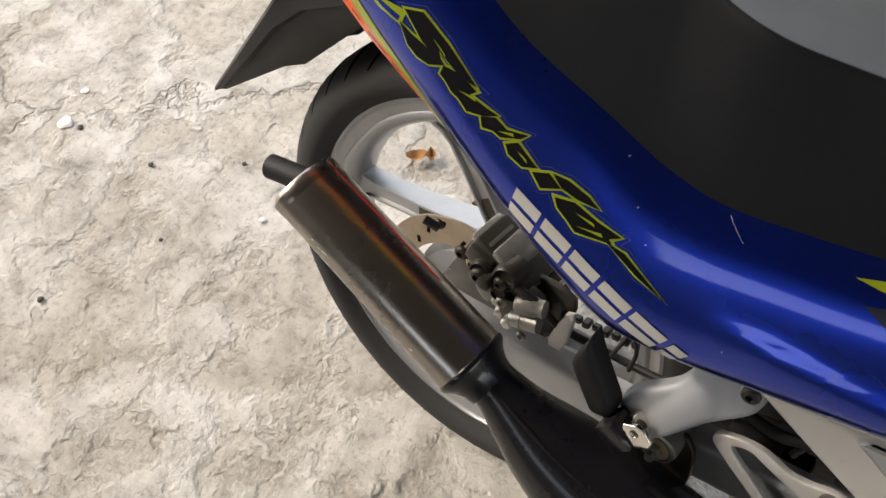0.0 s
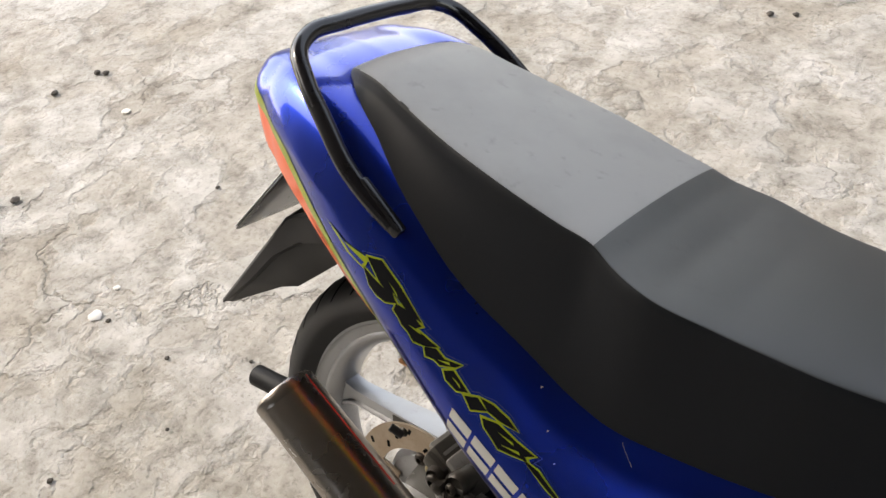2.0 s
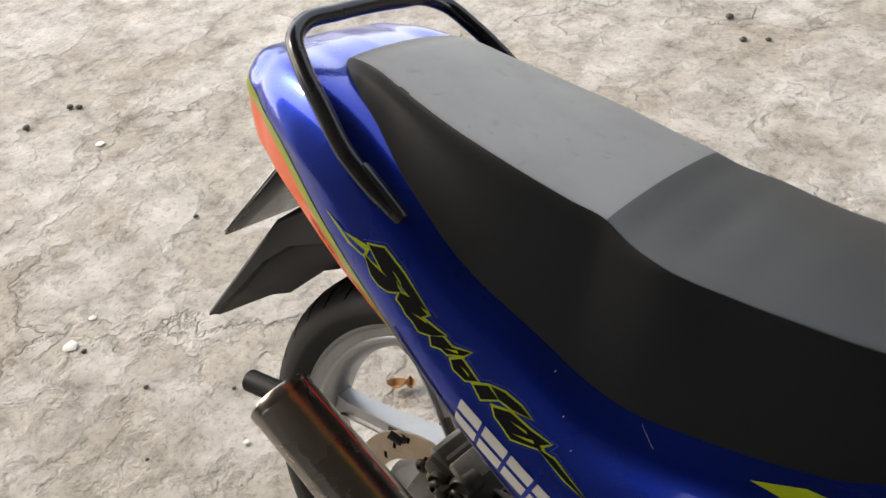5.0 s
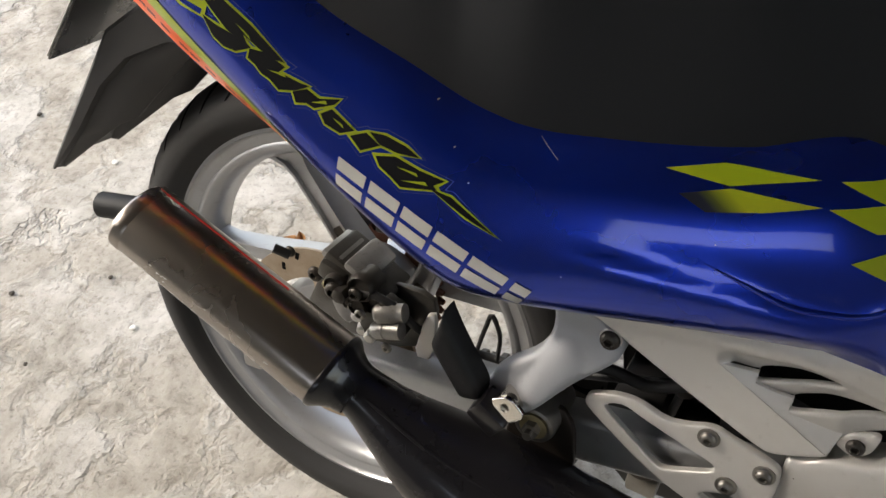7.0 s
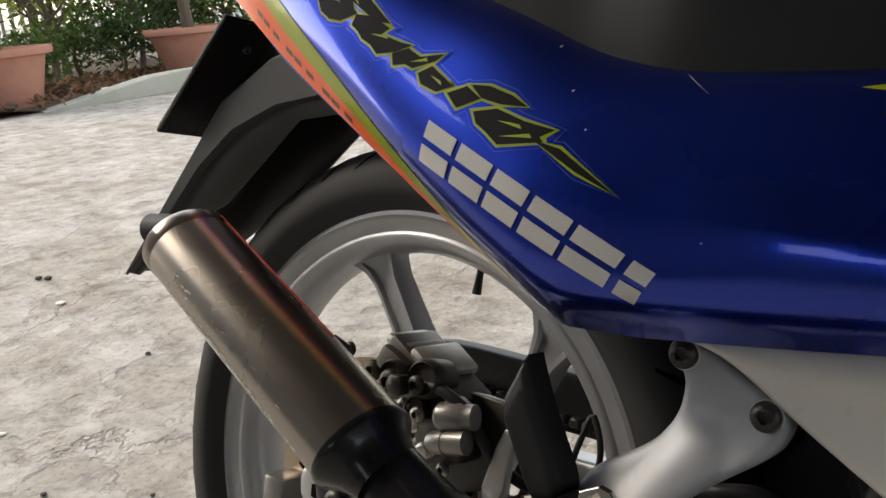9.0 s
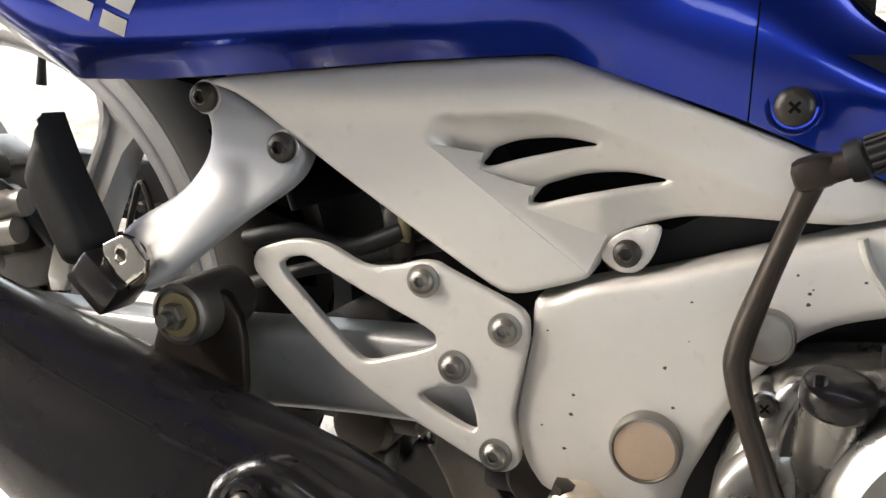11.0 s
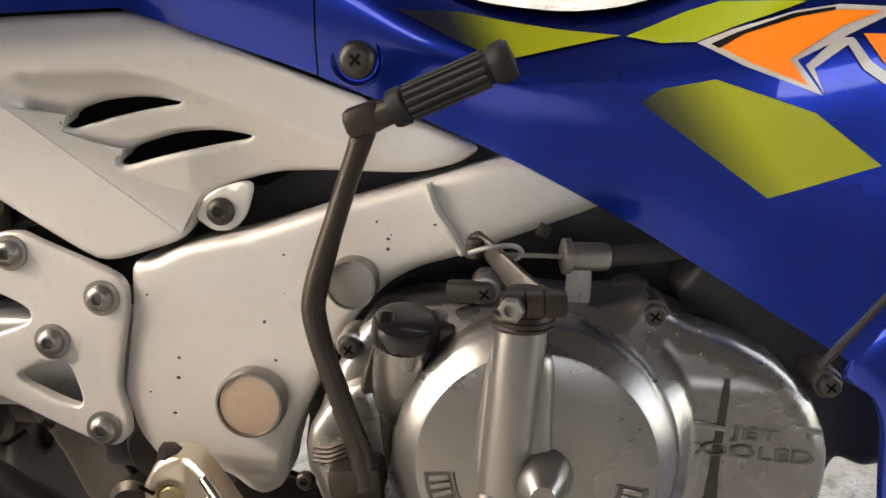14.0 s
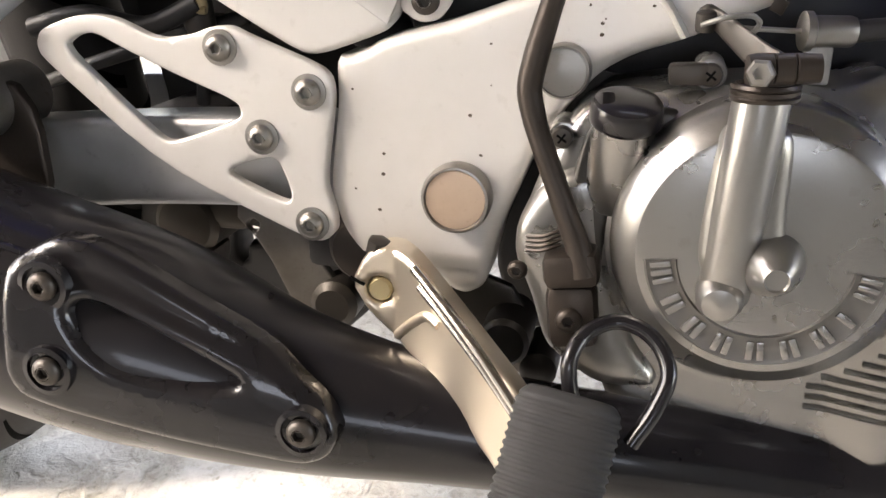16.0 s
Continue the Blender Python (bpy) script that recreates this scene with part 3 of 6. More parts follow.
for t0, t1 in BLOCKS:
    for v0, v1 in ((0.0, 0.42), (0.58, 1.0)):
        decal("pale_block", [on_band(t0, v1), on_band(t1, v1), on_band(t1, v0), on_band(t0, v0)], WHITE, tail, 0.0009, 0, step=0.005)

# stone chips in the blue paint
BARE = material("bare_chip", (0.55, 0.55, 0.55), 0.5)
for cx, cz, r in ((0.192, 0.6214, 0.0008), (0.2115, 0.5945, 0.0008), (0.226, 0.5728, 0.0006), (0.395, 0.560, 0.0005), (0.30, 0.52, 0.0005)):
    decal("paint_chip", [(cx + r * f * math.cos(a), cz + r * f * 0.8 * math.sin(a)) for a, f in zip(np.linspace(0, TAU, 7, endpoint=False), (1, 1.3, 0.8, 1.1, 0.9, 1.4, 0.7))], BARE, tail, 0.0005, 0, step=0.002)
decal("paint_scratch", [(0.2686, 0.6060), (0.2691, 0.6059), (0.2845, 0.5950), (0.2842, 0.5950)], BARE, tail, 0.0005, 0, step=0.003)
# green checks


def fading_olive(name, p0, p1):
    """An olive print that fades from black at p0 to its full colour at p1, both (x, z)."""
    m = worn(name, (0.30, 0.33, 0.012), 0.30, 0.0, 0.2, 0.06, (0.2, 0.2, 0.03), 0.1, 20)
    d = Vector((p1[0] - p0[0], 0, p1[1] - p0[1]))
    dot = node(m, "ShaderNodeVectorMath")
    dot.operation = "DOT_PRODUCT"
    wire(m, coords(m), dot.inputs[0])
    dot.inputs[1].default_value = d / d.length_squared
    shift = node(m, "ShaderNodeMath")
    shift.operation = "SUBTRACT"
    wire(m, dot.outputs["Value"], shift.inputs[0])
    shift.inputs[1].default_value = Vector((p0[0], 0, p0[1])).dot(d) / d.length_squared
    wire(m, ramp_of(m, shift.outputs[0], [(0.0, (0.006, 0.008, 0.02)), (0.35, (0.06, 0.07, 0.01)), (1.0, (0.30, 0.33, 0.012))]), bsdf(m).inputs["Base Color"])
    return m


decal("green_check", [(0.354, 0.600), (0.390, 0.607), (0.447, 0.6065), (0.396, 0.5955)], OLIVE, tail)
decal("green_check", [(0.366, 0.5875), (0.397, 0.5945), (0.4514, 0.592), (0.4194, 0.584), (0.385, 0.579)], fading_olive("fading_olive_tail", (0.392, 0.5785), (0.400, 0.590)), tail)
decal("green_check", [(0.4576, 0.607), (0.488, 0.610), (0.523, 0.598), (0.486, 0.596)], OLIVE, tail)
decal("green_check", [(0.455, 0.5915), (0.484, 0.596), (0.522, 0.585), (0.484, 0.580)], OLIVE, tail)
decal("green_check", [(0.474, 0.5610), (0.507, 0.5475), (0.549, 0.552), (0.534, 0.570), (0.500, 0.573)], OLIVE, tail)
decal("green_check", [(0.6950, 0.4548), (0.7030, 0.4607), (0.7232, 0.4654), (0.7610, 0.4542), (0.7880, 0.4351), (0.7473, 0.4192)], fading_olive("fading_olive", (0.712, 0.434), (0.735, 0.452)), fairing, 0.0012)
decal("green_check", [(0.792, 0.434), (0.822, 0.445), (0.850, 0.446), (0.836, 0.440)], OLIVE, fairing, 0.0012)
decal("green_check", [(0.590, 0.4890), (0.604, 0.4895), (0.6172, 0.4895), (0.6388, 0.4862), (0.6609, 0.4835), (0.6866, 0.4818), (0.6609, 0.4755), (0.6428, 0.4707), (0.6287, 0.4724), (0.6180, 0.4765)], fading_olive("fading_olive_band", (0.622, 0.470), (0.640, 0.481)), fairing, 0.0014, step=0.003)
decal("green_check", [(0.6888, 0.4815), (0.7007, 0.4870), (0.7133, 0.4929), (0.7254, 0.4970), (0.7550, 0.4970), (0.7455, 0.4930), (0.7305, 0.4869), (0.7158, 0.4800), (0.7027, 0.4792)], OLIVE, fairing, 0.0014, step=0.003)
decal("silver_outline", [(0.7158, 0.4796), (0.7285, 0.4853), (0.7512, 0.4932), (0.7662, 0.4960), (0.7825, 0.4955), (0.7827, 0.4919), (0.7704, 0.4850), (0.7519, 0.4742), (0.7627, 0.4610), (0.7327, 0.4713)], WHITE, fairing, 0.0016, step=0.004)
decal("orange_flash", [(0.7225, 0.4787), (0.7322, 0.4835), (0.7512, 0.4907), (0.7663, 0.4939), (0.7811, 0.4939), (0.7665, 0.4874), (0.7490, 0.4744), (0.7568, 0.4645), (0.7345, 0.4728)], BRIGHTORANGE, fairing, 0.0020, label="bright orange flash decal with silver outline", step=0.004)
decal("black_edge", [(0.7206, 0.4793), (0.7303, 0.4843), (0.7493, 0.4919), (0.7644, 0.4949), (0.7644, 0.4939), (0.7512, 0.4907), (0.7322, 0.4835), (0.7235, 0.4777)], DECALBLACK, fairing, 0.0023, step=0.004)
decal("silver_outline", [(0.7550, 0.4723), (0.7656, 0.4834), (0.7714, 0.4835), (0.7787, 0.4746), (0.7965, 0.4631), (0.8162, 0.4536), (0.8169, 0.4493), (0.7961, 0.4588), (0.7759, 0.4718), (0.7695, 0.4807), (0.7582, 0.4712), (0.7629, 0.4618)], WHITE, fairing, 0.0018, step=0.004)
decal("orange_flash", [(0.7747, 0.4851), (0.7827, 0.4747), (0.7984, 0.4647), (0.8157, 0.4561), (0.8111, 0.4860)], BRIGHTORANGE, fairing, 0.0016, step=0.004)

# raised edge where the upper cowl panel overlaps
EDGE = [(0.386, 0.5482), (0.4003, 0.5431), (0.422, 0.5351), (0.444, 0.5272), (0.4675, 0.5250), (0.4853, 0.5262), (0.496, 0.5302), (0.506, 0.5365), (0.516, 0.545)]
part("panel_edge", tube([(x, body_y(x, z) + 0.0004, z) for x, z in EDGE], [0.0004, 0.0010, 0.0016, 0.0020, 0.0022, 0.0022, 0.0022, 0.0018, 0.0006], 60, 10), BLUE, tail)
# added dark backing behind the cowls' joint, and the fairing screw in its cup
part("seam_backing", block((0.555, -0.092, 0.545), (0.034, 0.004, 0.19), 0.001), BLACK, fairing)
part("screw_cup", lathe((0.573, body_y(0.573, 0.467) + 0.001, 0.467), (0, -1, 0), [(0.0122, -0.002), (0.0122, 0.0015), (0.0114, 0.0028), (0.0100, 0.0020), (0.0096, 0.0006), (0.001, 0.0005)], 28), BLUE, fairing)
screw = bolt("cross_screw", 0.573, body_y(0.573, 0.467), 0.467, 0.0085, fairing, DARKSTEEL, socket=False, label="dark cross-head screw")
for a in (40, 130):
    part("screw_slot", block((0.573, body_y(0.573, 0.467) - 0.0065, 0.467), (0.0062, 0.001, 0.0014), 0, (0, a, 0)), GROOVEDARK, screw)

# lower fairing beyond the groove
LOWER = [(0.783, 0.345), (0.826, 0.4195), (0.885, 0.478), (0.95, 0.505), (0.97, 0.30), (0.93, 0.16), (0.80, 0.150), (0.715, 0.186), (0.722, 0.198), (0.752, 0.213), (0.785, 0.222), (0.803, 0.240), (0.812, 0.268), (0.808, 0.300), (0.806, 0.325), (0.800, 0.338)]
lower = part("lower_fairing", sheet(LOWER, lambda x, z: -0.150 - 0.10 * (x - 0.78) + 0.9 * max(0, 0.24 - z) ** 1.5, 0.005, 0.004, (), 0.008, 2), BLUE, bike, "blue lower fairing panel", 50)
part("seam_strip", tube([(0.777, -0.1505, 0.349), (0.80, -0.1535, 0.384), (0.826, -0.1565, 0.424), (0.86, -0.1595, 0.468)], 0.0021, 20, 8), BLACK, fairing)
lower_check = sheet([(0.802, 0.369), (0.834, 0.378), (0.880, 0.385), (0.86, 0.335)], lambda x, z: -0.1507 - 0.10 * (x - 0.78), 0.0, 0, (), 0.008, 0)
part("green_check", lower_check, OLIVE, lower)

# step-through cover between the fairings
rows = []
for x in np.linspace(0.585, 0.745, 24):
    y1, z1 = spl(BX, Y1, x), spl(BX, Z1, x)
    rows.append([(x, y, z1 + 0.004) for y in np.linspace(-y1 + 0.001, y1 - 0.001, 13)])
part("step_through_cover", grid_mesh(rows), BLACK, bike, "matt black step-through cover")

# --- seat
QX = [-0.135, -0.125, -0.105, -0.075, -0.03, 0.03, 0.10, 0.165, 0.197, 0.215, 0.255, 0.31, 0.38, 0.46, 0.54, 0.60]
QC = [0.784, 0.797, 0.805, 0.806, 0.797, 0.783, 0.768, 0.754, 0.748, 0.738, 0.728, 0.724, 0.724, 0.721, 0.715, 0.690]
QY = [0.040, 0.056, 0.068, 0.076, 0.085, 0.096, 0.104, 0.105, 0.105, 0.110, 0.119, 0.114, 0.110, 0.104, 0.096, 0.070]
QE = [0.778, 0.791, 0.799, 0.800, 0.790, 0.776, 0.762, 0.748, 0.742, 0.735, 0.727, 0.720, 0.717, 0.713, 0.707, 0.680]
rows = []
for x in sorted(set(np.round(np.linspace(-0.135, 0.60, 110), 4)) | {0.197, 0.203, -0.1345, -0.134, -0.132, -0.130, -0.127, -0.124}):
    # the pad's rear end is blunt, with rounded corners
    seam = spl(BX, Y1, x) - 0.002
    y1 = min(seam, float(np.interp(x, [-0.135, -0.133, -0.129, -0.122, -0.112, -0.098, -0.075, -0.04], [0.030, 0.060, 0.080, 0.096, 0.108, 0.117, 0.126, 0.14])))
    z1 = spl(BX, Z1, x) + float(np.interp(x, [-0.09, 0.0], [-0.010, -0.006]))
    c, e, ye = float(np.interp(x, QX, QC)), spl(QX, QE, x), min(spl(QX, QY, x), (0.74 if x < -0.03 else 0.90) * y1)
    low = max(0.002, min(0.011, (e - z1) * 0.35))
    d = c - e
    half = [(-ye * k, c - d * (0.80 * k**2 + 0.14 * k**10)) for k in np.linspace(0, 0.985, 18)]
    half += [(-ye * 0.998, e + 0.01 * d), (-ye - 0.0016, e - low * 0.32), (-ye - 0.0032, e - low)]
    half += [(-ye - 0.003 - max(0.0, y1 - ye - 0.003) * k**1.3, e - low - (e - low - z1) * k) for k in np.linspace(0.1, 1, 9)]
    row = [(x, y, z) for y, z in half]
    rows.append(row[::-1] + [(a, -b, d) for a, b, d in row[1:]])
seat = part("seat", grid_mesh([[(-0.137, p[1] * 0.9, p[2] - 0.030) for p in rows[0]]] + rows, cap=False), SEAT, bike, "black vinyl two-level seat, its pad tops painted with sky sheen", 60)
seat.data.materials.append(SEATSHEEN)
seat.data.materials.append(SEATSHEENFRONT)
# upward faces take the painted sheen
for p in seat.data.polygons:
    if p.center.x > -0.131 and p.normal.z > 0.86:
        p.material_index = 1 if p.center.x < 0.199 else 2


# --- grab rail
rail_half = [(0.016, -0.143, 0.704), (-0.012, -0.146, 0.722), (-0.040, -0.146, 0.742), (-0.075, -0.139, 0.772), (-0.112, -0.128, 0.800), (-0.138, -0.113, 0.820), (-0.149, -0.090, 0.829)]
rail_pts = rail_half + [(-0.151, -0.045, 0.832), (-0.151, 0.0, 0.833), (-0.151, 0.045, 0.832)] + [(x, -y, z) for x, y, z in rail_half[::-1]]
rail = part("grab_rail", tube(rail_pts, 0.0088, 110, 14), GLOSSBLACK, bike, "glossy black tubular grab rail")
for s in (-1, 1):
    part("rail_foot", block((0.000, s * 0.1445, 0.7135), (0.062, 0.010, 0.022), 0.003, (0, 34, 0)), GLOSSBLACK, rail)

# --- rear mudguard and number plate
G_TOP = [(-0.03, 0.650), (-0.10, 0.648), (-0.155, 0.632), (-0.2200, 0.5936), (-0.2590, 0.5436), (-0.3060, 0.4833), (-0.3585, 0.4160)]
G_RIDGE = [(-0.03, 0.606), (-0.079, 0.600), (-0.140, 0.590), (-0.1980, 0.5660), (-0.2436, 0.5300), (-0.2920, 0.4740), (-0.3500, 0.4140)]
G_LOW = [(-0.03, 0.590), (-0.075, 0.586), (-0.1202, 0.5803), (-0.1700, 0.5360), (-0.2108, 0.4999), (-0.2425, 0.4850), (-0.3470, 0.4135)]
rows = []
for (tx, tz), (rx, rz), (lx, lz) in zip(G_TOP, G_RIDGE, G_LOW):
    near = [(lx, -0.064, lz), (rx, -0.066, rz), (rx - 0.002, -0.073, rz + 0.002), (tx + 0.003, -0.074, tz - 0.0025), (tx, -0.071, tz)]
    rows.append(near + [(tx - 0.004, -0.03, tz + 0.003), (tx, 0.016, tz), (rx, 0.020, rz), (lx, 0.020, lz)])
guard = part("rear_mudguard", grid_mesh(rows), BLACK, bike, "dull black plastic rear mudguard", 28)
sol = guard.modifiers.new("thickness", "SOLIDIFY")
sol.thickness = 0.003
pc = Vector((-0.238, 0, 0.614))
holder = part("plate_holder", block(tuple(pc), (0.003, 0.19, 0.142), 0.0012, (0, math.degrees(math.atan2(0.096, 0.108)), 0), 1), GLOSSBLACK, bike, "black number plate backing")
part("number_plate", block(tuple(pc + Vector((-0.0027, 0, 0.0022))), (0.0014, 0.188, 0.140), 0.0005, (0, math.degrees(math.atan2(0.096, 0.108)), 0), 1), PLATEWHITE, holder)
for s in (-1, 1):
    bolt("plate_bolt", pc.x + 0.028, s * 0.055, pc.z + 0.030, 0.0042, holder, DARKSTEEL, (0.75, 0, -0.66))

# inner mudguard over the wheel, and the dark middle of the bike
rows = []
for a in np.linspace(radians(22), radians(78), 24):
    r = 0.306
    rows.append([(r * math.cos(a) + 0.02, y, 0.285 + r * math.sin(a) - 0.01) for y in (-0.07, -0.065, -0.04, 0, 0.04, 0.065, 0.07)])
bm = grid_mesh(rows)
inner = part("inner_mudguard", bm, BLACK, bike, "black inner mudguard")
inner.modifiers.new("thickness", "SOLIDIFY").thickness = 0.003
part("undertray", sheet([(-0.16, 0.70), (0.0, 0.61), (0.15, 0.53), (0.22, 0.50), (0.40, 0.50), (0.54, 0.48), (0.54, 0.56), (0.2, 0.60), (0.0, 0.70), (-0.14, 0.78)], -0.105, 0.21, 0.01, (), 0.02, 1), BLACK, bike, "black undertray inside the cowl")

# three added dark fillers: they stop pale ground showing through the middle
part("inner_panel", sheet([(0.24, 0.50), (0.54, 0.50), (0.62, 0.45), (0.60, 0.40), (0.50, 0.33), (0.38, 0.345), (0.30, 0.40)], 0.035, 0.05, 0.01, (), 0.03, 1), BLACK, bike, "black inner panel")
part("gap_backing", sheet([(0.297, 0.275), (0.292, 0.33), (0.277, 0.365), (0.277, 0.43), (0.50, 0.44), (0.50, 0.275)], 0.026, 0.006, 0.001, (), 0.03, 1), BLACK, bike, "added black sheet closing a gap behind the peg plate")
part("gap_filler_rear", sheet([(0.292, 0.150), (0.300, 0.275), (0.50, 0.275), (0.50, 0.205), (0.452, 0.192), (0.412, 0.152)], 0.008, 0.03, 0.006, ([(0.3425, 0.212), (0.3441, 0.2340), (0.3500, 0.2335), (0.3640, 0.2300), (0.3640, 0.2225), (0.3520, 0.2200), (0.3500, 0.205)],), 0.02, 1), BLACK, bike, "added black filler sheet under the swingarm")
part("mount_lug", sheet([(0.3169, 0.2259), (0.3472, 0.235), (0.3430, 0.2167), (0.3388, 0.2061), (0.3165, 0.2127)], -0.03, 0.004, 0.001, (), 0.008, 1), ALU, bike, "stained silver mounting lug")
# two more added dark fillers, behind the gusset and above the engine
part("gap_filler_gusset", sheet([(0.400, 0.335), (0.565, 0.335), (0.578, 0.25), (0.60, 0.20), (0.485, 0.195), (0.470, 0.235), (0.445, 0.262), (0.405, 0.275)], -0.035, 0.012, 0.004, ([(0.516, 0.205), (0.519, 0.220), (0.518, 0.245), (0.524, 0.264), (0.534, 0.264), (0.531, 0.240), (0.537, 0.218)],), 0.02, 1), BLACK, bike, "added black filler sheet behind the frame gusset")
part("gap_filler_top", sheet([(0.575, 0.372), (0.60, 0.392), (0.66, 0.405), (0.70, 0.418), (0.80, 0.44), (0.82, 0.37), (0.78, 0.345), (0.66, 0.355), (0.59, 0.355)], -0.075, 0.12, 0.01, (), 0.02, 1), BLACK, bike, "added black filler block above the engine")
HUB = (0, 0, 0.285)


def ring(profile, seg=96):
    """A ring round the axle from a closed profile of (radius, y)."""
    rows = [[(r * math.cos(a), y, 0.285 + r * math.sin(a)) for r, y in profile] for a in np.linspace(0, TAU, seg, endpoint=False)]
    rows.append(rows[0])
    return grid_mesh(rows, True)


rim_half = [(0.209, 0.0), (0.213, 0.016), (0.219, 0.023), (0.2285, 0.0265), (0.230, 0.029), (0.2285, 0.0325), (0.2245, 0.0332), (0.2225, 0.0300), (0.2205, 0.0288), (0.211, 0.0272), (0.2085, 0.0295), (0.204, 0.0290), (0.198, 0.0225), (0.1935, 0.014), (0.192, 0.0)]
rim_prof = [(r, -y) for r, y in rim_half] + [(r, y) for r, y in rim_half[::-1][1:-1]]
wheel = part("rear_wheel", ring(rim_prof), WHEEL, bike, "silver painted cast wheel, dusty", 50)
tyre_prof = []
for a in np.linspace(radians(-128), radians(128), 25):
    tyre_prof.append((0.2510 + 0.0360 * math.cos(a), 0.0465 * math.sin(a) * (1.0 if abs(a) < 1.9 else 0.9)))
part("tyre", ring(tyre_prof[::-1] + [(0.216, -0.026), (0.216, 0.026)][::1], 120), RUBBER, wheel, "black worn road tyre", 40)
bm = bmesh.new()
for k in range(40):
    for s in (-1, 1):
        a = TAU * (k + (0.5 if s > 0 else 0)) / 40
        pts = []
        for u in np.linspace(0, 1, 9):
            ang = a + 0.10 * u**1.6
            phi = radians(8 + 58 * u) * s
            r = 0.2510 + 0.0364 * math.cos(phi)
            pts.append((r, 0.0469 * math.sin(phi), ang))
        for w0, w1 in zip(pts, pts[1:]):
            quad = []
            for (r, y, ang), o in ((w0, -1), (w1, -1), (w1, 1), (w0, 1)):
                g = ang + o * (0.006 + 0.010 * (1 - abs(2 * (r - 0.2634) / 0.0409 - 1)))
                quad.append(bm.verts.new((r * math.cos(g), y, 0.285 + r * math.sin(g))))
            bm.faces.new(quad)
# near-black strips and sheets: the shade of grooves and slots as colour
GROOVE = material("recess_shade", (0.004, 0.004, 0.004), 0.95, spec=0.05)
tagged(part("tread", bm, GROOVE, wheel), kind="stuff")
part("hub", lathe((0, -0.052, 0.285), (0, 1, 0), [(0.0, 0), (0.060, 0.0), (0.068, 0.008), (0.066, 0.03), (0.064, 0.055), (0.068, 0.085), (0.062, 0.1), (0.05, 0.106), (0.0, 0.106)], 48), WHEEL, wheel)
# six spokes that run past the hub's middle, so that they swirl
OFF = 0.054
for k in range(6):
    a = radians(109.5 + 60 * k)
    tip = Vector((math.cos(a), 0, math.sin(a))) * 0.196
    along = a + math.pi + math.asin(OFF / 0.196)
    d = Vector((math.cos(along), 0, math.sin(along)))
    n = Vector((-d.z, 0, d.x))
    full = 0.196 * math.cos(math.asin(OFF / 0.196))
    secs = []
    # a dished web between two raised rims
    for f, w, t in ((-0.05, 0.036, 0.012), (0.0, 0.026, 0.012), (0.06, 0.0175, 0.012), (0.14, 0.0128, 0.0125), (0.4, 0.0118, 0.014), (0.75, 0.0135, 0.017), (1.02, 0.0165, 0.020)):
        c = Vector(HUB) + tip + d * full * f
        dish = 0.0 if f < 0.02 or f > 1 else 0.0045
        prof = ((-1, -0.6), (-0.94, -1), (-0.70, -1), (-0.60, -1 + dish / t), (0.60, -1 + dish / t), (0.70, -1), (0.94, -1), (1, -0.6), (1, 0.6), (0.94, 1), (-0.94, 1), (-1, 0.6))
        secs.append([c + n * w * p + Vector((0, t * q, 0)) for p, q in prof])
    spoke = part("spoke", grid_mesh(secs, True, True), WHEEL, wheel, sharp=25)
    secs = []
    for f, w, t in ((0.50, 0.0055, 0.0147), (0.52, 0.0074, 0.0149), (0.75, 0.0082, 0.0170), (0.97, 0.0090, 0.0194)):
        c = Vector(HUB) + tip + d * full * f + Vector((0, -t + 0.0042, 0))
        secs.append([c + n * w + Vector((0, 0.001, 0)), c + n * w * 0.95 + Vector((0, -0.0012, 0)), c - n * w * 0.95 + Vector((0, -0.0012, 0)), c - n * w + Vector((0, 0.001, 0))])
    part("spoke_recess", grid_mesh(secs, True, True), DARKSTEEL, spoke)
part("valve_stem", tube([(0.040, 0.006, 0.480), (0.0385, 0.006, 0.464), (0.037, 0.006, 0.449)], [0.003, 0.0032, 0.0042], 8, 10), BLACK, wheel)

# brake disc with slots
bm = ring([(0.108, -0.060), (0.108, -0.0565), (0.074, -0.0565), (0.074, -0.060)], 96)
disc = part("brake_disc", bm, DISC, wheel, "bronzed steel brake disc with slots", 30)
for k in range(24):
    a = TAU * k / 24
    for j, r in enumerate((0.083, 0.091, 0.099)):
        if (k + j) % 3:
            continue
        g = a + 0.02
        part("disc_slot", block((r * math.cos(g), -0.0602, 0.285 + r * math.sin(g)), (0.0085, 0.0006, 0.0042), 0, (0, -math.degrees(g) + 35, 0)), GROOVE, disc)
for k in range(5):
    a = TAU * (k + 0.3) / 5
    part("disc_arm", block((0.062 * math.cos(a), -0.057, 0.285 + 0.062 * math.sin(a)), (0.034, 0.004, 0.016), 0.0015, (0, -math.degrees(a), 0)), DISC, disc)
# sprocket and chain on the far side
teeth = []
for k in range(38):
    for f, r in ((0.0, 0.070), (0.3, 0.070), (0.5, 0.077), (0.7, 0.077)):
        a = TAU * (k + f) / 38
        teeth.append((r * math.cos(a), 0.285 + r * math.sin(a)))
RUST = worn("rusty_steel", (0.16, 0.07, 0.045), 0.6, 0.6, 0.0, 0.1, (0.08, 0.03, 0.02), 0.5, 60)
holes = [[(0.055 * math.cos(a) + 0.014 * math.cos(b), 0.285 + 0.055 * math.sin(a) + 0.014 * math.sin(b)) for b in np.linspace(0, TAU, 10, endpoint=False)] for a in np.linspace(0, TAU, 5, endpoint=False)]
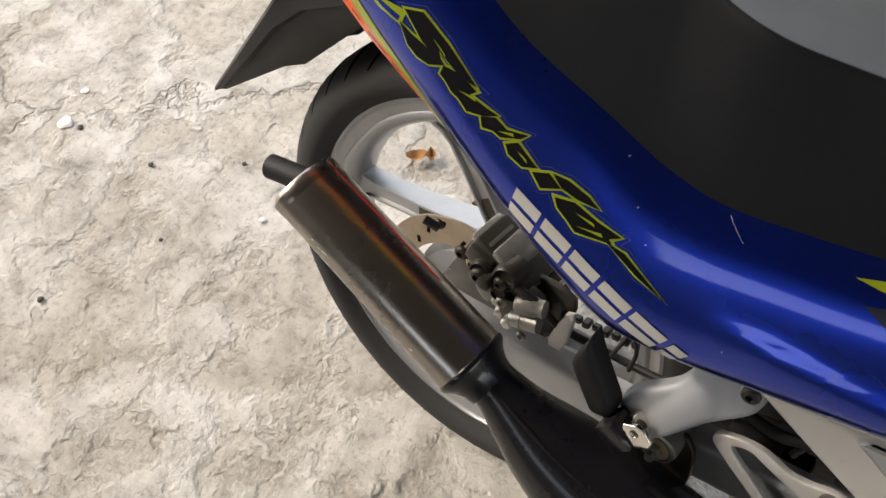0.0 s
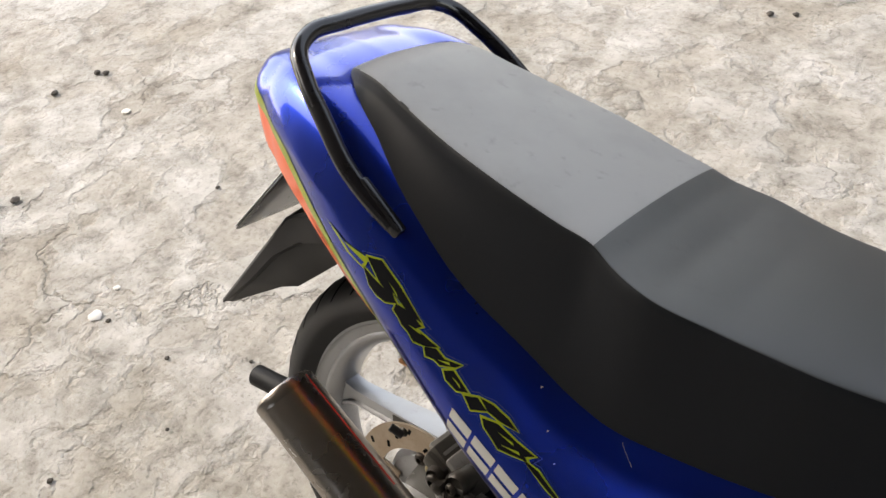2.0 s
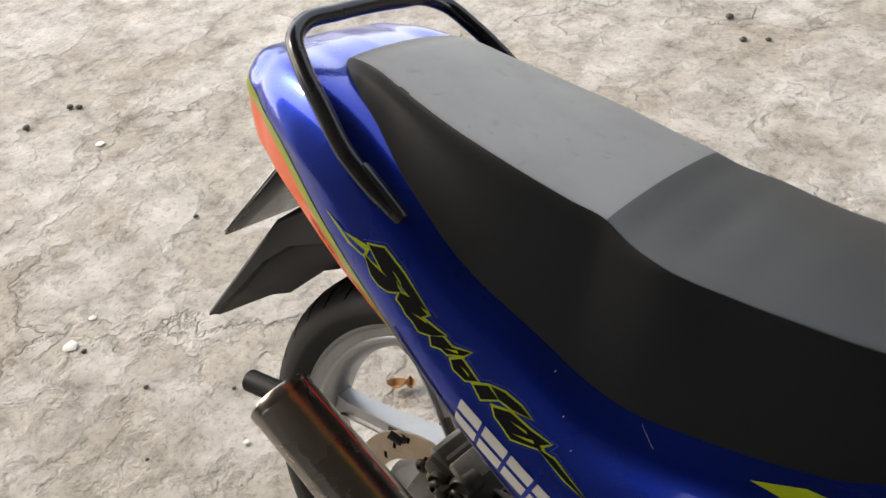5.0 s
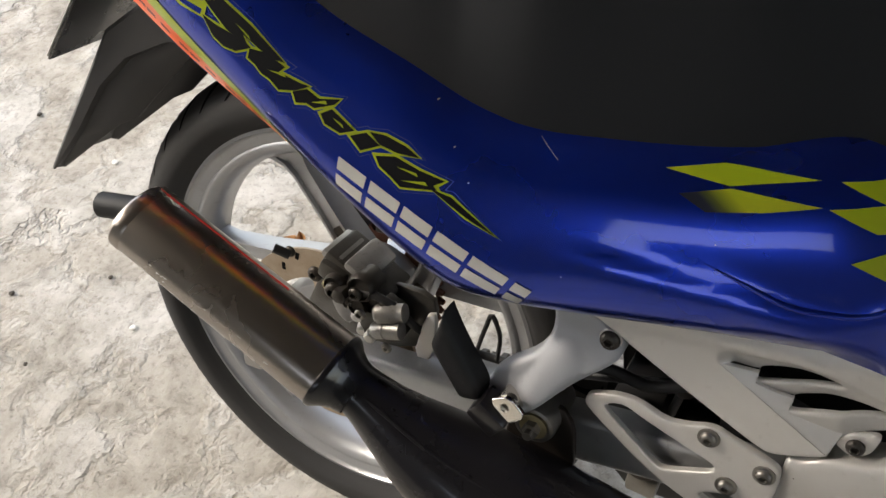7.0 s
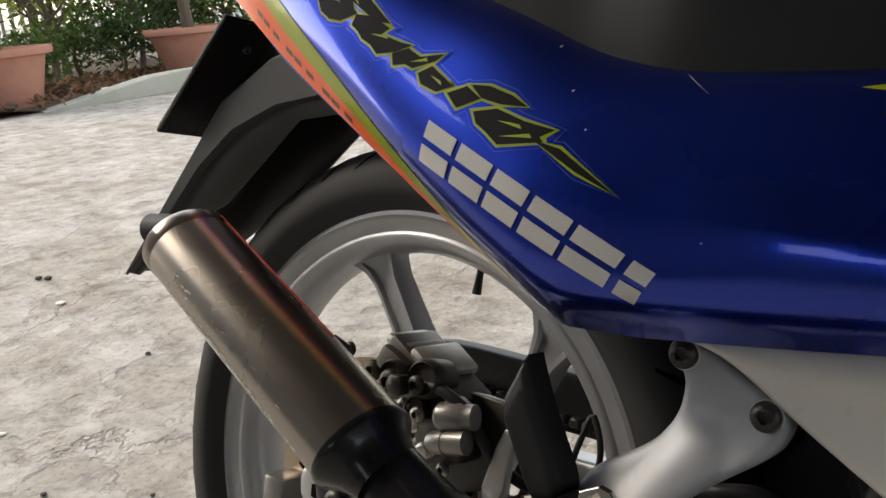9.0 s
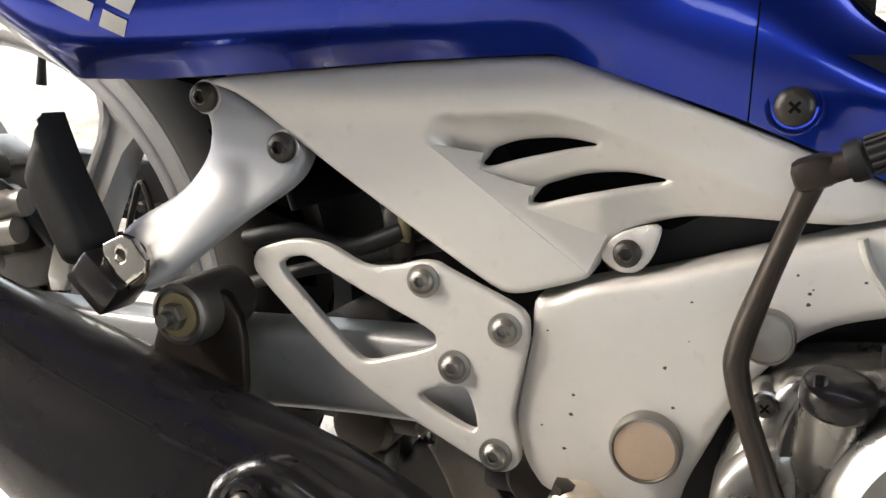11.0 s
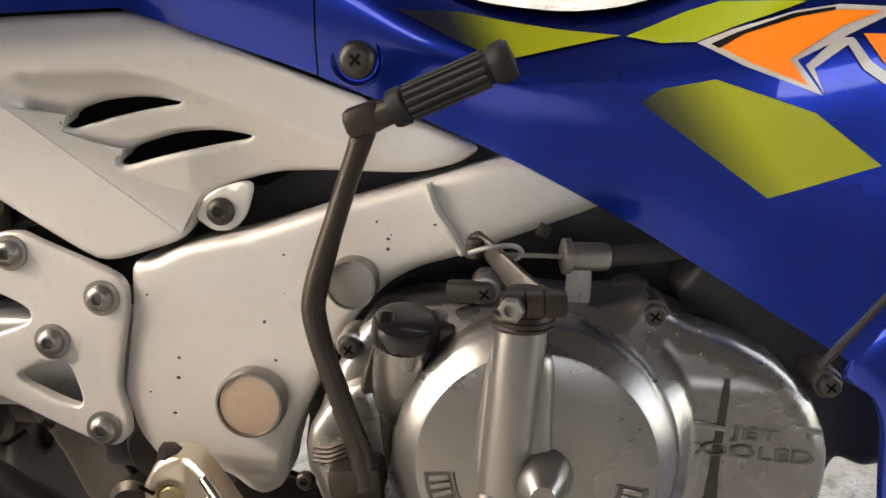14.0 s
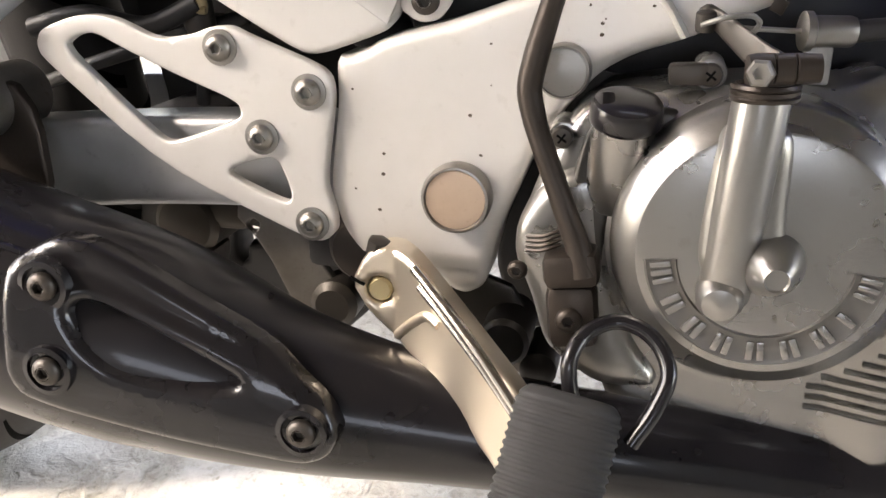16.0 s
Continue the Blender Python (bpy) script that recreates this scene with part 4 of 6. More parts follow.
part("sprocket", sheet(teeth, 0.054, 0.006, 0.0, holes, 0.012, 0), RUST, wheel, "rust-brown chain sprocket", 30)
for dz, name in ((0.074, "upper"), (-0.074, "lower")):
    bm = bmesh.new()
    x0, x1 = 0.0, 0.52
    for k in range(42):
        u = k / 41
        c = (x0 + (x1 - x0) * u, 0.057, 0.285 + dz * (1 - 0.62 * u) + 0.010 * u)
        b = block(c, (0.0105, 0.010 if k % 2 else 0.014, 0.009), 0.002, (0, math.degrees(math.atan2(dz * 0.62 - 0.01, 0.52)), 0), 1)
        me = bpy.data.meshes.new("link")
        b.to_mesh(me)
        b.free()
        bm.from_mesh(me)
        bpy.data.meshes.remove(me)
    tagged(part("chain_run", bm, DARKSTEEL, bike, "oily dark drive chain"), kind="stuff")
part("chain_guard", sheet([(-0.065, 0.386), (-0.03, 0.393), (0.12, 0.3895), (0.30, 0.372), (0.36, 0.352), (0.36, 0.338), (0.20, 0.339), (0.02, 0.339), (-0.045, 0.350)], 0.062, 0.022, 0.004, (), 0.012, 1), BLACK, bike, "black plastic chain guard")

# --- swingarm
ARM = [(-0.045, 0.268), (-0.048, 0.300), (-0.02, 0.312), (0.06, 0.312), (0.214, 0.317), (0.39, 0.332), (0.53, 0.335), (0.53, 0.285), (0.37, 0.281), (0.267, 0.270), (0.15, 0.262), (0.04, 0.262)]
ARMPAINT = worn("swingarm_grey", (0.42, 0.43, 0.44), 0.35, 0.55, 0.2, 0.2, (0.12, 0.11, 0.1), 0.3, 30)
for y0, lab in ((-0.098, "grey silver swingarm leg"), (0.070, "grey silver swingarm leg on the chain side")):
    arm = part("swingarm_leg", sheet(ARM if y0 < 0 else [(x, 0.2755 + (z - 0.262) * 0.8) for x, z in ARM], y0, 0.028, 0.006, (), 0.010, 2), ARMPAINT, bike, lab)
    s = -1 if y0 < 0 else 1
    part("axle_slot", sheet([(-0.03, 0.277), (-0.03, 0.293), (0.03, 0.293), (0.03, 0.277)], y0 - 0.0006 if s < 0 else y0 + 0.0276, 0.001, 0, (), 0.01, 1), GROOVE, arm)
    if s < 0:
        hexnut("axle_nut", (0.0, -0.097, 0.285), (0, -1, 0), 0.013, 0.011, arm)
part("axle", tube([(0, -0.10, 0.285), (0, 0.10, 0.285)], 0.007, 2, 12), STEEL, bike)
part("swingarm_bridge", block((0.33, 0, 0.300), (0.05, 0.17, 0.040), 0.01), BLACK, bike)

# --- rear brake caliper with its hose
cal = part("brake_caliper", block((0.064, -0.070, 0.396), (0.074, 0.050, 0.020), 0.004, (0, 32, 0)), CALIPER, bike, "dirty cast aluminium brake caliper")
for c, sz, ry in (((0.041, -0.071, 0.4155), (0.024, 0.046, 0.009), 20), ((0.069, -0.069, 0.4065), (0.030, 0.054, 0.009), 33)):
    part("caliper_fin", block(c, sz, 0.004, (0, ry, 0)), CALIPERFIN, cal)
part("caliper_body", block((0.044, -0.090, 0.402), (0.030, 0.024, 0.020), 0.005, (0, 22, 0)), CALIPER, cal)
part("caliper_body", block((0.092, -0.086, 0.357), (0.042, 0.032, 0.036), 0.007, (0, -14, 0)), CALIPER, cal)
part("caliper_body", block((0.104, -0.092, 0.378), (0.022, 0.022, 0.016), 0.004, (0, 30, 0)), CALIPER, cal)
for x, y, z, r in ((0.077, -0.090, 0.397, 0.0145), (0.050, -0.094, 0.396, 0.0105), (0.071, -0.088, 0.374, 0.010)):
    part("caliper_piston", lathe((x, y, z), (0.08, -1, 0.12), [(r * 0.97, -0.012), (r, 0.004), (r, 0.012), (r * 0.8, 0.016), (r * 0.7, 0.013), (0.001, 0.013)], 24), DARKSTEEL, cal)
for x, y, z, ax in ((0.069, -0.096, 0.363, (0.3, -1, 0.1)), (0.072, -0.094, 0.347, (0.4, -1, -0.2)), (0.088, -0.104, 0.350, (0.1, -1, 0.0))):
    part("guide_pin", lathe((x, y, z), ax, [(0.0055, -0.008), (0.0062, 0.0), (0.0062, 0.006), (0.004, 0.008), (0.001, 0.008)], 14), SILVER, cal)
part("caliper_bracket", sheet([(0.0, 0.262), (-0.03, 0.30), (-0.01, 0.34), (0.02, 0.40), (0.06, 0.385), (0.12, 0.39), (0.142, 0.38), (0.130, 0.326), (0.06, 0.30), (0.03, 0.27)], -0.070, 0.006, 0.002, (), 0.012, 1), CALIPER, cal)
part("caliper_strut", sheet([(0.118, 0.318), (0.134, 0.372), (0.146, 0.376), (0.140, 0.32)], -0.082, 0.006, 0.002, (), 0.01, 1), SILVER, cal)
for x, z, y, r, m in ((0.020, 0.392, -0.092, 0.008, DARKSTEEL), (0.052, 0.392, -0.108, 0.009, DARKSTEEL), (0.075, 0.394, -0.106, 0.007, DARKSTEEL), (0.030, 0.380, -0.088, 0.006, BRASS), (0.080, 0.374, -0.108, 0.006, STEEL), (0.104, 0.340, -0.104, 0.0055, STEEL), (0.060, 0.375, -0.100, 0.006, STEEL), (-0.018, 0.400, -0.080, 0.006, DARKSTEEL)):
    bolt("caliper_bolt", x, y, z, r, cal, m)
part("caliper_cylinder", lathe((0.0905, -0.104, 0.3560), (1, 0.1, 0.22), [(0.001, -0.002), (0.0065, -0.001), (0.0085, 0.003), (0.0085, 0.012), (0.0078, 0.0125), (0.0078, 0.014), (0.0088, 0.0145), (0.0088, 0.030), (0.006, 0.031)], 24), CALIPERFIN, cal)
part("caliper_cylinder", lathe((0.0920, -0.100, 0.3740), (1, 0.15, 0.20), [(0.001, -0.001), (0.0080, 0.0), (0.0105, 0.003), (0.0105, 0.020), (0.009, 0.022), (0.009, 0.030)], 24), CALIPERFIN, cal)
part("caliper_tongue", sheet([(0.0314, 0.3702), (0.0450, 0.3740), (0.0589, 0.371), (0.059, 0.3466), (0.050, 0.340), (0.0381, 0.3489)], -0.09, 0.006, 0.002, (), 0.006, 1), CALIPERFIN, cal)
part("bleed_nipple", tube([(-0.016, -0.084, 0.398), (-0.030, -0.090, 0.406)], 0.005, 3, 10), BLACK, cal)
part("brake_hose", tube([(0.074, -0.100, 0.394), (0.094, -0.100, 0.393), (0.110, -0.096, 0.384), (0.120, -0.088, 0.366), (0.128, -0.076, 0.346), (0.16, -0.060, 0.328), (0.24, -0.058, 0.330), (0.30, -0.065, 0.350), (0.40, -0.07, 0.38)], 0.0042, 50, 10), BLACK, bike, "black rubber brake hose")
part("banjo", lathe((0.062, -0.104, 0.392), (0, -1, 0), [(0.008, 0), (0.008, 0.012), (0.005, 0.014)], 6), DARKSTEEL, cal)

# --- exhaust
CA, CB = Vector((-0.0951, -0.1858, 0.4759)), Vector((0.1000, -0.1834, 0.3688))
cd = (CB - CA).normalized()
CL = (CB - CA).length
cu_ = cd.cross(Vector((0, 0, 1))).normalized()
cw_ = cu_.cross(cd).normalized()


def oval(profile, seg=72):
    """An oval drum round the silencer's axis, from (factor, distance from its rear end)."""
    rows = []
    for k, s in profile:
        g = s / CL
        a, b = (0.0362 + 0.0018 * g) * k, (0.0300 + 0.0022 * g) * k
        rows.append([CA + cd * s + cu_ * a * math.cos(t) + cw_ * b * math.sin(t) for t in np.linspace(0, TAU, seg, endpoint=False)])
    return grid_mesh(rows, True)


can = part("silencer", oval([(0.60, 0.004), (0.90, 0.0), (0.985, 0.003), (1.0, 0.008), (1.0, CL * 0.5), (1.0, CL - 0.006), (0.985, CL - 0.001), (0.92, CL)]), CAN, bike, "polished brown-tinted steel silencer, scratched", 30)
part("end_cap", oval([(0.995, 0.012), (1.018, 0.010), (1.018, 0.001), (0.95, -0.002), (0.70, -0.002), (0.45, -0.005), (0.0, -0.006)]), CAN, can)
part("tail_pipe", tube([(-0.082, -0.190, 0.4845), (-0.105, -0.1915, 0.4840), (-0.130, -0.193, 0.482)], [0.013, 0.0118, 0.0118], 8, 18), PEGRUBBER, can)
part("red_line", tube([tuple(CA + cd * s + cu_ * -0.0165 + cw_ * (0.0270 + 0.010 * s)) for s in (0.004, 0.05, 0.10, 0.15)], 0.0008, 8, 8), RED, can)
SCRATCH = worn("bare_scratch", (0.70, 0.70, 0.68), 0.45, 0.6, 0, 0.1, (0.4, 0.38, 0.35), 0.2, 80)
bm = bmesh.new()
random.seed(11)
for k in range(240):
    s = random.gauss(0.10, 0.030)
    t = radians(-28 + random.gauss(0, 3.5)) if k > 8 else radians(2 + random.gauss(0, 6))
    if not 0.03 < s < CL - 0.02:
        continue
    g = s / CL
    ln, wd = random.uniform(0.0008, 0.0026), random.uniform(0.0003, 0.0008)
    quad = []
    for ds, dt in ((-ln, -wd), (ln, -wd * 0.3), (ln, wd), (-ln, wd * 0.4)):
        tt = t + dt / 0.034
        quad.append(bm.verts.new(CA + cd * (s + ds) + cu_ * (0.0365 + 0.0018 * g) * math.cos(tt) + cw_ * (0.0303 + 0.0022 * g) * math.sin(tt)))
    bm.faces.new(quad)
tagged(part("scratch_marks", bm, SCRATCH, can), kind="stuff")
collar = part("silencer_collar", oval([(0.94, CL - 0.004), (1.025, CL - 0.002), (1.030, CL + 0.001), (1.00, CL + 0.0035), (0.84, CL + 0.010), (0.72, CL + 0.018), (0.66, CL + 0.028)]), PIPE, bike, "black domed cap between silencer and exhaust pipe")
part("clamp_ear", sheet([(0.004, 0.312), (0.010, 0.282), (0.020, 0.274), (0.046, 0.274), (0.053, 0.300), (0.066, 0.322), (0.03, 0.335)], -0.13, 0.010, 0.002, (), 0.01, 1), PIPE, collar)
bolt("clamp_bolt", 0.030, -0.131, 0.301, 0.009, collar, DARKSTEEL)
part("hanger_block", block((-0.086, -0.075, 0.256), (0.024, 0.03, 0.044), 0.003), ALU, bike, "small silver bracket by the wheel")
PP = [(0.096, -0.1835, 0.3712), (0.125, -0.180, 0.353), (0.152, -0.176, 0.329), (0.185, -0.170, 0.302), (0.235, -0.163, 0.272), (0.300, -0.158, 0.248), (0.380, -0.155, 0.226), (0.450, -0.153, 0.207), (0.530, -0.150, 0.197), (0.640, -0.140, 0.188), (0.76, -0.125, 0.18), (0.86, -0.09, 0.20)]
PR = [0.0215, 0.0235, 0.0315, 0.0440, 0.0545, 0.0565, 0.0535, 0.041, 0.030, 0.026, 0.023, 0.022]


def pipe_at(x):
    px = [p[0] for p in PP]
    return [spl(px, [p[k] for p in PP], x) for k in (1, 2)] + [spl(px, PR, x)]


s = np.r_[0, np.cumsum([np.linalg.norm(np.subtract(b, a)) for a, b in zip(PP, PP[1:])])]
even = [spl(s, PR, v) for v in np.linspace(0, s[-1], 24)]
pipe = part("exhaust_pipe", tube(PP, even, 80, 32), PIPE, bike, "satin black swelling exhaust pipe", 60)
part("weld_seam", tube([(x, pipe_at(x)[0] - 0.6 * pipe_at(x)[2], pipe_at(x)[1] + 0.81 * pipe_at(x)[2]) for x in (0.14, 0.20, 0.28, 0.36, 0.44)], 0.0022, 30, 8), PIPE, pipe)


def on_pipe(x, z, lift):
    y, c, r = pipe_at(x)
    k = max(-0.96, min(0.96, (z - c) / r))
    return y - r * math.sqrt(1 - k * k) - lift


SHIELD = [(0.3362, 0.2799), (0.3418, 0.2872), (0.3572, 0.2946), (0.3737, 0.2935), (0.3960, 0.2820), (0.4265, 0.2645), (0.4469, 0.2537), (0.4667, 0.2370), (0.4817, 0.2251), (0.4890, 0.2119), (0.4832, 0.1995), (0.4723, 0.1948), (0.4589, 0.1957), (0.4095, 0.2032), (0.3413, 0.2177), (0.3332, 0.2316), (0.3344, 0.2463)]


def shield_y(x, z):
    return 0.35 * on_pipe(x, z, 0.0) + 0.65 * (-0.205 + 0.06 * (x - 0.32)) - 0.007


OPENING = [(0.3655, 0.2640), (0.3715, 0.2685), (0.3820, 0.2665), (0.4020, 0.2570), (0.4270, 0.2440), (0.4450, 0.2340), (0.4390, 0.2310), (0.4180, 0.2315), (0.3900, 0.2365), (0.3740, 0.2480)]
shield = part("heat_shield", sheet(SHIELD, shield_y, 0.013, 0.0055, (OPENING,), 0.0022, 2), GLOSSBLACK, bike, "glossy black heat shield with three bolts", 45)
for x, z in ((0.3567, 0.2753), (0.3578, 0.2371), (0.4727, 0.2140)):
    part("bolt_boss", lathe((x, shield_y(x, z) + 0.003, z), (0, -1, 0), [(0.0125, 0), (0.012, 0.005), (0.0095, 0.0055), (0.009, 0.003), (0.001, 0.003)], 24), GLOSSBLACK, shield)
    bolt("shield_bolt", x, shield_y(x, z) - 0.0005, z, 0.0068, shield, DARKSTEEL)

# hanger bush over the pipe
hang = part("pipe_hanger", sheet([(0.225, 0.262), (0.238, 0.318), (0.250, 0.345), (0.285, 0.350), (0.298, 0.330), (0.300, 0.285), (0.290, 0.262)], -0.118, 0.006, 0.002, (), 0.01, 1), BROWNSTEEL, bike, "dark rusty exhaust hanger plate with rubber bush")
part("bush", lathe((0.268, -0.105, 0.336), (0, -1, 0), [(0.0185, -0.02), (0.0185, 0.026), (0.0175, 0.030), (0.015, 0.031), (0.0145, 0.029), (0.010, 0.029)], 36), STEEL, hang)
part("washer", lathe((0.268, -0.134, 0.336), (0, -1, 0), [(0.0125, 0), (0.0125, 0.0025), (0.006, 0.003)], 28), BRASS, hang)
hexnut("nut", (0.268, -0.136, 0.336), (0, -1, 0), 0.0078, 0.008, hang)
part("stud", tube([(0.268, -0.13, 0.336), (0.268, -0.150, 0.336)], 0.0042, 2, 12), STEEL, hang)

# --- passenger peg bracket and folded peg
BR = [(0.263, 0.462), (0.272, 0.466), (0.286, 0.460), (0.331, 0.436), (0.334, 0.427), (0.329, 0.412), (0.298, 0.388), (0.268, 0.358), (0.246, 0.345), (0.224, 0.368), (0.232, 0.384), (0.262, 0.403), (0.272, 0.420), (0.273, 0.442), (0.264, 0.452)]


def bracket_y(x, z):
    along = np.clip((0.43 - z) / 0.075, 0, 1)
    d = np.hypot(*(np.array((x, z)) - np.array((0.288, 0.405)) - np.clip(((x - 0.288) * -0.5 + (z - 0.405) * -0.85) / 1, 0, 0.04) * np.array((-0.5, -0.85))))
    return -0.112 - 0.034 * along**1.1 - 0.005 * max(0.0, 1 - (d / 0.017) ** 2)


brk = part("peg_bracket", sheet(BR, bracket_y, 0.014, 0.005, (), 0.004, 2), BRACKETPAINT, bike, "silver painted passenger peg bracket", 45)
for x, z in ((0.272, 0.455), (0.321, 0.431)):
    part("bolt_seat", lathe((x, -0.1125, z), (0, -1, 0), [(0.0095, 0), (0.0092, 0.0004), (0.0088, 0.0002), (0.001, 0.0002)], 24), SILVER, brk)
    bolt("bracket_bolt", x, -0.1135, z, 0.0083, brk, DARKSTEEL)
part("peg_clevis", join(sheet([(0.239, 0.3765), (0.2586, 0.3866), (0.2730, 0.3690), (0.2542, 0.3545)], -0.164, 0.004, 0.001, ([(0.2505, 0.3710), (0.2515, 0.3765), (0.2565, 0.3765), (0.2575, 0.3715), (0.2540, 0.3690)],), 0.003, 1), block((0.2475, -0.150, 0.362), (0.022, 0.026, 0.024), 0.003, (0, 40, 0))), CHROME, brk, "bright steel hinge plate")
part("hinge_pin", lathe((0.254, -0.1595, 0.3728), (0, -1, 0), [(0.0055, -0.01), (0.0055, 0.0015), (0.003, 0.0025)], 16), DARKSTEEL, brk)
PEG = [(0.1945, 0.4450), (0.1968, 0.4380), (0.2050, 0.4190), (0.2150, 0.4000), (0.2270, 0.3790), (0.2290, 0.3640), (0.2090, 0.3600), (0.2005, 0.3740), (0.1900, 0.3920), (0.1825, 0.4060), (0.1845, 0.4150), (0.1910, 0.4300)]
peg = part("passenger_peg", sheet(PEG, -0.160, 0.024, 0.0075, (), 0.004, 2), PEGRUBBER, bike, "folded black rubber passenger footpeg", 50)
part("peg_hinge", block((0.2385, -0.155, 0.357), (0.030, 0.028, 0.022), 0.003, (0, 40, 0)), GLOSSBLACK, peg)
part("bracket_wire", tube([(0.19, -0.085, 0.355), (0.20, -0.088, 0.385), (0.206, -0.088, 0.40), (0.213, -0.088, 0.385), (0.21, -0.085, 0.35)], 0.0022, 20, 8), BLACK, bike)

# --- silver side cover with two louvres
CV = [(0.268, 0.4645), (0.358, 0.475), (0.425, 0.4815), (0.462, 0.4845), (0.477, 0.483), (0.508, 0.473), (0.585, 0.447), (0.622, 0.433), (0.629, 0.429), (0.619, 0.422), (0.602, 0.4175), (0.590, 0.4165), (0.557, 0.4155), (0.531, 0.413), (0.515, 0.408), (0.503, 0.403), (0.496, 0.395), (0.491, 0.381), (0.483, 0.377), (0.455, 0.367), (0.443, 0.3685), (0.335, 0.431), (0.297, 0.458)]
SLOT1 = [(0.4315, 0.4280), (0.4325, 0.4372), (0.4473, 0.4431), (0.4699, 0.4462), (0.4915, 0.4441), (0.4756, 0.4412), (0.4532, 0.4354)]
SLOT2 = [(0.4579, 0.4120), (0.4595, 0.4210), (0.4815, 0.4290), (0.5034, 0.4322), (0.5255, 0.4299), (0.5037, 0.4251), (0.4818, 0.4197)]
# the sunk slanting facet behind the stepped ends of the vanes
FACET = [(0.4050, 0.4385), (0.4180, 0.4365), (0.4312, 0.4350), (0.4305, 0.4275), (0.4445, 0.4230), (0.4582, 0.4200), (0.4572, 0.4108), (0.4766, 0.4052), (0.4950, 0.4005), (0.4915, 0.3905), (0.4885, 0.3835)]


def cover_y(x, z):
    """Flat above and behind; below a bowed crest the surface falls to each slot, and each vane rises again behind it."""
    y = -0.1145 - 0.004 * math.exp(-(((z - 0.462) - 0.03 * (x - 0.4)) / 0.012) ** 2)
    crest = spl([0.400, 0.4049, 0.4241, 0.4472, 0.4752, 0.5028, 0.5299, 0.5566, 0.60], [0.440, 0.4483, 0.4541, 0.4564, 0.4559, 0.4495, 0.4405, 0.4310, 0.4175], x)
    z1 = spl([0.400, 0.4315, 0.4532, 0.4756, 0.4915, 0.56], [0.424, 0.4330, 0.4395, 0.4437, 0.4441, 0.424], x)
    z2 = spl([0.42, 0.4579, 0.4818, 0.5037, 0.5255, 0.58], [0.405, 0.4170, 0.4245, 0.4290, 0.4299, 0.412], x)
    z3 = spl([0.43, 0.4978, 0.5206, 0.5468, 0.57], [0.385, 0.4002, 0.4103, 0.4162, 0.4165], x)
    above = ((x - 0.405) * 0.055 + (z - 0.4385) * 0.0835) / 0.1
    if 0.402 < x < 0.60 and z < crest and above > 0:
        near = float(np.clip((x - 0.402) / 0.012, 0, 1)) * float(np.clip(above / 0.003, 0, 1))
        w1, w2 = float(np.clip((0.4925 - x) / 0.035, 0, 1)), float(np.clip((0.527 - x) / 0.035, 0, 1))
        lean = min(0.50 * (crest - z), 0.013)
        if z > z1:
            y += near * (w1 * 0.0130 * ((crest - z) / max(crest - z1, 0.004)) ** 0.55 + (1 - w1) * lean)
        elif z > z2 and x > 0.43:
            y += near * (w1 * 0.0130 * (max(z1 - z, 0.0) / max(z1 - z2, 0.004)) ** 0.65 + (1 - w1) * lean)
        elif x > 0.457:
            y += near * (w2 * 0.0085 * float(np.clip((z2 - z) / max(z2 - z3, 0.004), 0, 1)) + (1 - w2) * lean)
    return y + 0.006 * max(0.0, (x - 0.56) / 0.07) ** 2


def facet_y(x, z):
    side = abs((x - 0.405) * (0.3835 - 0.4385) - (z - 0.4385) * (0.4885 - 0.405)) / 0.1
    return -0.1141 + 0.42 * side


cover = part("side_cover", sheet(CV, cover_y, 0.006, 0.0035, (SLOT1, SLOT2), 0.0024, 2, (FACET,)), SILVER, bike, "silver painted side cover with two louvres", 60)
part("scoop_facet", sheet(grown(FACET, 0.0012), facet_y, 0.004, 0.0, (), 0.003, 0), SILVER, cover)
# near-black sheet behind the louvres, painting the shade inside them
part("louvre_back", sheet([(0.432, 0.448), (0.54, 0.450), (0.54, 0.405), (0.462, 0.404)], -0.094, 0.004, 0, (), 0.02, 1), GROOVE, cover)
part("cover_tab", sheet([(0.492, 0.390), (0.500, 0.403), (0.5225, 0.410), (0.5185, 0.392), (0.512, 0.384), (0.502, 0.383)], -0.106, 0.004, 0.0015, (), 0.005, 2), SILVER, cover)
bolt("cover_bolt", 0.5065, -0.107, 0.3935, 0.0068, cover, DARKSTEEL)

# --- frame: spar and gusset
GU = [(0.463, 0.368), (0.474, 0.3685), (0.488, 0.377), (0.519, 0.3845), (0.558, 0.3985), (0.605, 0.4145), (0.640, 0.4265), (0.70, 0.445), (0.78, 0.475), (0.79, 0.455), (0.72, 0.425), (0.684, 0.406), (0.652, 0.3925), (0.624, 0.380), (0.603, 0.373), (0.588, 0.364), (0.574, 0.347), (0.561, 0.326), (0.552, 0.303), (0.545, 0.286), (0.541, 0.268), (0.537, 0.252), (0.528, 0.247), (0.520, 0.249), (0.510, 0.257), (0.490, 0.262), (0.475, 0.266), (0.464, 0.280), (0.458, 0.300), (0.460, 0.320), (0.4635, 0.345)]


def gusset_y(x, z):
    y = -0.1145
    y += 0.006 * float(np.clip((0.268 - z) / 0.006, 0, 1))
    y -= 0.003 * float(np.clip((x - 0.60) / 0.03, 0, 1))
    return y


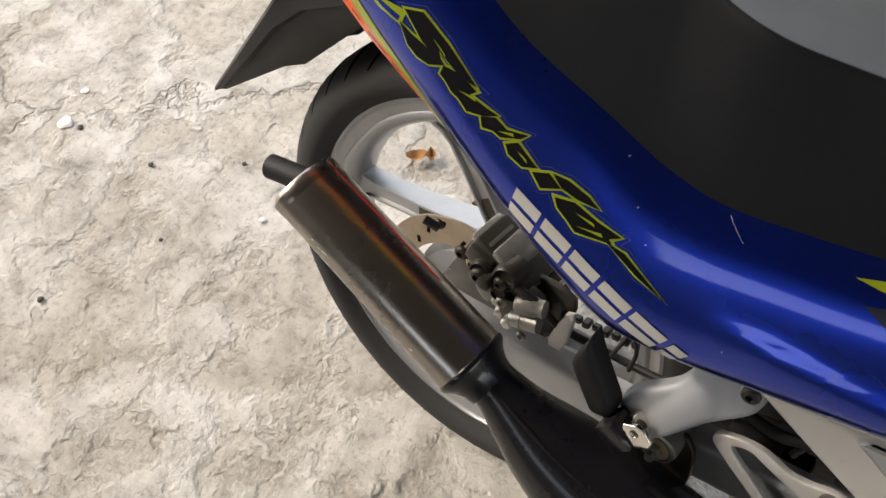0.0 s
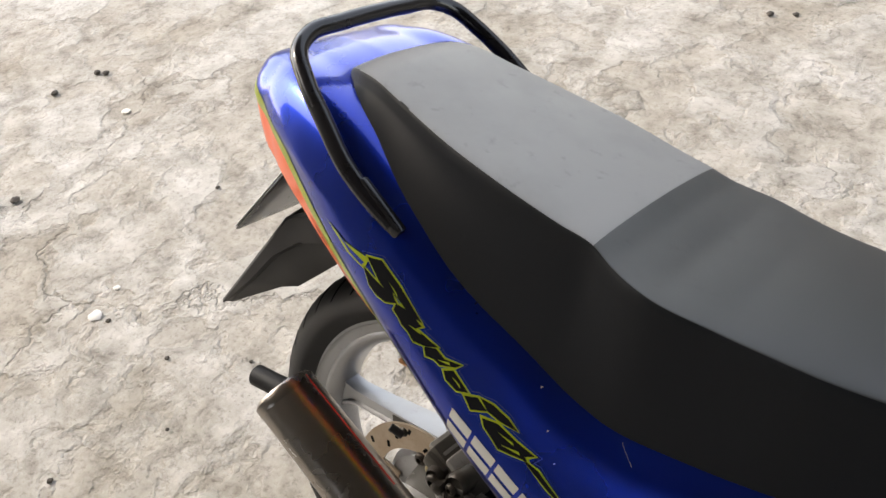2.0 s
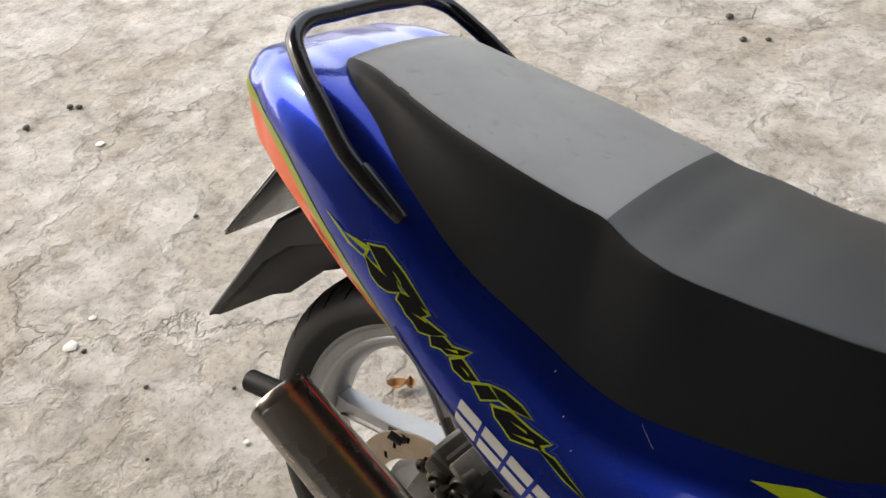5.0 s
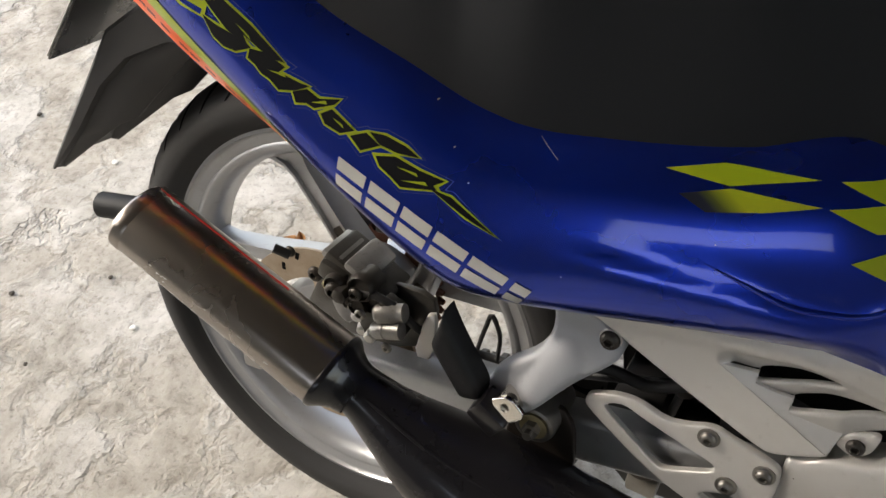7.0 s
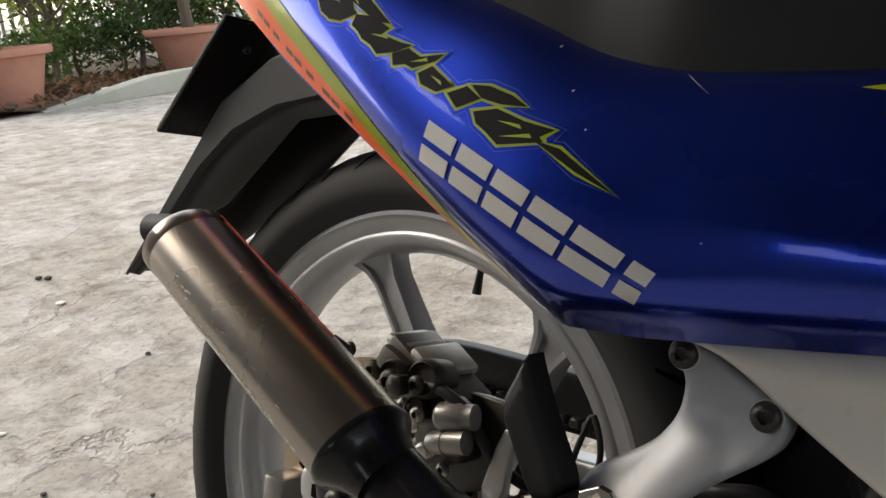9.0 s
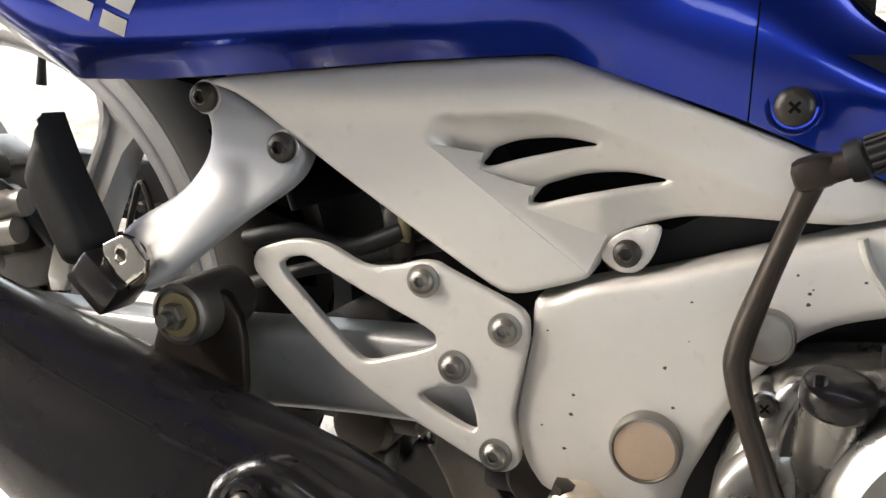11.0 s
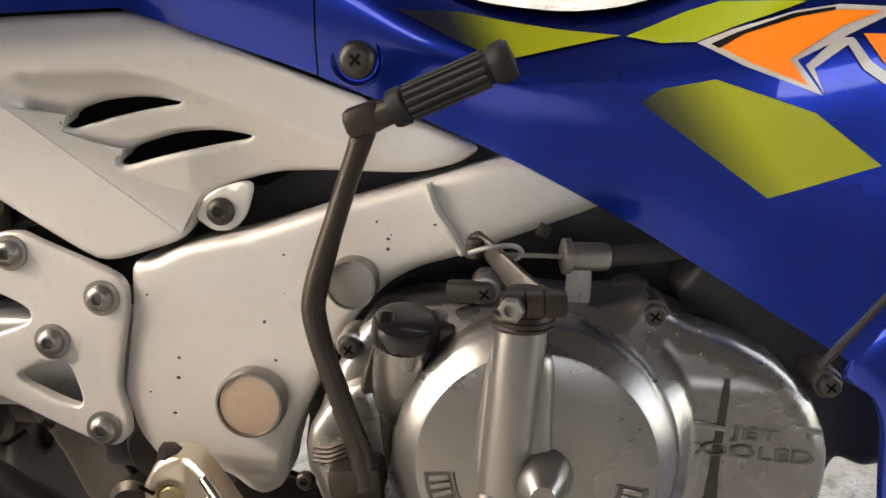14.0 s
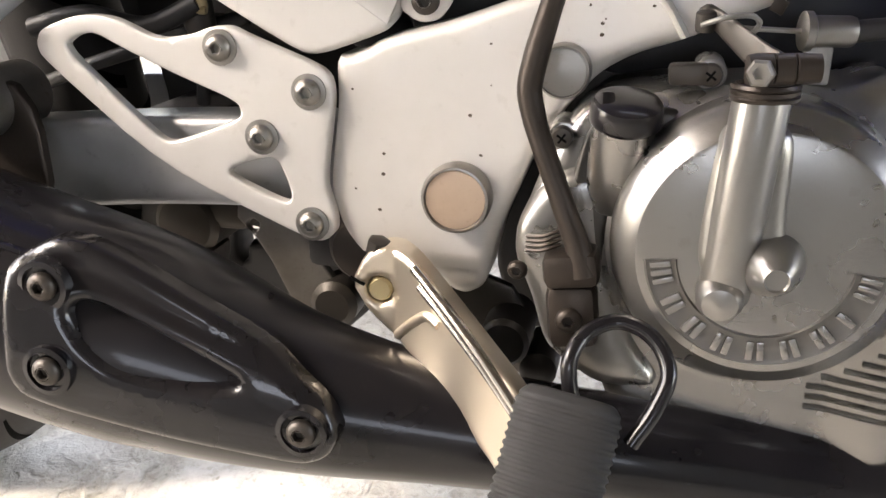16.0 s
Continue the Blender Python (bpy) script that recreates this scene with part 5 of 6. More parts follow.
gus = part("frame_spar", sheet(GU, gusset_y, 0.030, 0.006, (), 0.005, 2), SILVER, bike, "silver painted frame spar and swingarm gusset, stone-chipped", 50)
WELD = worn("weld_silver", (0.52, 0.50, 0.46), 0.5, 0.1, 0.2, 0.2, (0.3, 0.28, 0.25), 0.2, 80, 0.3, 400)
part("weld_bead", tube([(0.606, -0.1178, 0.4135), (0.610, -0.1185, 0.403), (0.618, -0.1182, 0.392), (0.624, -0.1175, 0.382)], 0.0045, 20, 10, flat=0.5), WELD, gus)
for x, z, r in ((0.525, 0.303, 0.0172), (0.573, 0.3655, 0.0125)):
    cap = part("pivot_cap", lathe((x, -0.1135, z), (0, -1, 0), [(r * 0.96, 0), (r, 0.003), (r, 0.009), (r * 0.94, 0.012), (r * 0.88, 0.0122), (r * 0.85, 0.0105)], 40), STEEL, gus, "round pivot cap, worn to copper")
    part("cap_face", lathe((x, -0.1235, z), (0, -1, 0), [(r * 0.86, 0), (r * 0.84, 0.0008), (r * 0.3, 0.0014)], 36), COPPER if r > 0.016 else STEEL, cap)
random.seed(5)
CHIP = material("paint_chip", (0.08, 0.06, 0.045), 0.8)
bm = bmesh.new()
for k in range(34):
    x, z = random.uniform(0.47, 0.66), random.uniform(0.27, 0.42)
    if not inside(np.array(GU), np.array([[x, z]]))[0] or border([np.array(GU)], np.array([[x, z]]))[0] < 0.008:
        continue
    r = random.uniform(0.0004, 0.0011)
    ring_v = [bm.verts.new((x + r * math.cos(a) * random.uniform(0.6, 1.5), gusset_y(x, z) - 0.0003, z + r * math.sin(a))) for a in np.linspace(0, TAU, 7, endpoint=False)]
    bm.faces.new(ring_v)
tagged(part("paint_chips", bm, CHIP, gus), kind="stuff")

# --- rider peg plate with cut-outs
PL = [(0.3055, 0.3682), (0.3090, 0.3757), (0.3270, 0.3822), (0.3400, 0.3837), (0.3520, 0.3822), (0.3730, 0.3727), (0.3910, 0.3752), (0.4030, 0.3797), (0.4130, 0.3802), (0.4200, 0.3767), (0.4580, 0.3627), (0.4630, 0.3572), (0.4640, 0.3472), (0.4595, 0.3172), (0.4580, 0.3042), (0.4630, 0.2902), (0.4630, 0.2802), (0.4570, 0.2747), (0.4490, 0.2742), (0.3700, 0.3082), (0.3080, 0.3607)]
H1 = [(0.3210, 0.3672), (0.3280, 0.3727), (0.3390, 0.3752), (0.3540, 0.3677), (0.3820, 0.3557), (0.4140, 0.3437), (0.4155, 0.3372), (0.4110, 0.3337), (0.3790, 0.3217), (0.3710, 0.3217), (0.3460, 0.3442)]
H2 = [(0.4050, 0.3062), (0.4110, 0.3117), (0.4290, 0.3172), (0.4345, 0.3147), (0.4405, 0.2972), (0.4370, 0.2927)]
plate = part("peg_plate", sheet(PL, -0.1195, 0.006, 0.0016, (H1, H2), 0.004, 2), SILVER, bike, "silver peg plate with triangular cut-outs", 40)
for x, z in ((0.4072, 0.3700), (0.4518, 0.3505), (0.4262, 0.3270), (0.4507, 0.2838)):
    part("bolt_washer", lathe((x, -0.1195, z), (0, -1, 0), [(0.0088, 0), (0.0088, 0.0012), (0.007, 0.0016)], 24), STEEL, plate)
    bolt("plate_bolt", x, -0.1208, z, 0.0066, plate, STEEL)

# --- dark things behind the plate: shock absorber, hoses, tank, brackets
shock = part("shock_absorber", tube([(0.36, 0.0, 0.33), (0.45, 0.0, 0.50)], 0.024, 4, 20), BLACK, bike, "black shock absorber with coil spring")
coil = [(0.36 + 0.09 * u + 0.03 * math.cos(u * 40) * -0.88, 0.033 * math.sin(u * 40), 0.33 + 0.17 * u + 0.03 * math.cos(u * 40) * 0.47) for u in np.linspace(0, 1, 70)]
part("coil_spring", tube(coil, 0.005, 140, 8), DARKSTEEL, shock)
master = part("rear_master_cylinder", lathe((0.378, -0.080, 0.372), (-0.15, 0, 1), [(0.0075, 0), (0.0085, 0.004), (0.0085, 0.026), (0.006, 0.030)], 20), DARKSTEEL, bike, "small dark brake cylinder with a brass union")
part("brass_union", join(lathe((0.3835, -0.088, 0.384), (-0.2, 0, 1), [(0.0025, 0), (0.0032, 0.001), (0.0032, 0.012), (0.0022, 0.013)], 10), lathe((0.377, -0.089, 0.385), (1, 0, -0.1), [(0.002, 0), (0.0026, 0.001), (0.0026, 0.008), (0.002, 0.009)], 8)), BRASS, master)
part("hose", tube([(0.28, -0.085, 0.372), (0.315, -0.088, 0.380), (0.35, -0.088, 0.375), (0.382, -0.088, 0.388)], 0.0055, 24, 10), BLACK, bike, "black rubber hose")
part("hose", tube([(0.35, -0.05, 0.45), (0.36, -0.07, 0.41), (0.372, -0.07, 0.37), (0.365, -0.06, 0.33)], 0.004, 24, 10), BLACK, bike, "black rubber hose")
part("hose", tube([(0.40, -0.04, 0.46), (0.405, -0.075, 0.42), (0.39, -0.085, 0.40)], 0.003, 20, 8), RED, bike, "thin red hose")
part("battery_box", block((0.40, 0.02, 0.43), (0.11, 0.12, 0.11), 0.01), BLACK, bike, "black battery box")
part("inner_frame", tube([(0.22, -0.07, 0.50), (0.34, -0.065, 0.44), (0.46, -0.06, 0.38), (0.52, -0.06, 0.34)], 0.014, 20, 14), BLACK, bike, "black frame tube")
part("inner_frame", tube([(0.22, 0.07, 0.50), (0.34, 0.065, 0.44), (0.46, 0.06, 0.38), (0.52, 0.06, 0.34)], 0.014, 20, 14), BLACK, bike, "black frame tube")
part("air_box", block((0.56, 0.0, 0.415), (0.16, 0.15, 0.09), 0.015, (0, -15, 0)), BLACK, bike, "black air box")
stand = part("stand_bracket", sheet([(0.383, 0.272), (0.406, 0.290), (0.428, 0.282), (0.433, 0.250), (0.452, 0.225), (0.446, 0.206), (0.420, 0.215), (0.403, 0.250)], -0.075, 0.006, 0.002, ([(0.392, 0.2640), (0.3965, 0.2680), (0.4010, 0.2655), (0.399, 0.2600), (0.394, 0.2600)],), 0.004, 1), STANDSTEEL, bike, "dirty steel stand bracket")
part("bracket_boss", lathe((0.468, -0.06, 0.262), (0, -1, 0), [(0.020, 0), (0.020, 0.03), (0.016, 0.036), (0.008, 0.037)], 28), DARKSTEEL, stand)
part("bracket_boss", lathe((0.446, -0.06, 0.222), (0, -1, 0), [(0.014, 0), (0.014, 0.02), (0.010, 0.024)], 24), DARKSTEEL, stand)
part("bracket_block", block((0.455, -0.075, 0.262), (0.042, 0.03, 0.030), 0.006), BLACK, stand)
part("rubber_block", join(block((0.285, 0.02, 0.250), (0.13, 0.05, 0.045), 0.012), block((0.2225, 0.02, 0.225), (0.065, 0.05, 0.05), 0.012)), BLACK, bike, "dark rubber flap under the swingarm")
part("stand_hump", lathe((0.344, -0.05, 0.254), (0, -1, 0), [(0.001, -0.06), (0.021, -0.06), (0.021, 0.004), (0.017, 0.008), (0.008, 0.009)], 28), DARKSTEEL, bike, "dirty dark steel boss")
part("stand_lug", block((0.346, -0.045, 0.229), (0.030, 0.026, 0.026), 0.004, (0, 8, 0)), STEEL, bike, "chipped steel lug")
part("linkage", block((0.36, -0.03, 0.268), (0.05, 0.05, 0.035), 0.008), DARKSTEEL, bike, "dark steel linkage")
part("side_stand", tube([(0.47, 0.13, 0.23), (0.42, 0.19, 0.12), (0.40, 0.235, 0.052)], [0.011, 0.010, 0.009], 16, 14), DARKSTEEL, bike, "dark steel side stand", 40)

# --- engine
blockbm = sheet([(0.556, 0.290), (0.572, 0.338), (0.600, 0.362), (0.70, 0.365), (0.775, 0.345), (0.79, 0.30), (0.775, 0.235), (0.73, 0.195), (0.62, 0.190), (0.57, 0.230)], -0.09, 0.19, 0.015, (), 0.015, 2)
engine = part("engine_case", blockbm, OILY, bike, "cast aluminium engine case, oily")
EC = [(0.557, 0.288), (0.561, 0.308), (0.569, 0.330), (0.581, 0.352), (0.596, 0.358), (0.625, 0.362), (0.655, 0.3675), (0.69, 0.3650), (0.706, 0.3725), (0.720, 0.361), (0.743, 0.3555), (0.764, 0.346), (0.780, 0.331), (0.789, 0.311), (0.7895, 0.290), (0.782, 0.262), (0.768, 0.234), (0.748, 0.208), (0.722, 0.190), (0.69, 0.186), (0.63, 0.190), (0.605, 0.205), (0.594, 0.235), (0.580, 0.262)]


def case_y(x, z):
    y = -0.1385
    d = math.hypot(x - 0.661, z - 0.303)
    y -= 0.012 * float(np.clip((0.070 - d) / 0.012, 0, 1))
    right = float(np.clip((x - 0.698) / 0.024, 0, 1)) * float(np.clip((0.360 - z) / 0.024, 0, 1))
    y -= 0.008 * right
    return y


case = part("clutch_side_cover", sheet(EC, case_y, 0.050, 0.009, (), 0.0035, 2), ALU, bike, "brushed aluminium engine side cover", 45)
for k in range(12):
    z = 0.2790 - 0.0052 * k
    x0 = 0.661 + math.sqrt(max(0.0747**2 - (z - 0.303)**2, 0.030**2))
    x1 = float(np.interp(z, [0.208, 0.234, 0.262, 0.290], [0.748, 0.768, 0.782, 0.7895])) - 0.010
    part("cooling_fin", tube([(x, case_y(x, z) - 0.0002, z) for x in np.linspace(x0, x1, 8)], 0.0013, 10, 6), ALU, case)
for x0, x1, z in ((0.7215, 0.7425, 0.3185), (0.7690, 0.7830, 0.3195)):
    part("raised_bar", block(((x0 + x1) / 2, -0.1468, z), (x1 - x0, 0.0012, 0.0028), 0.0003, (0, 6, 0)), ALU, case)
part("oil_streak", sheet([(0.7395, 0.340), (0.743, 0.340), (0.7415, 0.300), (0.7425, 0.281), (0.757, 0.2775), (0.757, 0.2755), (0.722, 0.2780), (0.722, 0.2800), (0.736, 0.281), (0.7375, 0.30)], lambda x, z: case_y(x, min(max(z, 0.274), 0.331)) - 0.0003, 0.0, 0, (), 0.004, 1), DARKSTEEL, case, "dark oily streak")


# darker aluminium: the shade of letters and band is put into the colour
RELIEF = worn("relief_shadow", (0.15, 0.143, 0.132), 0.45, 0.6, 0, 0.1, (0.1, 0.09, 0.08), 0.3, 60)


def letters(text, x, z, size, lift, width_scale, parent, mat):
    cu = bpy.data.curves.new("letters", "FONT")
    cu.body, cu.size, cu.extrude, cu.align_x = text, size, 0.0006, "LEFT"
    ob = bpy.data.objects.new("letters", cu)
    scene.collection.objects.link(ob)
    me = bpy.data.meshes.new_from_object(ob.evaluated_get(bpy.context.evaluated_depsgraph_get()))
    bpy.data.objects.remove(ob)
    me.transform(Matrix.Translation((x, lift, z)) @ pose(0, 0, 0, 0, 2.0, 0) @ pose(0, 0, 0, 90) @ Matrix.Diagonal((width_scale, 1, 1, 1)))
    me.materials.append(mat)
    o = new("raised_lettering", me)
    o.parent = parent
    return o


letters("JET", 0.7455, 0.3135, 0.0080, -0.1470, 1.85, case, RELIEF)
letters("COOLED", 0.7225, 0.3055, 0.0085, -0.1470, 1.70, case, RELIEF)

CC = (0.661, -0.140, 0.3035)
clutch = part("clutch_cover", lathe(CC, (0, -1, 0), [(0.0618, 0), (0.0614, 0.016), (0.0605, 0.021), (0.058, 0.0250), (0.0530, 0.0285), (0.0505, 0.0315), (0.0490, 0.032), (0.030, 0.0325), (0.001, 0.033)], 96), ALU, bike, "round brushed aluminium clutch cover", 30)
part("lever_tower", lathe((0.6475, -0.172, 0.297), (0.055, -0.08, 1.0), [(0.0100, -0.012), (0.0106, -0.006), (0.0108, 0.0), (0.0106, 0.070), (0.0100, 0.0725), (0.009, 0.073)], 36), ALU, clutch)
part("tower_web", sheet([(0.6335, 0.300), (0.6375, 0.352), (0.645, 0.358), (0.660, 0.358), (0.6665, 0.352), (0.6670, 0.318), (0.670, 0.300), (0.660, 0.290), (0.642, 0.290)], -0.1775, 0.02, 0.007, (), 0.003, 2), ALU, clutch)
part("tower_foot", lathe((0.6455, -0.170, 0.288), (-0.05, -1, -0.15), [(0.0098, 0), (0.0094, 0.010), (0.007, 0.014), (0.001, 0.016)], 24), ALU, clutch)
part("filler_boss", lathe((0.6630, -0.168, 0.3012), (0.02, -1, 0.0), [(0.0140, 0.0), (0.0134, 0.006), (0.0128, 0.0085), (0.0052, 0.0235), (0.0047, 0.024), (0.0041, 0.0228), (0.001, 0.0228)], 32), ALU, clutch)
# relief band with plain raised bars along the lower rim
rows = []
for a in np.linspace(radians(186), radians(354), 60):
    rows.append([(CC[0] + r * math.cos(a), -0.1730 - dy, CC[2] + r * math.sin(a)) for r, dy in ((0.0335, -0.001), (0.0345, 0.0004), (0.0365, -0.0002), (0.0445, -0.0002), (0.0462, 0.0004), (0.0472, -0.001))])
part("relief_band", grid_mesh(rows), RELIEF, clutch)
for k, a in enumerate([188.5, 193.5, 198.5, 211, 217, 230, 236, 249, 255, 268, 274, 287, 293, 306, 312, 325, 341.5, 346.5, 351.5]):
    g = radians(a)
    wide = 3 <= k <= 15
    part("relief_bar", block((CC[0] + 0.0405 * math.cos(g), -0.1734, CC[2] + 0.0405 * math.sin(g)), (0.0084, 0.0014, 0.0030 if wide else 0.0024), 0.0005, (0, -a, 0)), ALU, clutch)
# oil filler cap
neck = part("oil_neck", lathe((0.6005, -0.146, 0.3335), (0.08, -0.30, 0.95), [(0.009, -0.024), (0.0122, -0.014), (0.0128, -0.004), (0.0132, 0.017), (0.0120, 0.018)], 36), ALU, bike, "aluminium oil filler neck with black cap")
part("oil_cap", lathe((0.6018, -0.1505, 0.3470), (0.08, -0.30, 0.95), [(0.0134, 0.003), (0.0146, 0.004), (0.0150, 0.0055), (0.0148, 0.011), (0.0140, 0.0130), (0.0110, 0.0142), (0.001, 0.0146)], 32), GLOSSBLACK, neck)
part("cap_notch", block((0.5935, -0.1560, 0.3575), (0.007, 0.010, 0.012), 0.0025, (-17, 5, 25)), GLOSSBLACK, neck)
# added dark plate that darkens the case round the oil neck
part("case_dark_plate", sheet([(0.580, 0.318), (0.586, 0.345), (0.600, 0.354), (0.622, 0.356), (0.630, 0.352), (0.612, 0.338), (0.602, 0.322), (0.597, 0.300), (0.598, 0.280), (0.586, 0.290)], -0.1455, 0.010, 0.003, (), 0.004, 2), OILY, case)
for x, y, z in ((0.7095, -0.137, 0.3635), (0.786, -0.140, 0.3375), (0.5755, -0.138, 0.3395), (0.729, -0.148, 0.2490), (0.715, -0.139, 0.2060), (0.674, -0.139, 0.2020), (0.571, -0.139, 0.292), (0.6350, -0.138, 0.3690)):
    part("screw_lug", lathe((x, y + 0.012, z), (0, -1, 0), [(0.0072, -0.01), (0.0070, 0.008), (0.0062, 0.0095), (0.0050, 0.0098)], 20), OILY if x > 0.70 and z > 0.3 else ALU, case)
    h = part("cover_screw", lathe((x, y + 0.002, z), (0, -1, 0), [(0.0050, 0), (0.0050, 0.003), (0.0042, 0.0045), (0.001, 0.005)], 18), DARKSTEEL, case)
    for ang in (35, 125):
        part("screw_slot", block((x, y - 0.0027, z), (0.0052, 0.0008, 0.0010), 0, (0, ang, 0)), GROOVE, h)

# clutch lever, pin, return spring and cable
lev = part("clutch_lever", sheet([(0.6265, 0.3955), (0.631, 0.3985), (0.637, 0.3955), (0.655, 0.384), (0.668, 0.3805), (0.668, 0.3735), (0.650, 0.3735), (0.634, 0.388)], lambda x, z: -0.150 - 1.0 * max(0, x - 0.632), 0.006, 0.0015, (), 0.004, 1), DARKSTEEL, bike, "dark steel clutch lever with pinch bolt")
part("lever_clamp", lathe((0.6525, -0.182, 0.3735), (0.0, -0.08, 1.0), [(0.0085, 0), (0.009, 0.002), (0.009, 0.008), (0.008, 0.0095), (0.005, 0.010)], 24), BROWNSTEEL, lev)
part("pinch_barrel", lathe((0.643, -0.197, 0.3805), (1, 0.12, 0.04), [(0.0050, 0), (0.0054, 0.002), (0.0054, 0.008), (0.0046, 0.0085), (0.0054, 0.009), (0.0054, 0.015), (0.0046, 0.0155), (0.0054, 0.016), (0.0050, 0.024)], 20), BROWNSTEEL, lev)
hexnut("pinch_nut", (0.6475, -0.200, 0.3800), (-0.3, -1, 0.05), 0.0050, 0.005, lev, STEEL)
part("cable_pin", lathe((0.6300, -0.150, 0.388), (0, -0.15, 1), [(0.0036, 0), (0.0040, 0.002), (0.0040, 0.007), (0.003, 0.008)], 20), DARKSTEEL, lev)
part("pin_clip", tube([(0.628, -0.158, 0.391), (0.638, -0.160, 0.3945), (0.6475, -0.157, 0.3945), (0.650, -0.153, 0.3915), (0.648, -0.150, 0.388), (0.643, -0.150, 0.3875)], 0.0011, 24, 8), CALIPERFIN, lev)
coil = [(0.6518 + 0.0112 * math.cos(u * TAU * 3), -0.180 + 0.0112 * math.sin(u * TAU * 3), 0.3670 + 0.006 * u) for u in np.linspace(0, 1, 44)]
part("return_spring", tube(coil, 0.0014, 120, 6), BROWNSTEEL, lev)
part("cable_wire", tube([(0.644, -0.150, 0.3895), (0.668, -0.140, 0.388)], 0.0011, 3, 8), STEEL, lev)
adj = part("cable_adjuster", lathe((0.667, -0.1395, 0.388), (1, 0.18, 0.0), [(0.0050, 0), (0.0078, 0.001), (0.0078, 0.004), (0.0062, 0.005), (0.0062, 0.019), (0.0055, 0.021)], 28), STEEL, bike, "steel clutch cable adjuster on a bracket")
part("adjuster_bracket", block((0.676, -0.132, 0.374), (0.011, 0.006, 0.016), 0.0015), CALIPERFIN, adj)
part("cable", tube([(0.688, -0.136, 0.388), (0.72, -0.128, 0.392), (0.75, -0.10, 0.405), (0.80, -0.07, 0.44)], 0.0045, 20, 10), BLACK, adj)
part("cable_tie", block((0.6595, -0.128, 0.3965), (0.006, 0.0012, 0.006), 0.0004, (0, 25, 10)), BROWNSTEEL, adj)
part("lever_stop", block((0.6265, -0.136, 0.3690), (0.017, 0.010, 0.009), 0.002, (0, -3, 0)), DARKSTEEL, case)
# duct and dark parts in front of the engine
part("cooling_duct", sheet([(0.735, 0.388), (0.800, 0.376), (0.836, 0.342), (0.834, 0.320), (0.830, 0.290), (0.818, 0.2865), (0.808, 0.2905), (0.8041, 0.2904), (0.7967, 0.2655), (0.7905, 0.2504), (0.772, 0.245), (0.768, 0.27), (0.778, 0.30), (0.76, 0.34), (0.72, 0.365)], -0.112, 0.06, 0.008, (), 0.008, 2), BLACK, bike, "black rubber cooling duct")
part("cylinder_barrel", block((0.76, 0.0, 0.40), (0.10, 0.13, 0.10), 0.012, (0, -25, 0)), DARKSTEEL, bike, "dark finned cylinder")

# --- kick starter
KP = [(0.5825, -0.152, 0.439), (0.5772, -0.152, 0.422), (0.5718, -0.152, 0.404), (0.5668, -0.152, 0.386), (0.5637, -0.1525, 0.3735), (0.5622, -0.153, 0.3620), (0.5645, -0.1545, 0.3520), (0.5690, -0.157, 0.3400), (0.5750, -0.159, 0.3260), (0.5808, -0.161, 0.3120), (0.5868, -0.163, 0.2980), (0.5900, -0.164, 0.2865)]
kick = part("kick_starter", tube(KP, [0.0064, 0.0058, 0.0058, 0.0060, 0.0066, 0.0068, 0.0066, 0.0062, 0.0062, 0.0064, 0.0068, 0.008], 72, 12, flat=0.8), BROWNSTEEL, bike, "worn dark steel kick starter with ribbed rubber", 40)
part("kick_head", block((0.583, -0.153, 0.4435), (0.017, 0.018, 0.013), 0.004, (0, -22, 0)), BROWNSTEEL, kick)
ka, kb = Vector((0.585, -0.156, 0.4435)), Vector((0.6405, -0.160, 0.4700))
kd = (kb - ka).normalized()
part("kick_arm", lathe(ka, kd, [(0.0055, -0.004), (0.0058, 0.016)], 16), BROWNSTEEL, kick)
prof = [(0.004, 0.010), (0.0074, 0.010), (0.0082, 0.012), (0.0082, 0.016), (0.0066, 0.0175), (0.0066, 0.054), (0.0080, 0.0555), (0.0086, 0.058), (0.0086, 0.061), (0.0075, 0.063), (0.003, 0.0635)]
rub = part("kick_rubber", lathe(ka, kd, prof, 28), PEGRUBBER, kick, "ribbed black rubber sleeve")
u = kd.cross(Vector((0, 0, 1))).normalized()
v = kd.cross(u)
for k in range(14):
    g = TAU * k / 14
    o = (math.cos(g) * u + math.sin(g) * v) * 0.0070
    part("rib", tube([tuple(ka + o + kd * 0.018), tuple(ka + o + kd * 0.0515)], 0.0010, 2, 6), RUBBER, rub)
part("kick_boss", block((0.5845, -0.160, 0.2885), (0.024, 0.020, 0.016), 0.004, (0, -8, 0)), BROWNSTEEL, kick)
part("kick_boss", block((0.5860, -0.158, 0.2660), (0.022, 0.018, 0.030), 0.005, (0, -6, 0)), BROWNSTEEL, kick)
bolt("kick_bolt", 0.5850, -0.1668, 0.2660, 0.0058, kick, BROWNSTEEL)
bolt("kick_bolt", 0.5605, -0.1560, 0.2830, 0.0045, kick, BROWNSTEEL)
for k in range(4):
    part("kick_serration", tube([(0.5640, -0.1560, 0.2925 + 0.0022 * k), (0.5720, -0.1600, 0.2945 + 0.0022 * k), (0.5790, -0.1590, 0.2975 + 0.0022 * k)], 0.0009, 8, 6), BROWNSTEEL, kick)
part("case_arm", sheet([(0.5565, 0.284), (0.5573, 0.3006), (0.566, 0.315), (0.5770, 0.326), (0.595, 0.330), (0.600, 0.29), (0.61, 0.25), (0.63, 0.225), (0.60, 0.222), (0.5827, 0.232), (0.5715, 0.2426), (0.5652, 0.2652)], -0.146, 0.03, 0.008, (), 0.005, 2), ALU, engine)
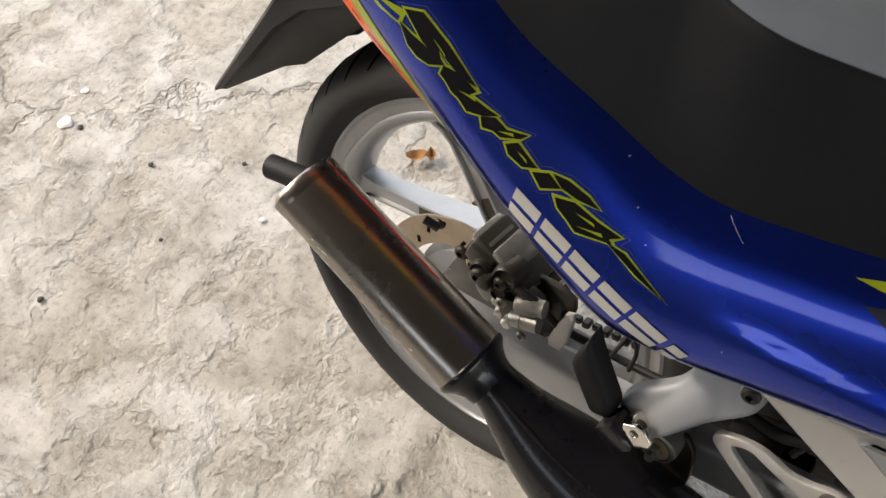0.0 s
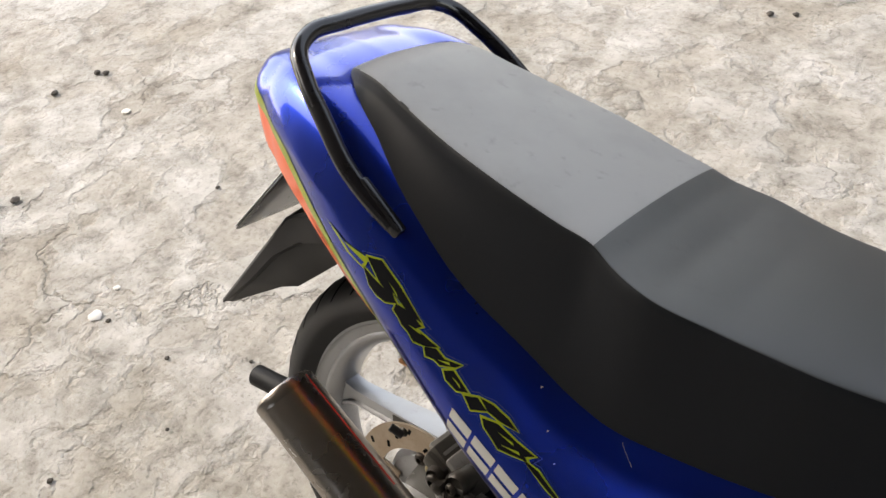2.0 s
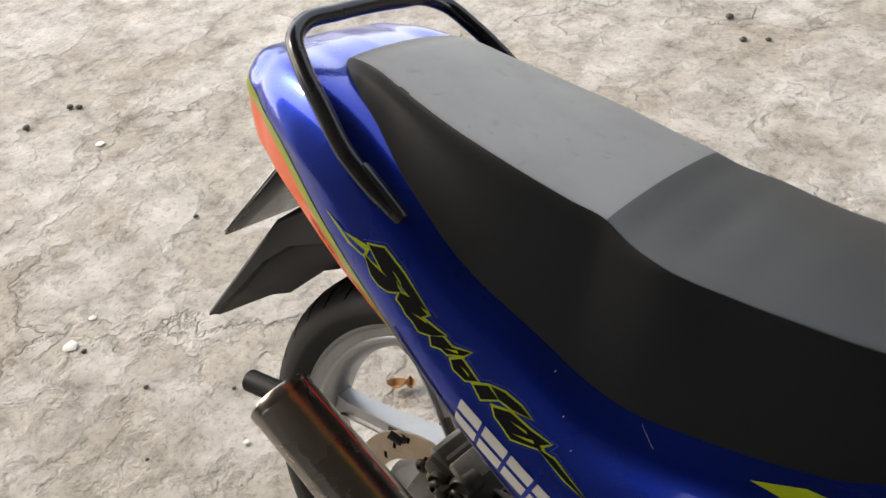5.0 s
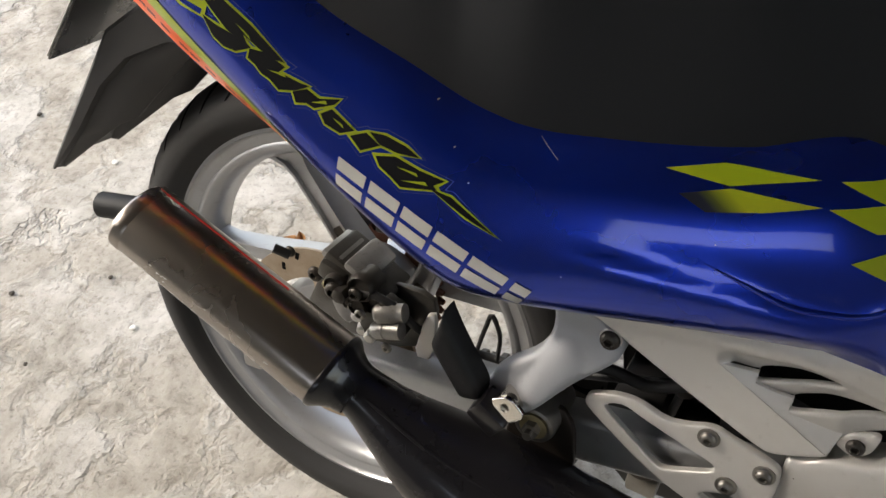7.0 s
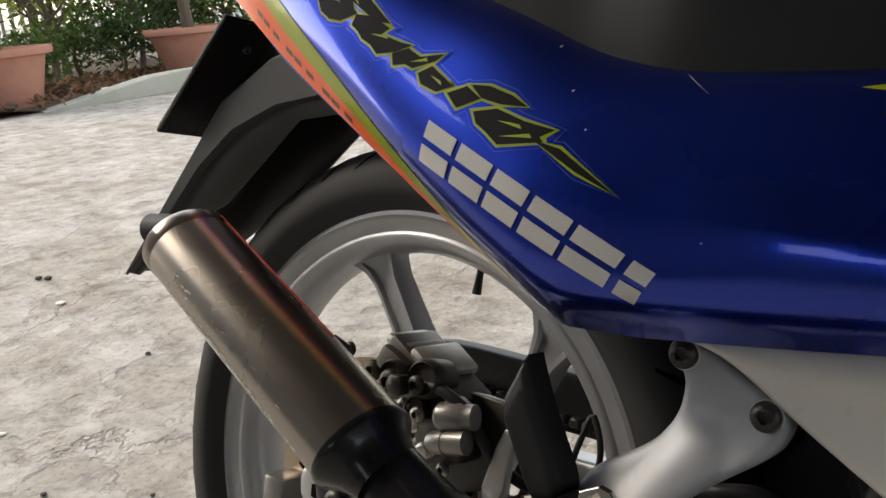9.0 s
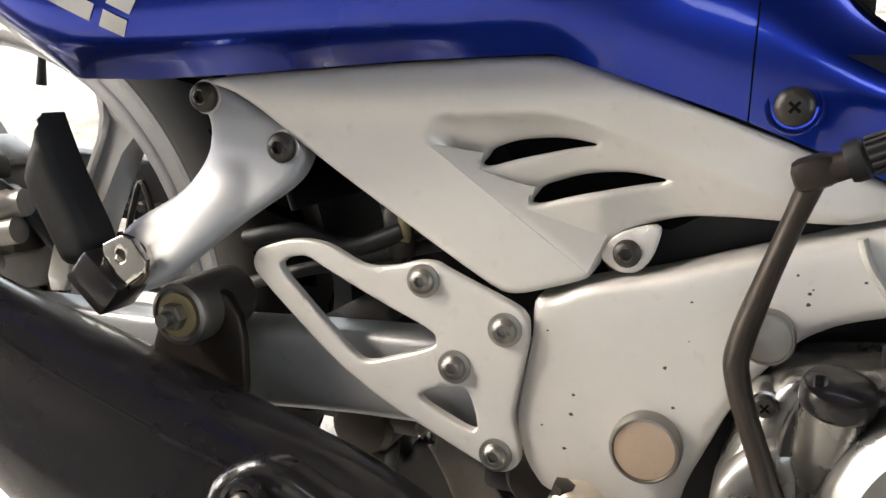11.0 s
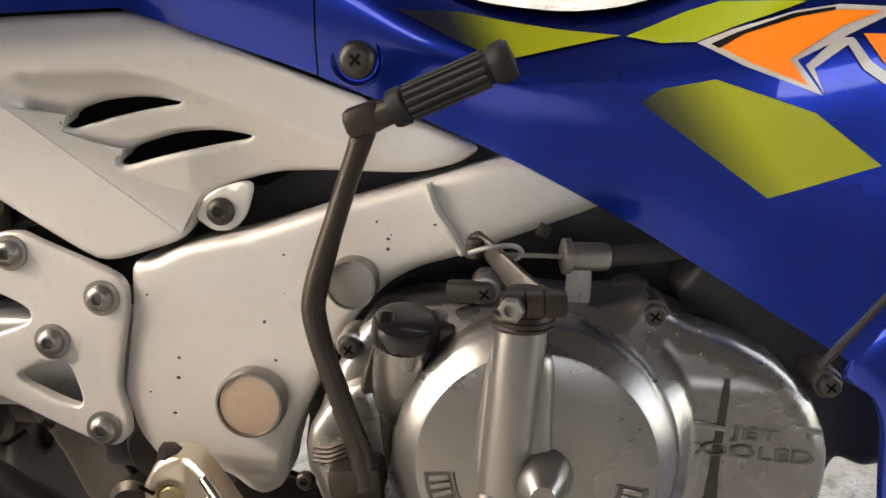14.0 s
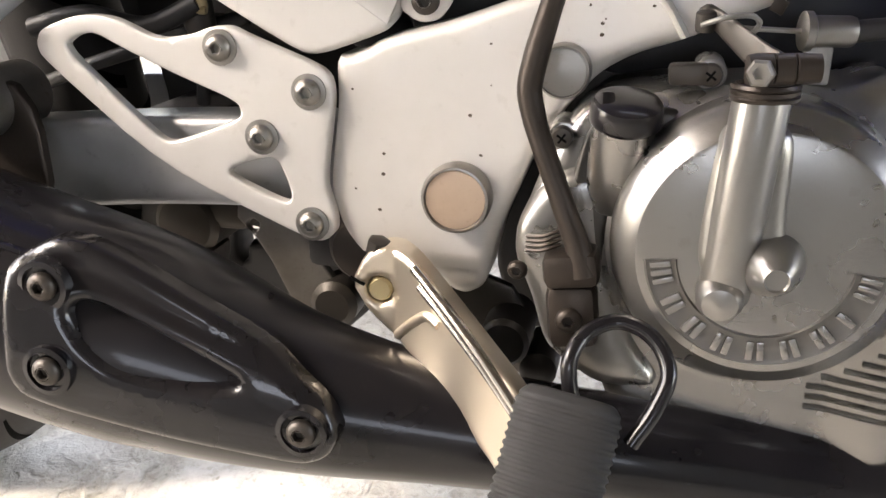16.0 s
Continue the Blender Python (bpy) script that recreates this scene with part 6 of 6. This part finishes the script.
part("dark_boss", lathe((0.548, -0.100, 0.222), (0, -1, 0), [(0.0135, -0.03), (0.0135, 0.006), (0.011, 0.009), (0.001, 0.0095)], 28), BLACK, engine)
# added dark filler that hides the ground beside the oil neck
part("gap_filler_case", sheet([(0.552, 0.325), (0.558, 0.36), (0.60, 0.378), (0.635, 0.372), (0.61, 0.33), (0.585, 0.312)], -0.06, 0.01, 0.001, (), 0.01, 1), OILY, engine)
part("mount_plate", sheet([(0.498, 0.246), (0.545, 0.250), (0.562, 0.222), (0.556, 0.190), (0.515, 0.190)], -0.085, 0.005, 0.001, (), 0.01, 1), OILY, engine)
part("dark_boss", lathe((0.566, -0.095, 0.205), (0, -1, 0), [(0.010, -0.03), (0.010, 0.006), (0.007, 0.008)], 20), BLACK, engine)

# --- brake pedal: polished arm clamped on its shaft, with a wire loop
ARMP = [(0.4774, 0.2632), (0.4850, 0.2785), (0.4930, 0.2830), (0.5050, 0.2825), (0.5140, 0.2785), (0.5300, 0.2670), (0.5510, 0.2515), (0.5706, 0.2366), (0.593, 0.208), (0.605, 0.165), (0.594, 0.160), (0.5660, 0.1865), (0.5500, 0.2015), (0.5010, 0.2350), (0.4860, 0.2480)]


def arm_y(x, z):
    """The arm leans outwards beyond its clamp."""
    return -0.143 - 0.050 * float(np.clip((x - 0.50) / 0.07, 0, 1.3))


pedal = part("brake_pedal", sheet(ARMP, arm_y, 0.016, 0.004, ([(0.4852, 0.2605), (0.4870, 0.2655), (0.492, 0.2675), (0.4970, 0.2655), (0.4988, 0.2605), (0.4970, 0.2555), (0.492, 0.2535), (0.4870, 0.2555)],), 0.0018, 1), SATIN, bike, "polished steel brake pedal arm", 45)
for x0, z0, x1, z1, r in ((0.512, 0.2770, 0.592, 0.2075, 0.0028), (0.515, 0.2690, 0.588, 0.2070, 0.0022)):
    part("pedal_rail", tube([(x0 + (x1 - x0) * u, arm_y(x0 + (x1 - x0) * u, 0) + 0.0004, z0 + (z1 - z0) * u + 0.004 * math.sin(math.pi * u)) for u in np.linspace(0, 1, 9)], r, 24, 10), CHROME, pedal)
part("pedal_rib", tube([(x, arm_y(x, 0) + 0.0006, z) for x, z in ((0.5015, 0.2385), (0.512, 0.2500), (0.520, 0.2560), (0.526, 0.2540))], 0.0026, 20, 10), SATIN, pedal)
part("pedal_shaft", lathe((0.492, -0.106, 0.2605), (0, -1, 0), [(0.0062, 0), (0.0062, 0.034), (0.005, 0.0355), (0.002, 0.035)], 20), BRASS, pedal, "dull brassy shaft end")
part("clamp_slit", block((0.4815, -0.1435, 0.2650), (0.008, 0.002, 0.0009), 0, (0, 25, 0)), GROOVE, pedal)
part("clamp_bolt", lathe((0.4890, -0.136, 0.2765), (0.25, -0.1, 0.95), [(0.0050, 0), (0.0056, 0.002), (0.0056, 0.008), (0.003, 0.009)], 6), DARKSTEEL, pedal)
pr0, pr1 = Vector((0.5900, -0.190, 0.2425)), Vector((0.5740, -0.240, 0.160))
pr = (pr1 - pr0).normalized()
n1 = Vector((1, 0, 0)) - pr * pr.x
n1.normalize()
n2 = pr.cross(n1)
rows = []
L_ = (pr1 - pr0).length
for k in range(273):
    u = k / 272
    rib = 1.0 + 0.022 * math.copysign(abs(math.cos(u * TAU * 26)) ** 0.6, math.cos(u * TAU * 26)) * min(1.0, 12 * u)
    end = 1.0 if u > 0.10 else 0.72 + 0.28 * math.sqrt(1 - (1 - u / 0.10) ** 2)
    rows.append([pr0 + pr * L_ * u + (n1 * 0.0225 * math.copysign(abs(math.cos(a)) ** 0.75, math.cos(a)) + n2 * 0.017 * math.copysign(abs(math.sin(a)) ** 0.75, math.sin(a))) * rib * end for a in np.linspace(0, TAU, 32, endpoint=False)])
part("rider_peg", grid_mesh(rows, True, True), RUBBER, bike, "ribbed grey-black rubber rider footpeg", 60)
part("wire_loop", tube([(0.598, -0.194, 0.222), (0.589, -0.191, 0.245), (0.588, -0.188, 0.258), (0.594, -0.180, 0.267), (0.606, -0.174, 0.2705), (0.619, -0.178, 0.268), (0.628, -0.188, 0.256), (0.624, -0.194, 0.243), (0.615, -0.20, 0.228)], 0.0035, 60, 12), GLOSSBLACK, bike, "bent black wire loop")

# ---------------------------------------------------------------- loose things on the concrete
random.seed(11)
LEAF = worn("dry_leaf", (0.42, 0.22, 0.09), 0.7, 0, 0, 0.1, (0.2, 0.1, 0.04), 0.4, 60)
PEBBLE = worn("dark_pebble", (0.07, 0.06, 0.05), 0.85, 0, 0, 0.1, (0.15, 0.13, 0.1), 0.3, 90)
CHALK = worn("pale_mortar", (0.72, 0.70, 0.66), 0.9, 0, 0, 0.1, (0.5, 0.48, 0.43), 0.4, 50)


def stone(name, x, y, size, mat, label, flat=0.55):
    bm = bmesh.new()
    bmesh.ops.create_icosphere(bm, subdivisions=2, radius=size)
    for v in bm.verts:
        v.co *= 1 + 0.35 * noise.noise(v.co / size * 1.3 + Vector((x * 7, y * 7, 0)))
        v.co.z *= flat
    ob = part(name, bm, mat, None, sharp=50)
    ob.location = (x, y, size * flat * 0.45 - 0.001)
    ob.rotation_euler = (0, 0, random.uniform(0, 6))
    return tagged(ob, label, name.replace("_", " "), "small stones on the concrete")


for x, y, r in ((-1.863, 0.578, 0.010), (-1.835, 0.590, 0.010), (-1.88, 0.445, 0.011), (-0.445, 1.803, 0.012), (-1.337, 1.776, 0.014), (-0.705, -0.269, 0.006), (-0.95, 0.013, 0.006), (-1.538, 0.073, 0.010), (-1.514, 0.115, 0.011), (-0.358, 1.695, 0.010), (-0.30, 1.72, 0.008), (-0.613, 0.111, 0.004), (-0.76, 0.022, 0.005), (-1.10, 0.42, 0.006), (-1.25, 0.9, 0.007), (-0.62, -0.08, 0.004)):
    stone("pebble", x, y, r, PEBBLE, "small dark pebble lying on the concrete")
for x, y, r in ((-0.986, 0.006, 0.016), (-0.52, 0.25, 0.008), (-1.02, 0.08, 0.008), (-0.82, 0.35, 0.007), (-1.6, 0.5, 0.012), (-0.5, 0.04, 0.006)):
    stone("mortar_crumb", x, y, r, CHALK, "pale crumb of mortar on the concrete", 0.25)


def leaf(x, y, size, turn, curl, mat=LEAF):
    rows = []
    for u in np.linspace(0, 1, 7):
        w = size * 0.34 * math.sin(math.pi * min(1, u * 0.96 + 0.04)) ** 0.8
        rows.append([(size * (u - 0.5), s * w, 0.003 + curl * size * ((u - 0.5) ** 2 * 1.6 + 0.5 * abs(s) ** 2)) for s in (-1, -0.5, 0, 0.5, 1)])
    ob = part("dry_leaf", grid_mesh(rows), mat, None)
    ob.matrix_world = pose(x, y, 0.001, 0, 0, turn)
    return tagged(ob, "curled dry brown leaf lying on the concrete", "leaf", "dry leaves")


leaf(-0.355, 0.272, 0.035, 40, 0.5)
leaf(-0.335, 0.285, 0.024, 130, 0.7)

# ---------------------------------------------------------------- garden beyond the yard
SOIL = worn("garden_soil", (0.10, 0.07, 0.05), 0.95, 0, 0, 0.1, (0.2, 0.15, 0.1), 0.5, 6, 0.8, 30)
CLAY = worn("terracotta", (0.50, 0.235, 0.165), 0.8, 0, 0, 0.1, (0.22, 0.12, 0.09), 0.4, 8, 0.15, 60)
BARK = worn("bark", (0.12, 0.09, 0.065), 0.9, 0, 0, 0.1, (0.2, 0.17, 0.13), 0.4, 12, 0.5, 60)
KERB = worn("kerb_cement", (0.50, 0.49, 0.42), 0.9, 0, 0, 0.1, (0.25, 0.27, 0.18), 0.45, 4, 0.3, 40)


def foliage(name, base):
    m = material(name, base, 0.5, spec=0.4)
    info = m.node_tree.nodes.new("ShaderNodeNewGeometry")
    c = ramp_of(m, info.outputs["Random Per Island"], [(0.0, tuple(v * 0.5 for v in base)), (0.6, base), (1.0, (base[0] * 2.0, base[1] * 1.5, base[2] * 1.2))])
    wire(m, c, bsdf(m).inputs["Base Color"])
    t = node(m, "ShaderNodeBsdfTranslucent")
    wire(m, c, t.inputs["Color"])
    mixer = m.node_tree.nodes.new("ShaderNodeMixShader")
    mixer.inputs[0].default_value = 0.45
    out = m.node_tree.nodes["Material Output"]
    wire(m, bsdf(m).outputs[0], mixer.inputs[1])
    wire(m, t.outputs[0], mixer.inputs[2])
    wire(m, mixer.outputs[0], out.inputs["Surface"])
    return m


GREEN = foliage("leaf_green", (0.08, 0.15, 0.03))
DEEP = foliage("leaf_deep_green", (0.05, 0.105, 0.03))
PALE = foliage("leaf_pale_green", (0.17, 0.25, 0.06))
LITTER = foliage("fallen_leaves", (0.20, 0.13, 0.08))


def leaves(count, center, spread, size, long=1.9):
    verts, faces = [], []
    for _ in range(count):
        d = Vector((random.gauss(0, 1), random.gauss(0, 1), random.gauss(0, 1))).normalized() * random.random() ** 0.5
        lump = 1 + 0.5 * noise.noise(d * 2.2 + Vector(center))
        p = Vector(center) + Vector((d.x * spread[0], d.y * spread[1], d.z * spread[2])) * lump
        q = Euler((random.uniform(-1, 1), random.uniform(-1, 1), random.uniform(0, TAU))).to_matrix()
        s = size * random.uniform(0.6, 1.3)
        n = len(verts)
        for a, b, c in ((-1, 0, 0), (-0.2, -0.45, 0.1), (0.5, -0.35, 0.05), (1, 0, -0.15), (0.5, 0.35, 0.05), (-0.2, 0.45, 0.1)):
            verts.append(p + q @ Vector((a * s * 0.5 * long, b * s * 0.5, c * s)))
        faces.append(tuple(range(n, n + 6)))
    me = bpy.data.meshes.new("crown")
    me.from_pydata(verts, [], faces)
    return me


def plant(name, x, y, z, height, trunk_r, crown, count, size, mat, label, category, limbs=5):
    root = tagged(new(name), label, category, "garden plants")
    root.location = (x, y, z)
    top = Vector((random.uniform(-0.1, 0.1), random.uniform(-0.1, 0.1), height))
    bm = tube([(0, 0, 0), (random.uniform(-0.05, 0.05), random.uniform(-0.05, 0.05), height * 0.5), tuple(top)], [trunk_r, trunk_r * 0.75, trunk_r * 0.4], 10, 9)
    extra = [bm]
    for k in range(limbs):
        a = TAU * k / limbs + random.uniform(-0.4, 0.4)
        h = height * random.uniform(0.35, 0.8)
        r = crown[0] * random.uniform(0.5, 0.9)
        extra.append(tube([(0, 0, h), (r * 0.5 * math.cos(a), r * 0.5 * math.sin(a), h + 0.12 * height), (r * math.cos(a), r * math.sin(a), h + 0.35 * height)], [trunk_r * 0.45, trunk_r * 0.3, trunk_r * 0.12], 8, 7))
    t = part("trunk", join(*extra), BARK, root)
    me = leaves(count, (0, 0, height * 1.05), crown, size)
    me.materials.append(mat)
    c = new("crown", me)
    c.parent = root
    return root


def pot(x, y, z, big, small, height, label):
    root = tagged(new("plant_pot"), label, "pot", "clay pots")
    root.location = (x, y, z)
    part("bowl", lathe((0, 0, 0), (0, 0, 1), [(small * 0.9, 0), (small, 0.01), (small * 1.06, 0.05), (big * 0.86, height * 0.82), (big * 0.88, height * 0.86), (big, height * 0.88), (big * 1.02, height * 0.95), (big, height), (big * 0.9, height), (big * 0.86, height * 0.9)], 48), CLAY, root)
    part("soil", lathe((0, 0, height * 0.88), (0, 0, 1), [(big * 0.88, 0), (big * 0.6, 0.02), (0.01, 0.03)], 32), SOIL, root)
    return root


pot(-6.62, 2.74, 0.0, 0.42, 0.27, 0.47, "wide terracotta bowl pot standing on the yard's edge")
pot(-6.75, 4.62, 0.02, 0.42, 0.22, 0.46, "wide terracotta bowl pot standing in the garden bed")
plant("bonsai_tree", -6.62, 2.74, 0.44, 0.75, 0.075, (0.5, 0.5, 0.3), 700, 0.06, DEEP, "small twisted bonsai tree growing in a clay pot", "tree")
plant("bonsai_tree", -6.75, 4.62, 0.44, 0.8, 0.06, (0.5, 0.5, 0.35), 500, 0.16, GREEN, "broad-leaved plant growing in a clay pot", "plant")
bm = grid_mesh([[(x, y, z) for x, z in ((-6.02, -0.02), (-6.02, 0.145), (-6.04, 0.16), (-6.16, 0.16), (-6.18, 0.145), (-6.18, -0.02))] for y in np.linspace(2.75, 9.5, 44)])
for v in bm.verts:
    v.co.z = -0.02 + (v.co.z + 0.02) * min(1.0, 0.12 + (v.co.y - 2.75) / 1.1)
    v.co.x += 0.16 * (v.co.y - 3.05) * 0.25 + 0.01 * noise.noise(v.co * 3)
    v.co.z += 0.012 * noise.noise(v.co * 2.5)
tagged(part("kerb", bm, KERB, None), "low mossy cement kerb of the garden bed", "kerb", kind="structure")
bm = grid_mesh([[(x, y, 0.03 + 0.05 * noise.noise(Vector((x * 1.5, y * 1.5, 0))) + 0.05 * noise.noise(Vector((x * 5, y * 5, 3)))) for y in np.linspace(-2, 12, 60)] for x in np.linspace(-14, -6.1, 40)])
tagged(part("garden_soil", bm, SOIL, None), "dark garden soil with litter", "soil", kind="structure")
for k in range(70):
    r = random.uniform(0.02, 0.06)
    ob = stone("garden_stone", random.uniform(-7.6, -6.2), random.uniform(2.6, 6.0), r, random.choice((PEBBLE, CHALK, SOIL, BARK)), "rough stone lying on garden soil", 0.6)
    ob.location.z += 0.05
for x, y, h, r, crown, n, sz, m in ((-7.6, 3.7, 1.1, 0.04, (0.55, 0.55, 0.6), 650, 0.07, PALE), (-7.9, 4.8, 1.0, 0.035, (0.7, 0.7, 0.7), 1100, 0.06, DEEP), (-8.3, 2.9, 1.6, 0.05, (0.8, 0.8, 0.7), 450, 0.08, PALE), (-8.8, 4.2, 1.9, 0.06, (0.9, 0.9, 0.8), 700, 0.08, GREEN), (-7.3, 4.2, 0.45, 0.02, (0.42, 0.42, 0.32), 900, 0.05, DEEP), (-7.2, 3.3, 0.35, 0.02, (0.32, 0.32, 0.26), 700, 0.05, GREEN), (-7.4, 5.6, 0.8, 0.03, (0.6, 0.6, 0.6), 1200, 0.07, GREEN), (-9.0, 5.8, 2.2, 0.07, (1.2, 1.2, 1.1), 1800, 0.09, GREEN), (-8.6, 7.4, 1.8, 0.06, (1.1, 1.1, 1.0), 1500, 0.09, DEEP), (-8.9, 1.6, 1.7, 0.06, (0.9, 0.9, 0.9), 1500, 0.08, DEEP)):
    plant("shrub", x, y, 0.02, h, r, crown, n, sz, m, "leafy green garden shrub with thin stems", "shrub", 6)
for x, y, h, r, crown, n, sz, m in ((-7.5, 2.2, 0.5, 0.02, (0.5, 0.5, 0.4), 600, 0.06, DEEP), (-8.2, 4.3, 0.40, 0.03, (0.5, 0.6, 0.35), 700, 0.06, GREEN), (-8.4, 5.5, 0.6, 0.03, (0.6, 0.7, 0.5), 1000, 0.07, DEEP), (-9.6, 4.9, 1.2, 0.05, (0.8, 0.9, 0.8), 900, 0.09, PALE), (-9.5, 2.1, 1.3, 0.05, (0.8, 0.9, 0.8), 800, 0.09, PALE), (-9.9, 6.6, 1.4, 0.05, (1.0, 1.1, 1.0), 1800, 0.09, GREEN)):
    plant("shrub", x, y, 0.02, h, r, crown, n, sz, m, "loose leafy garden shrub standing in dark soil", "shrub", 7)
me = leaves(2600, (-7.15, 4.2, 0.07), (1.1, 2.6, 0.03), 0.07)
me.materials.append(LITTER)
litter = new("leaf_litter", me)
tagged(litter, "dry brown and pale fallen leaves on garden soil", "leaf litter", kind="stuff")
# fence behind the garden
FENCE = worn("pale_fence", (0.62, 0.62, 0.55), 0.7, 0, 0, 0.1, (0.4, 0.42, 0.3), 0.3, 8)
fence = tagged(new("fence"), "pale painted upright-bar fence behind the garden", "fence")
slat = part("fence_bar", block((-10.6, -1.0, 0.75), (0.03, 0.045, 1.5), 0.006), FENCE, fence)
for k in range(1, 110):
    o = slat.copy()
    o.location = (0, k * 0.13, 0)
    scene.collection.objects.link(o)
for z in (0.3, 1.3):
    part("fence_rail", block((-10.64, 6.0, z), (0.04, 15, 0.06), 0.008), FENCE, fence)

# ---------------------------------------------------------------- unseen walls and roof, added to shape the light
PLASTER = worn("unseen_wall_plaster", (0.16, 0.15, 0.135), 0.85, 0, 0, 0.1, (0.12, 0.10, 0.08), 0.35, 2, 0.2, 30)
ROOF = worn("unseen_roof_underside", (0.08, 0.07, 0.06), 0.8, 0, 0, 0.1, (0.05, 0.04, 0.03), 0.35, 3, 0.2, 30)
# unseen wall, added to keep reflections dark; its opening lights the blue paint
tagged(part("wall_south", join(block((-3.7, -3.7, 2.1), (7.6, 0.2, 4.2), 0.01), block((5.15, -3.7, 2.1), (6.7, 0.2, 4.2), 0.01), block((0.95, -3.7, 0.7), (1.7, 0.2, 1.4), 0.01), block((0.95, -3.7, 3.15), (1.7, 0.2, 2.1), 0.01)), PLASTER, None), "unseen plain wall with a wide opening, added to shape reflections", "wall", kind="structure")
# unseen roof, added to shade the bike and darken upward reflections
tagged(part("ceiling", block((2.0, -1.0, 3.08), (8.4, 5.2, 0.14), 0.01), ROOF, None), "unseen plain roof, added to shade the bike", "ceiling", kind="structure")
# an unseen wall beyond the bike, added to darken what the seat reflects
tagged(part("wall_north", block((4.0, 4.6, 1.3), (10.4, 0.15, 2.6), 0.01), PLASTER, None), "unseen plain wall, added to darken the seat's reflections", "wall", kind="structure")
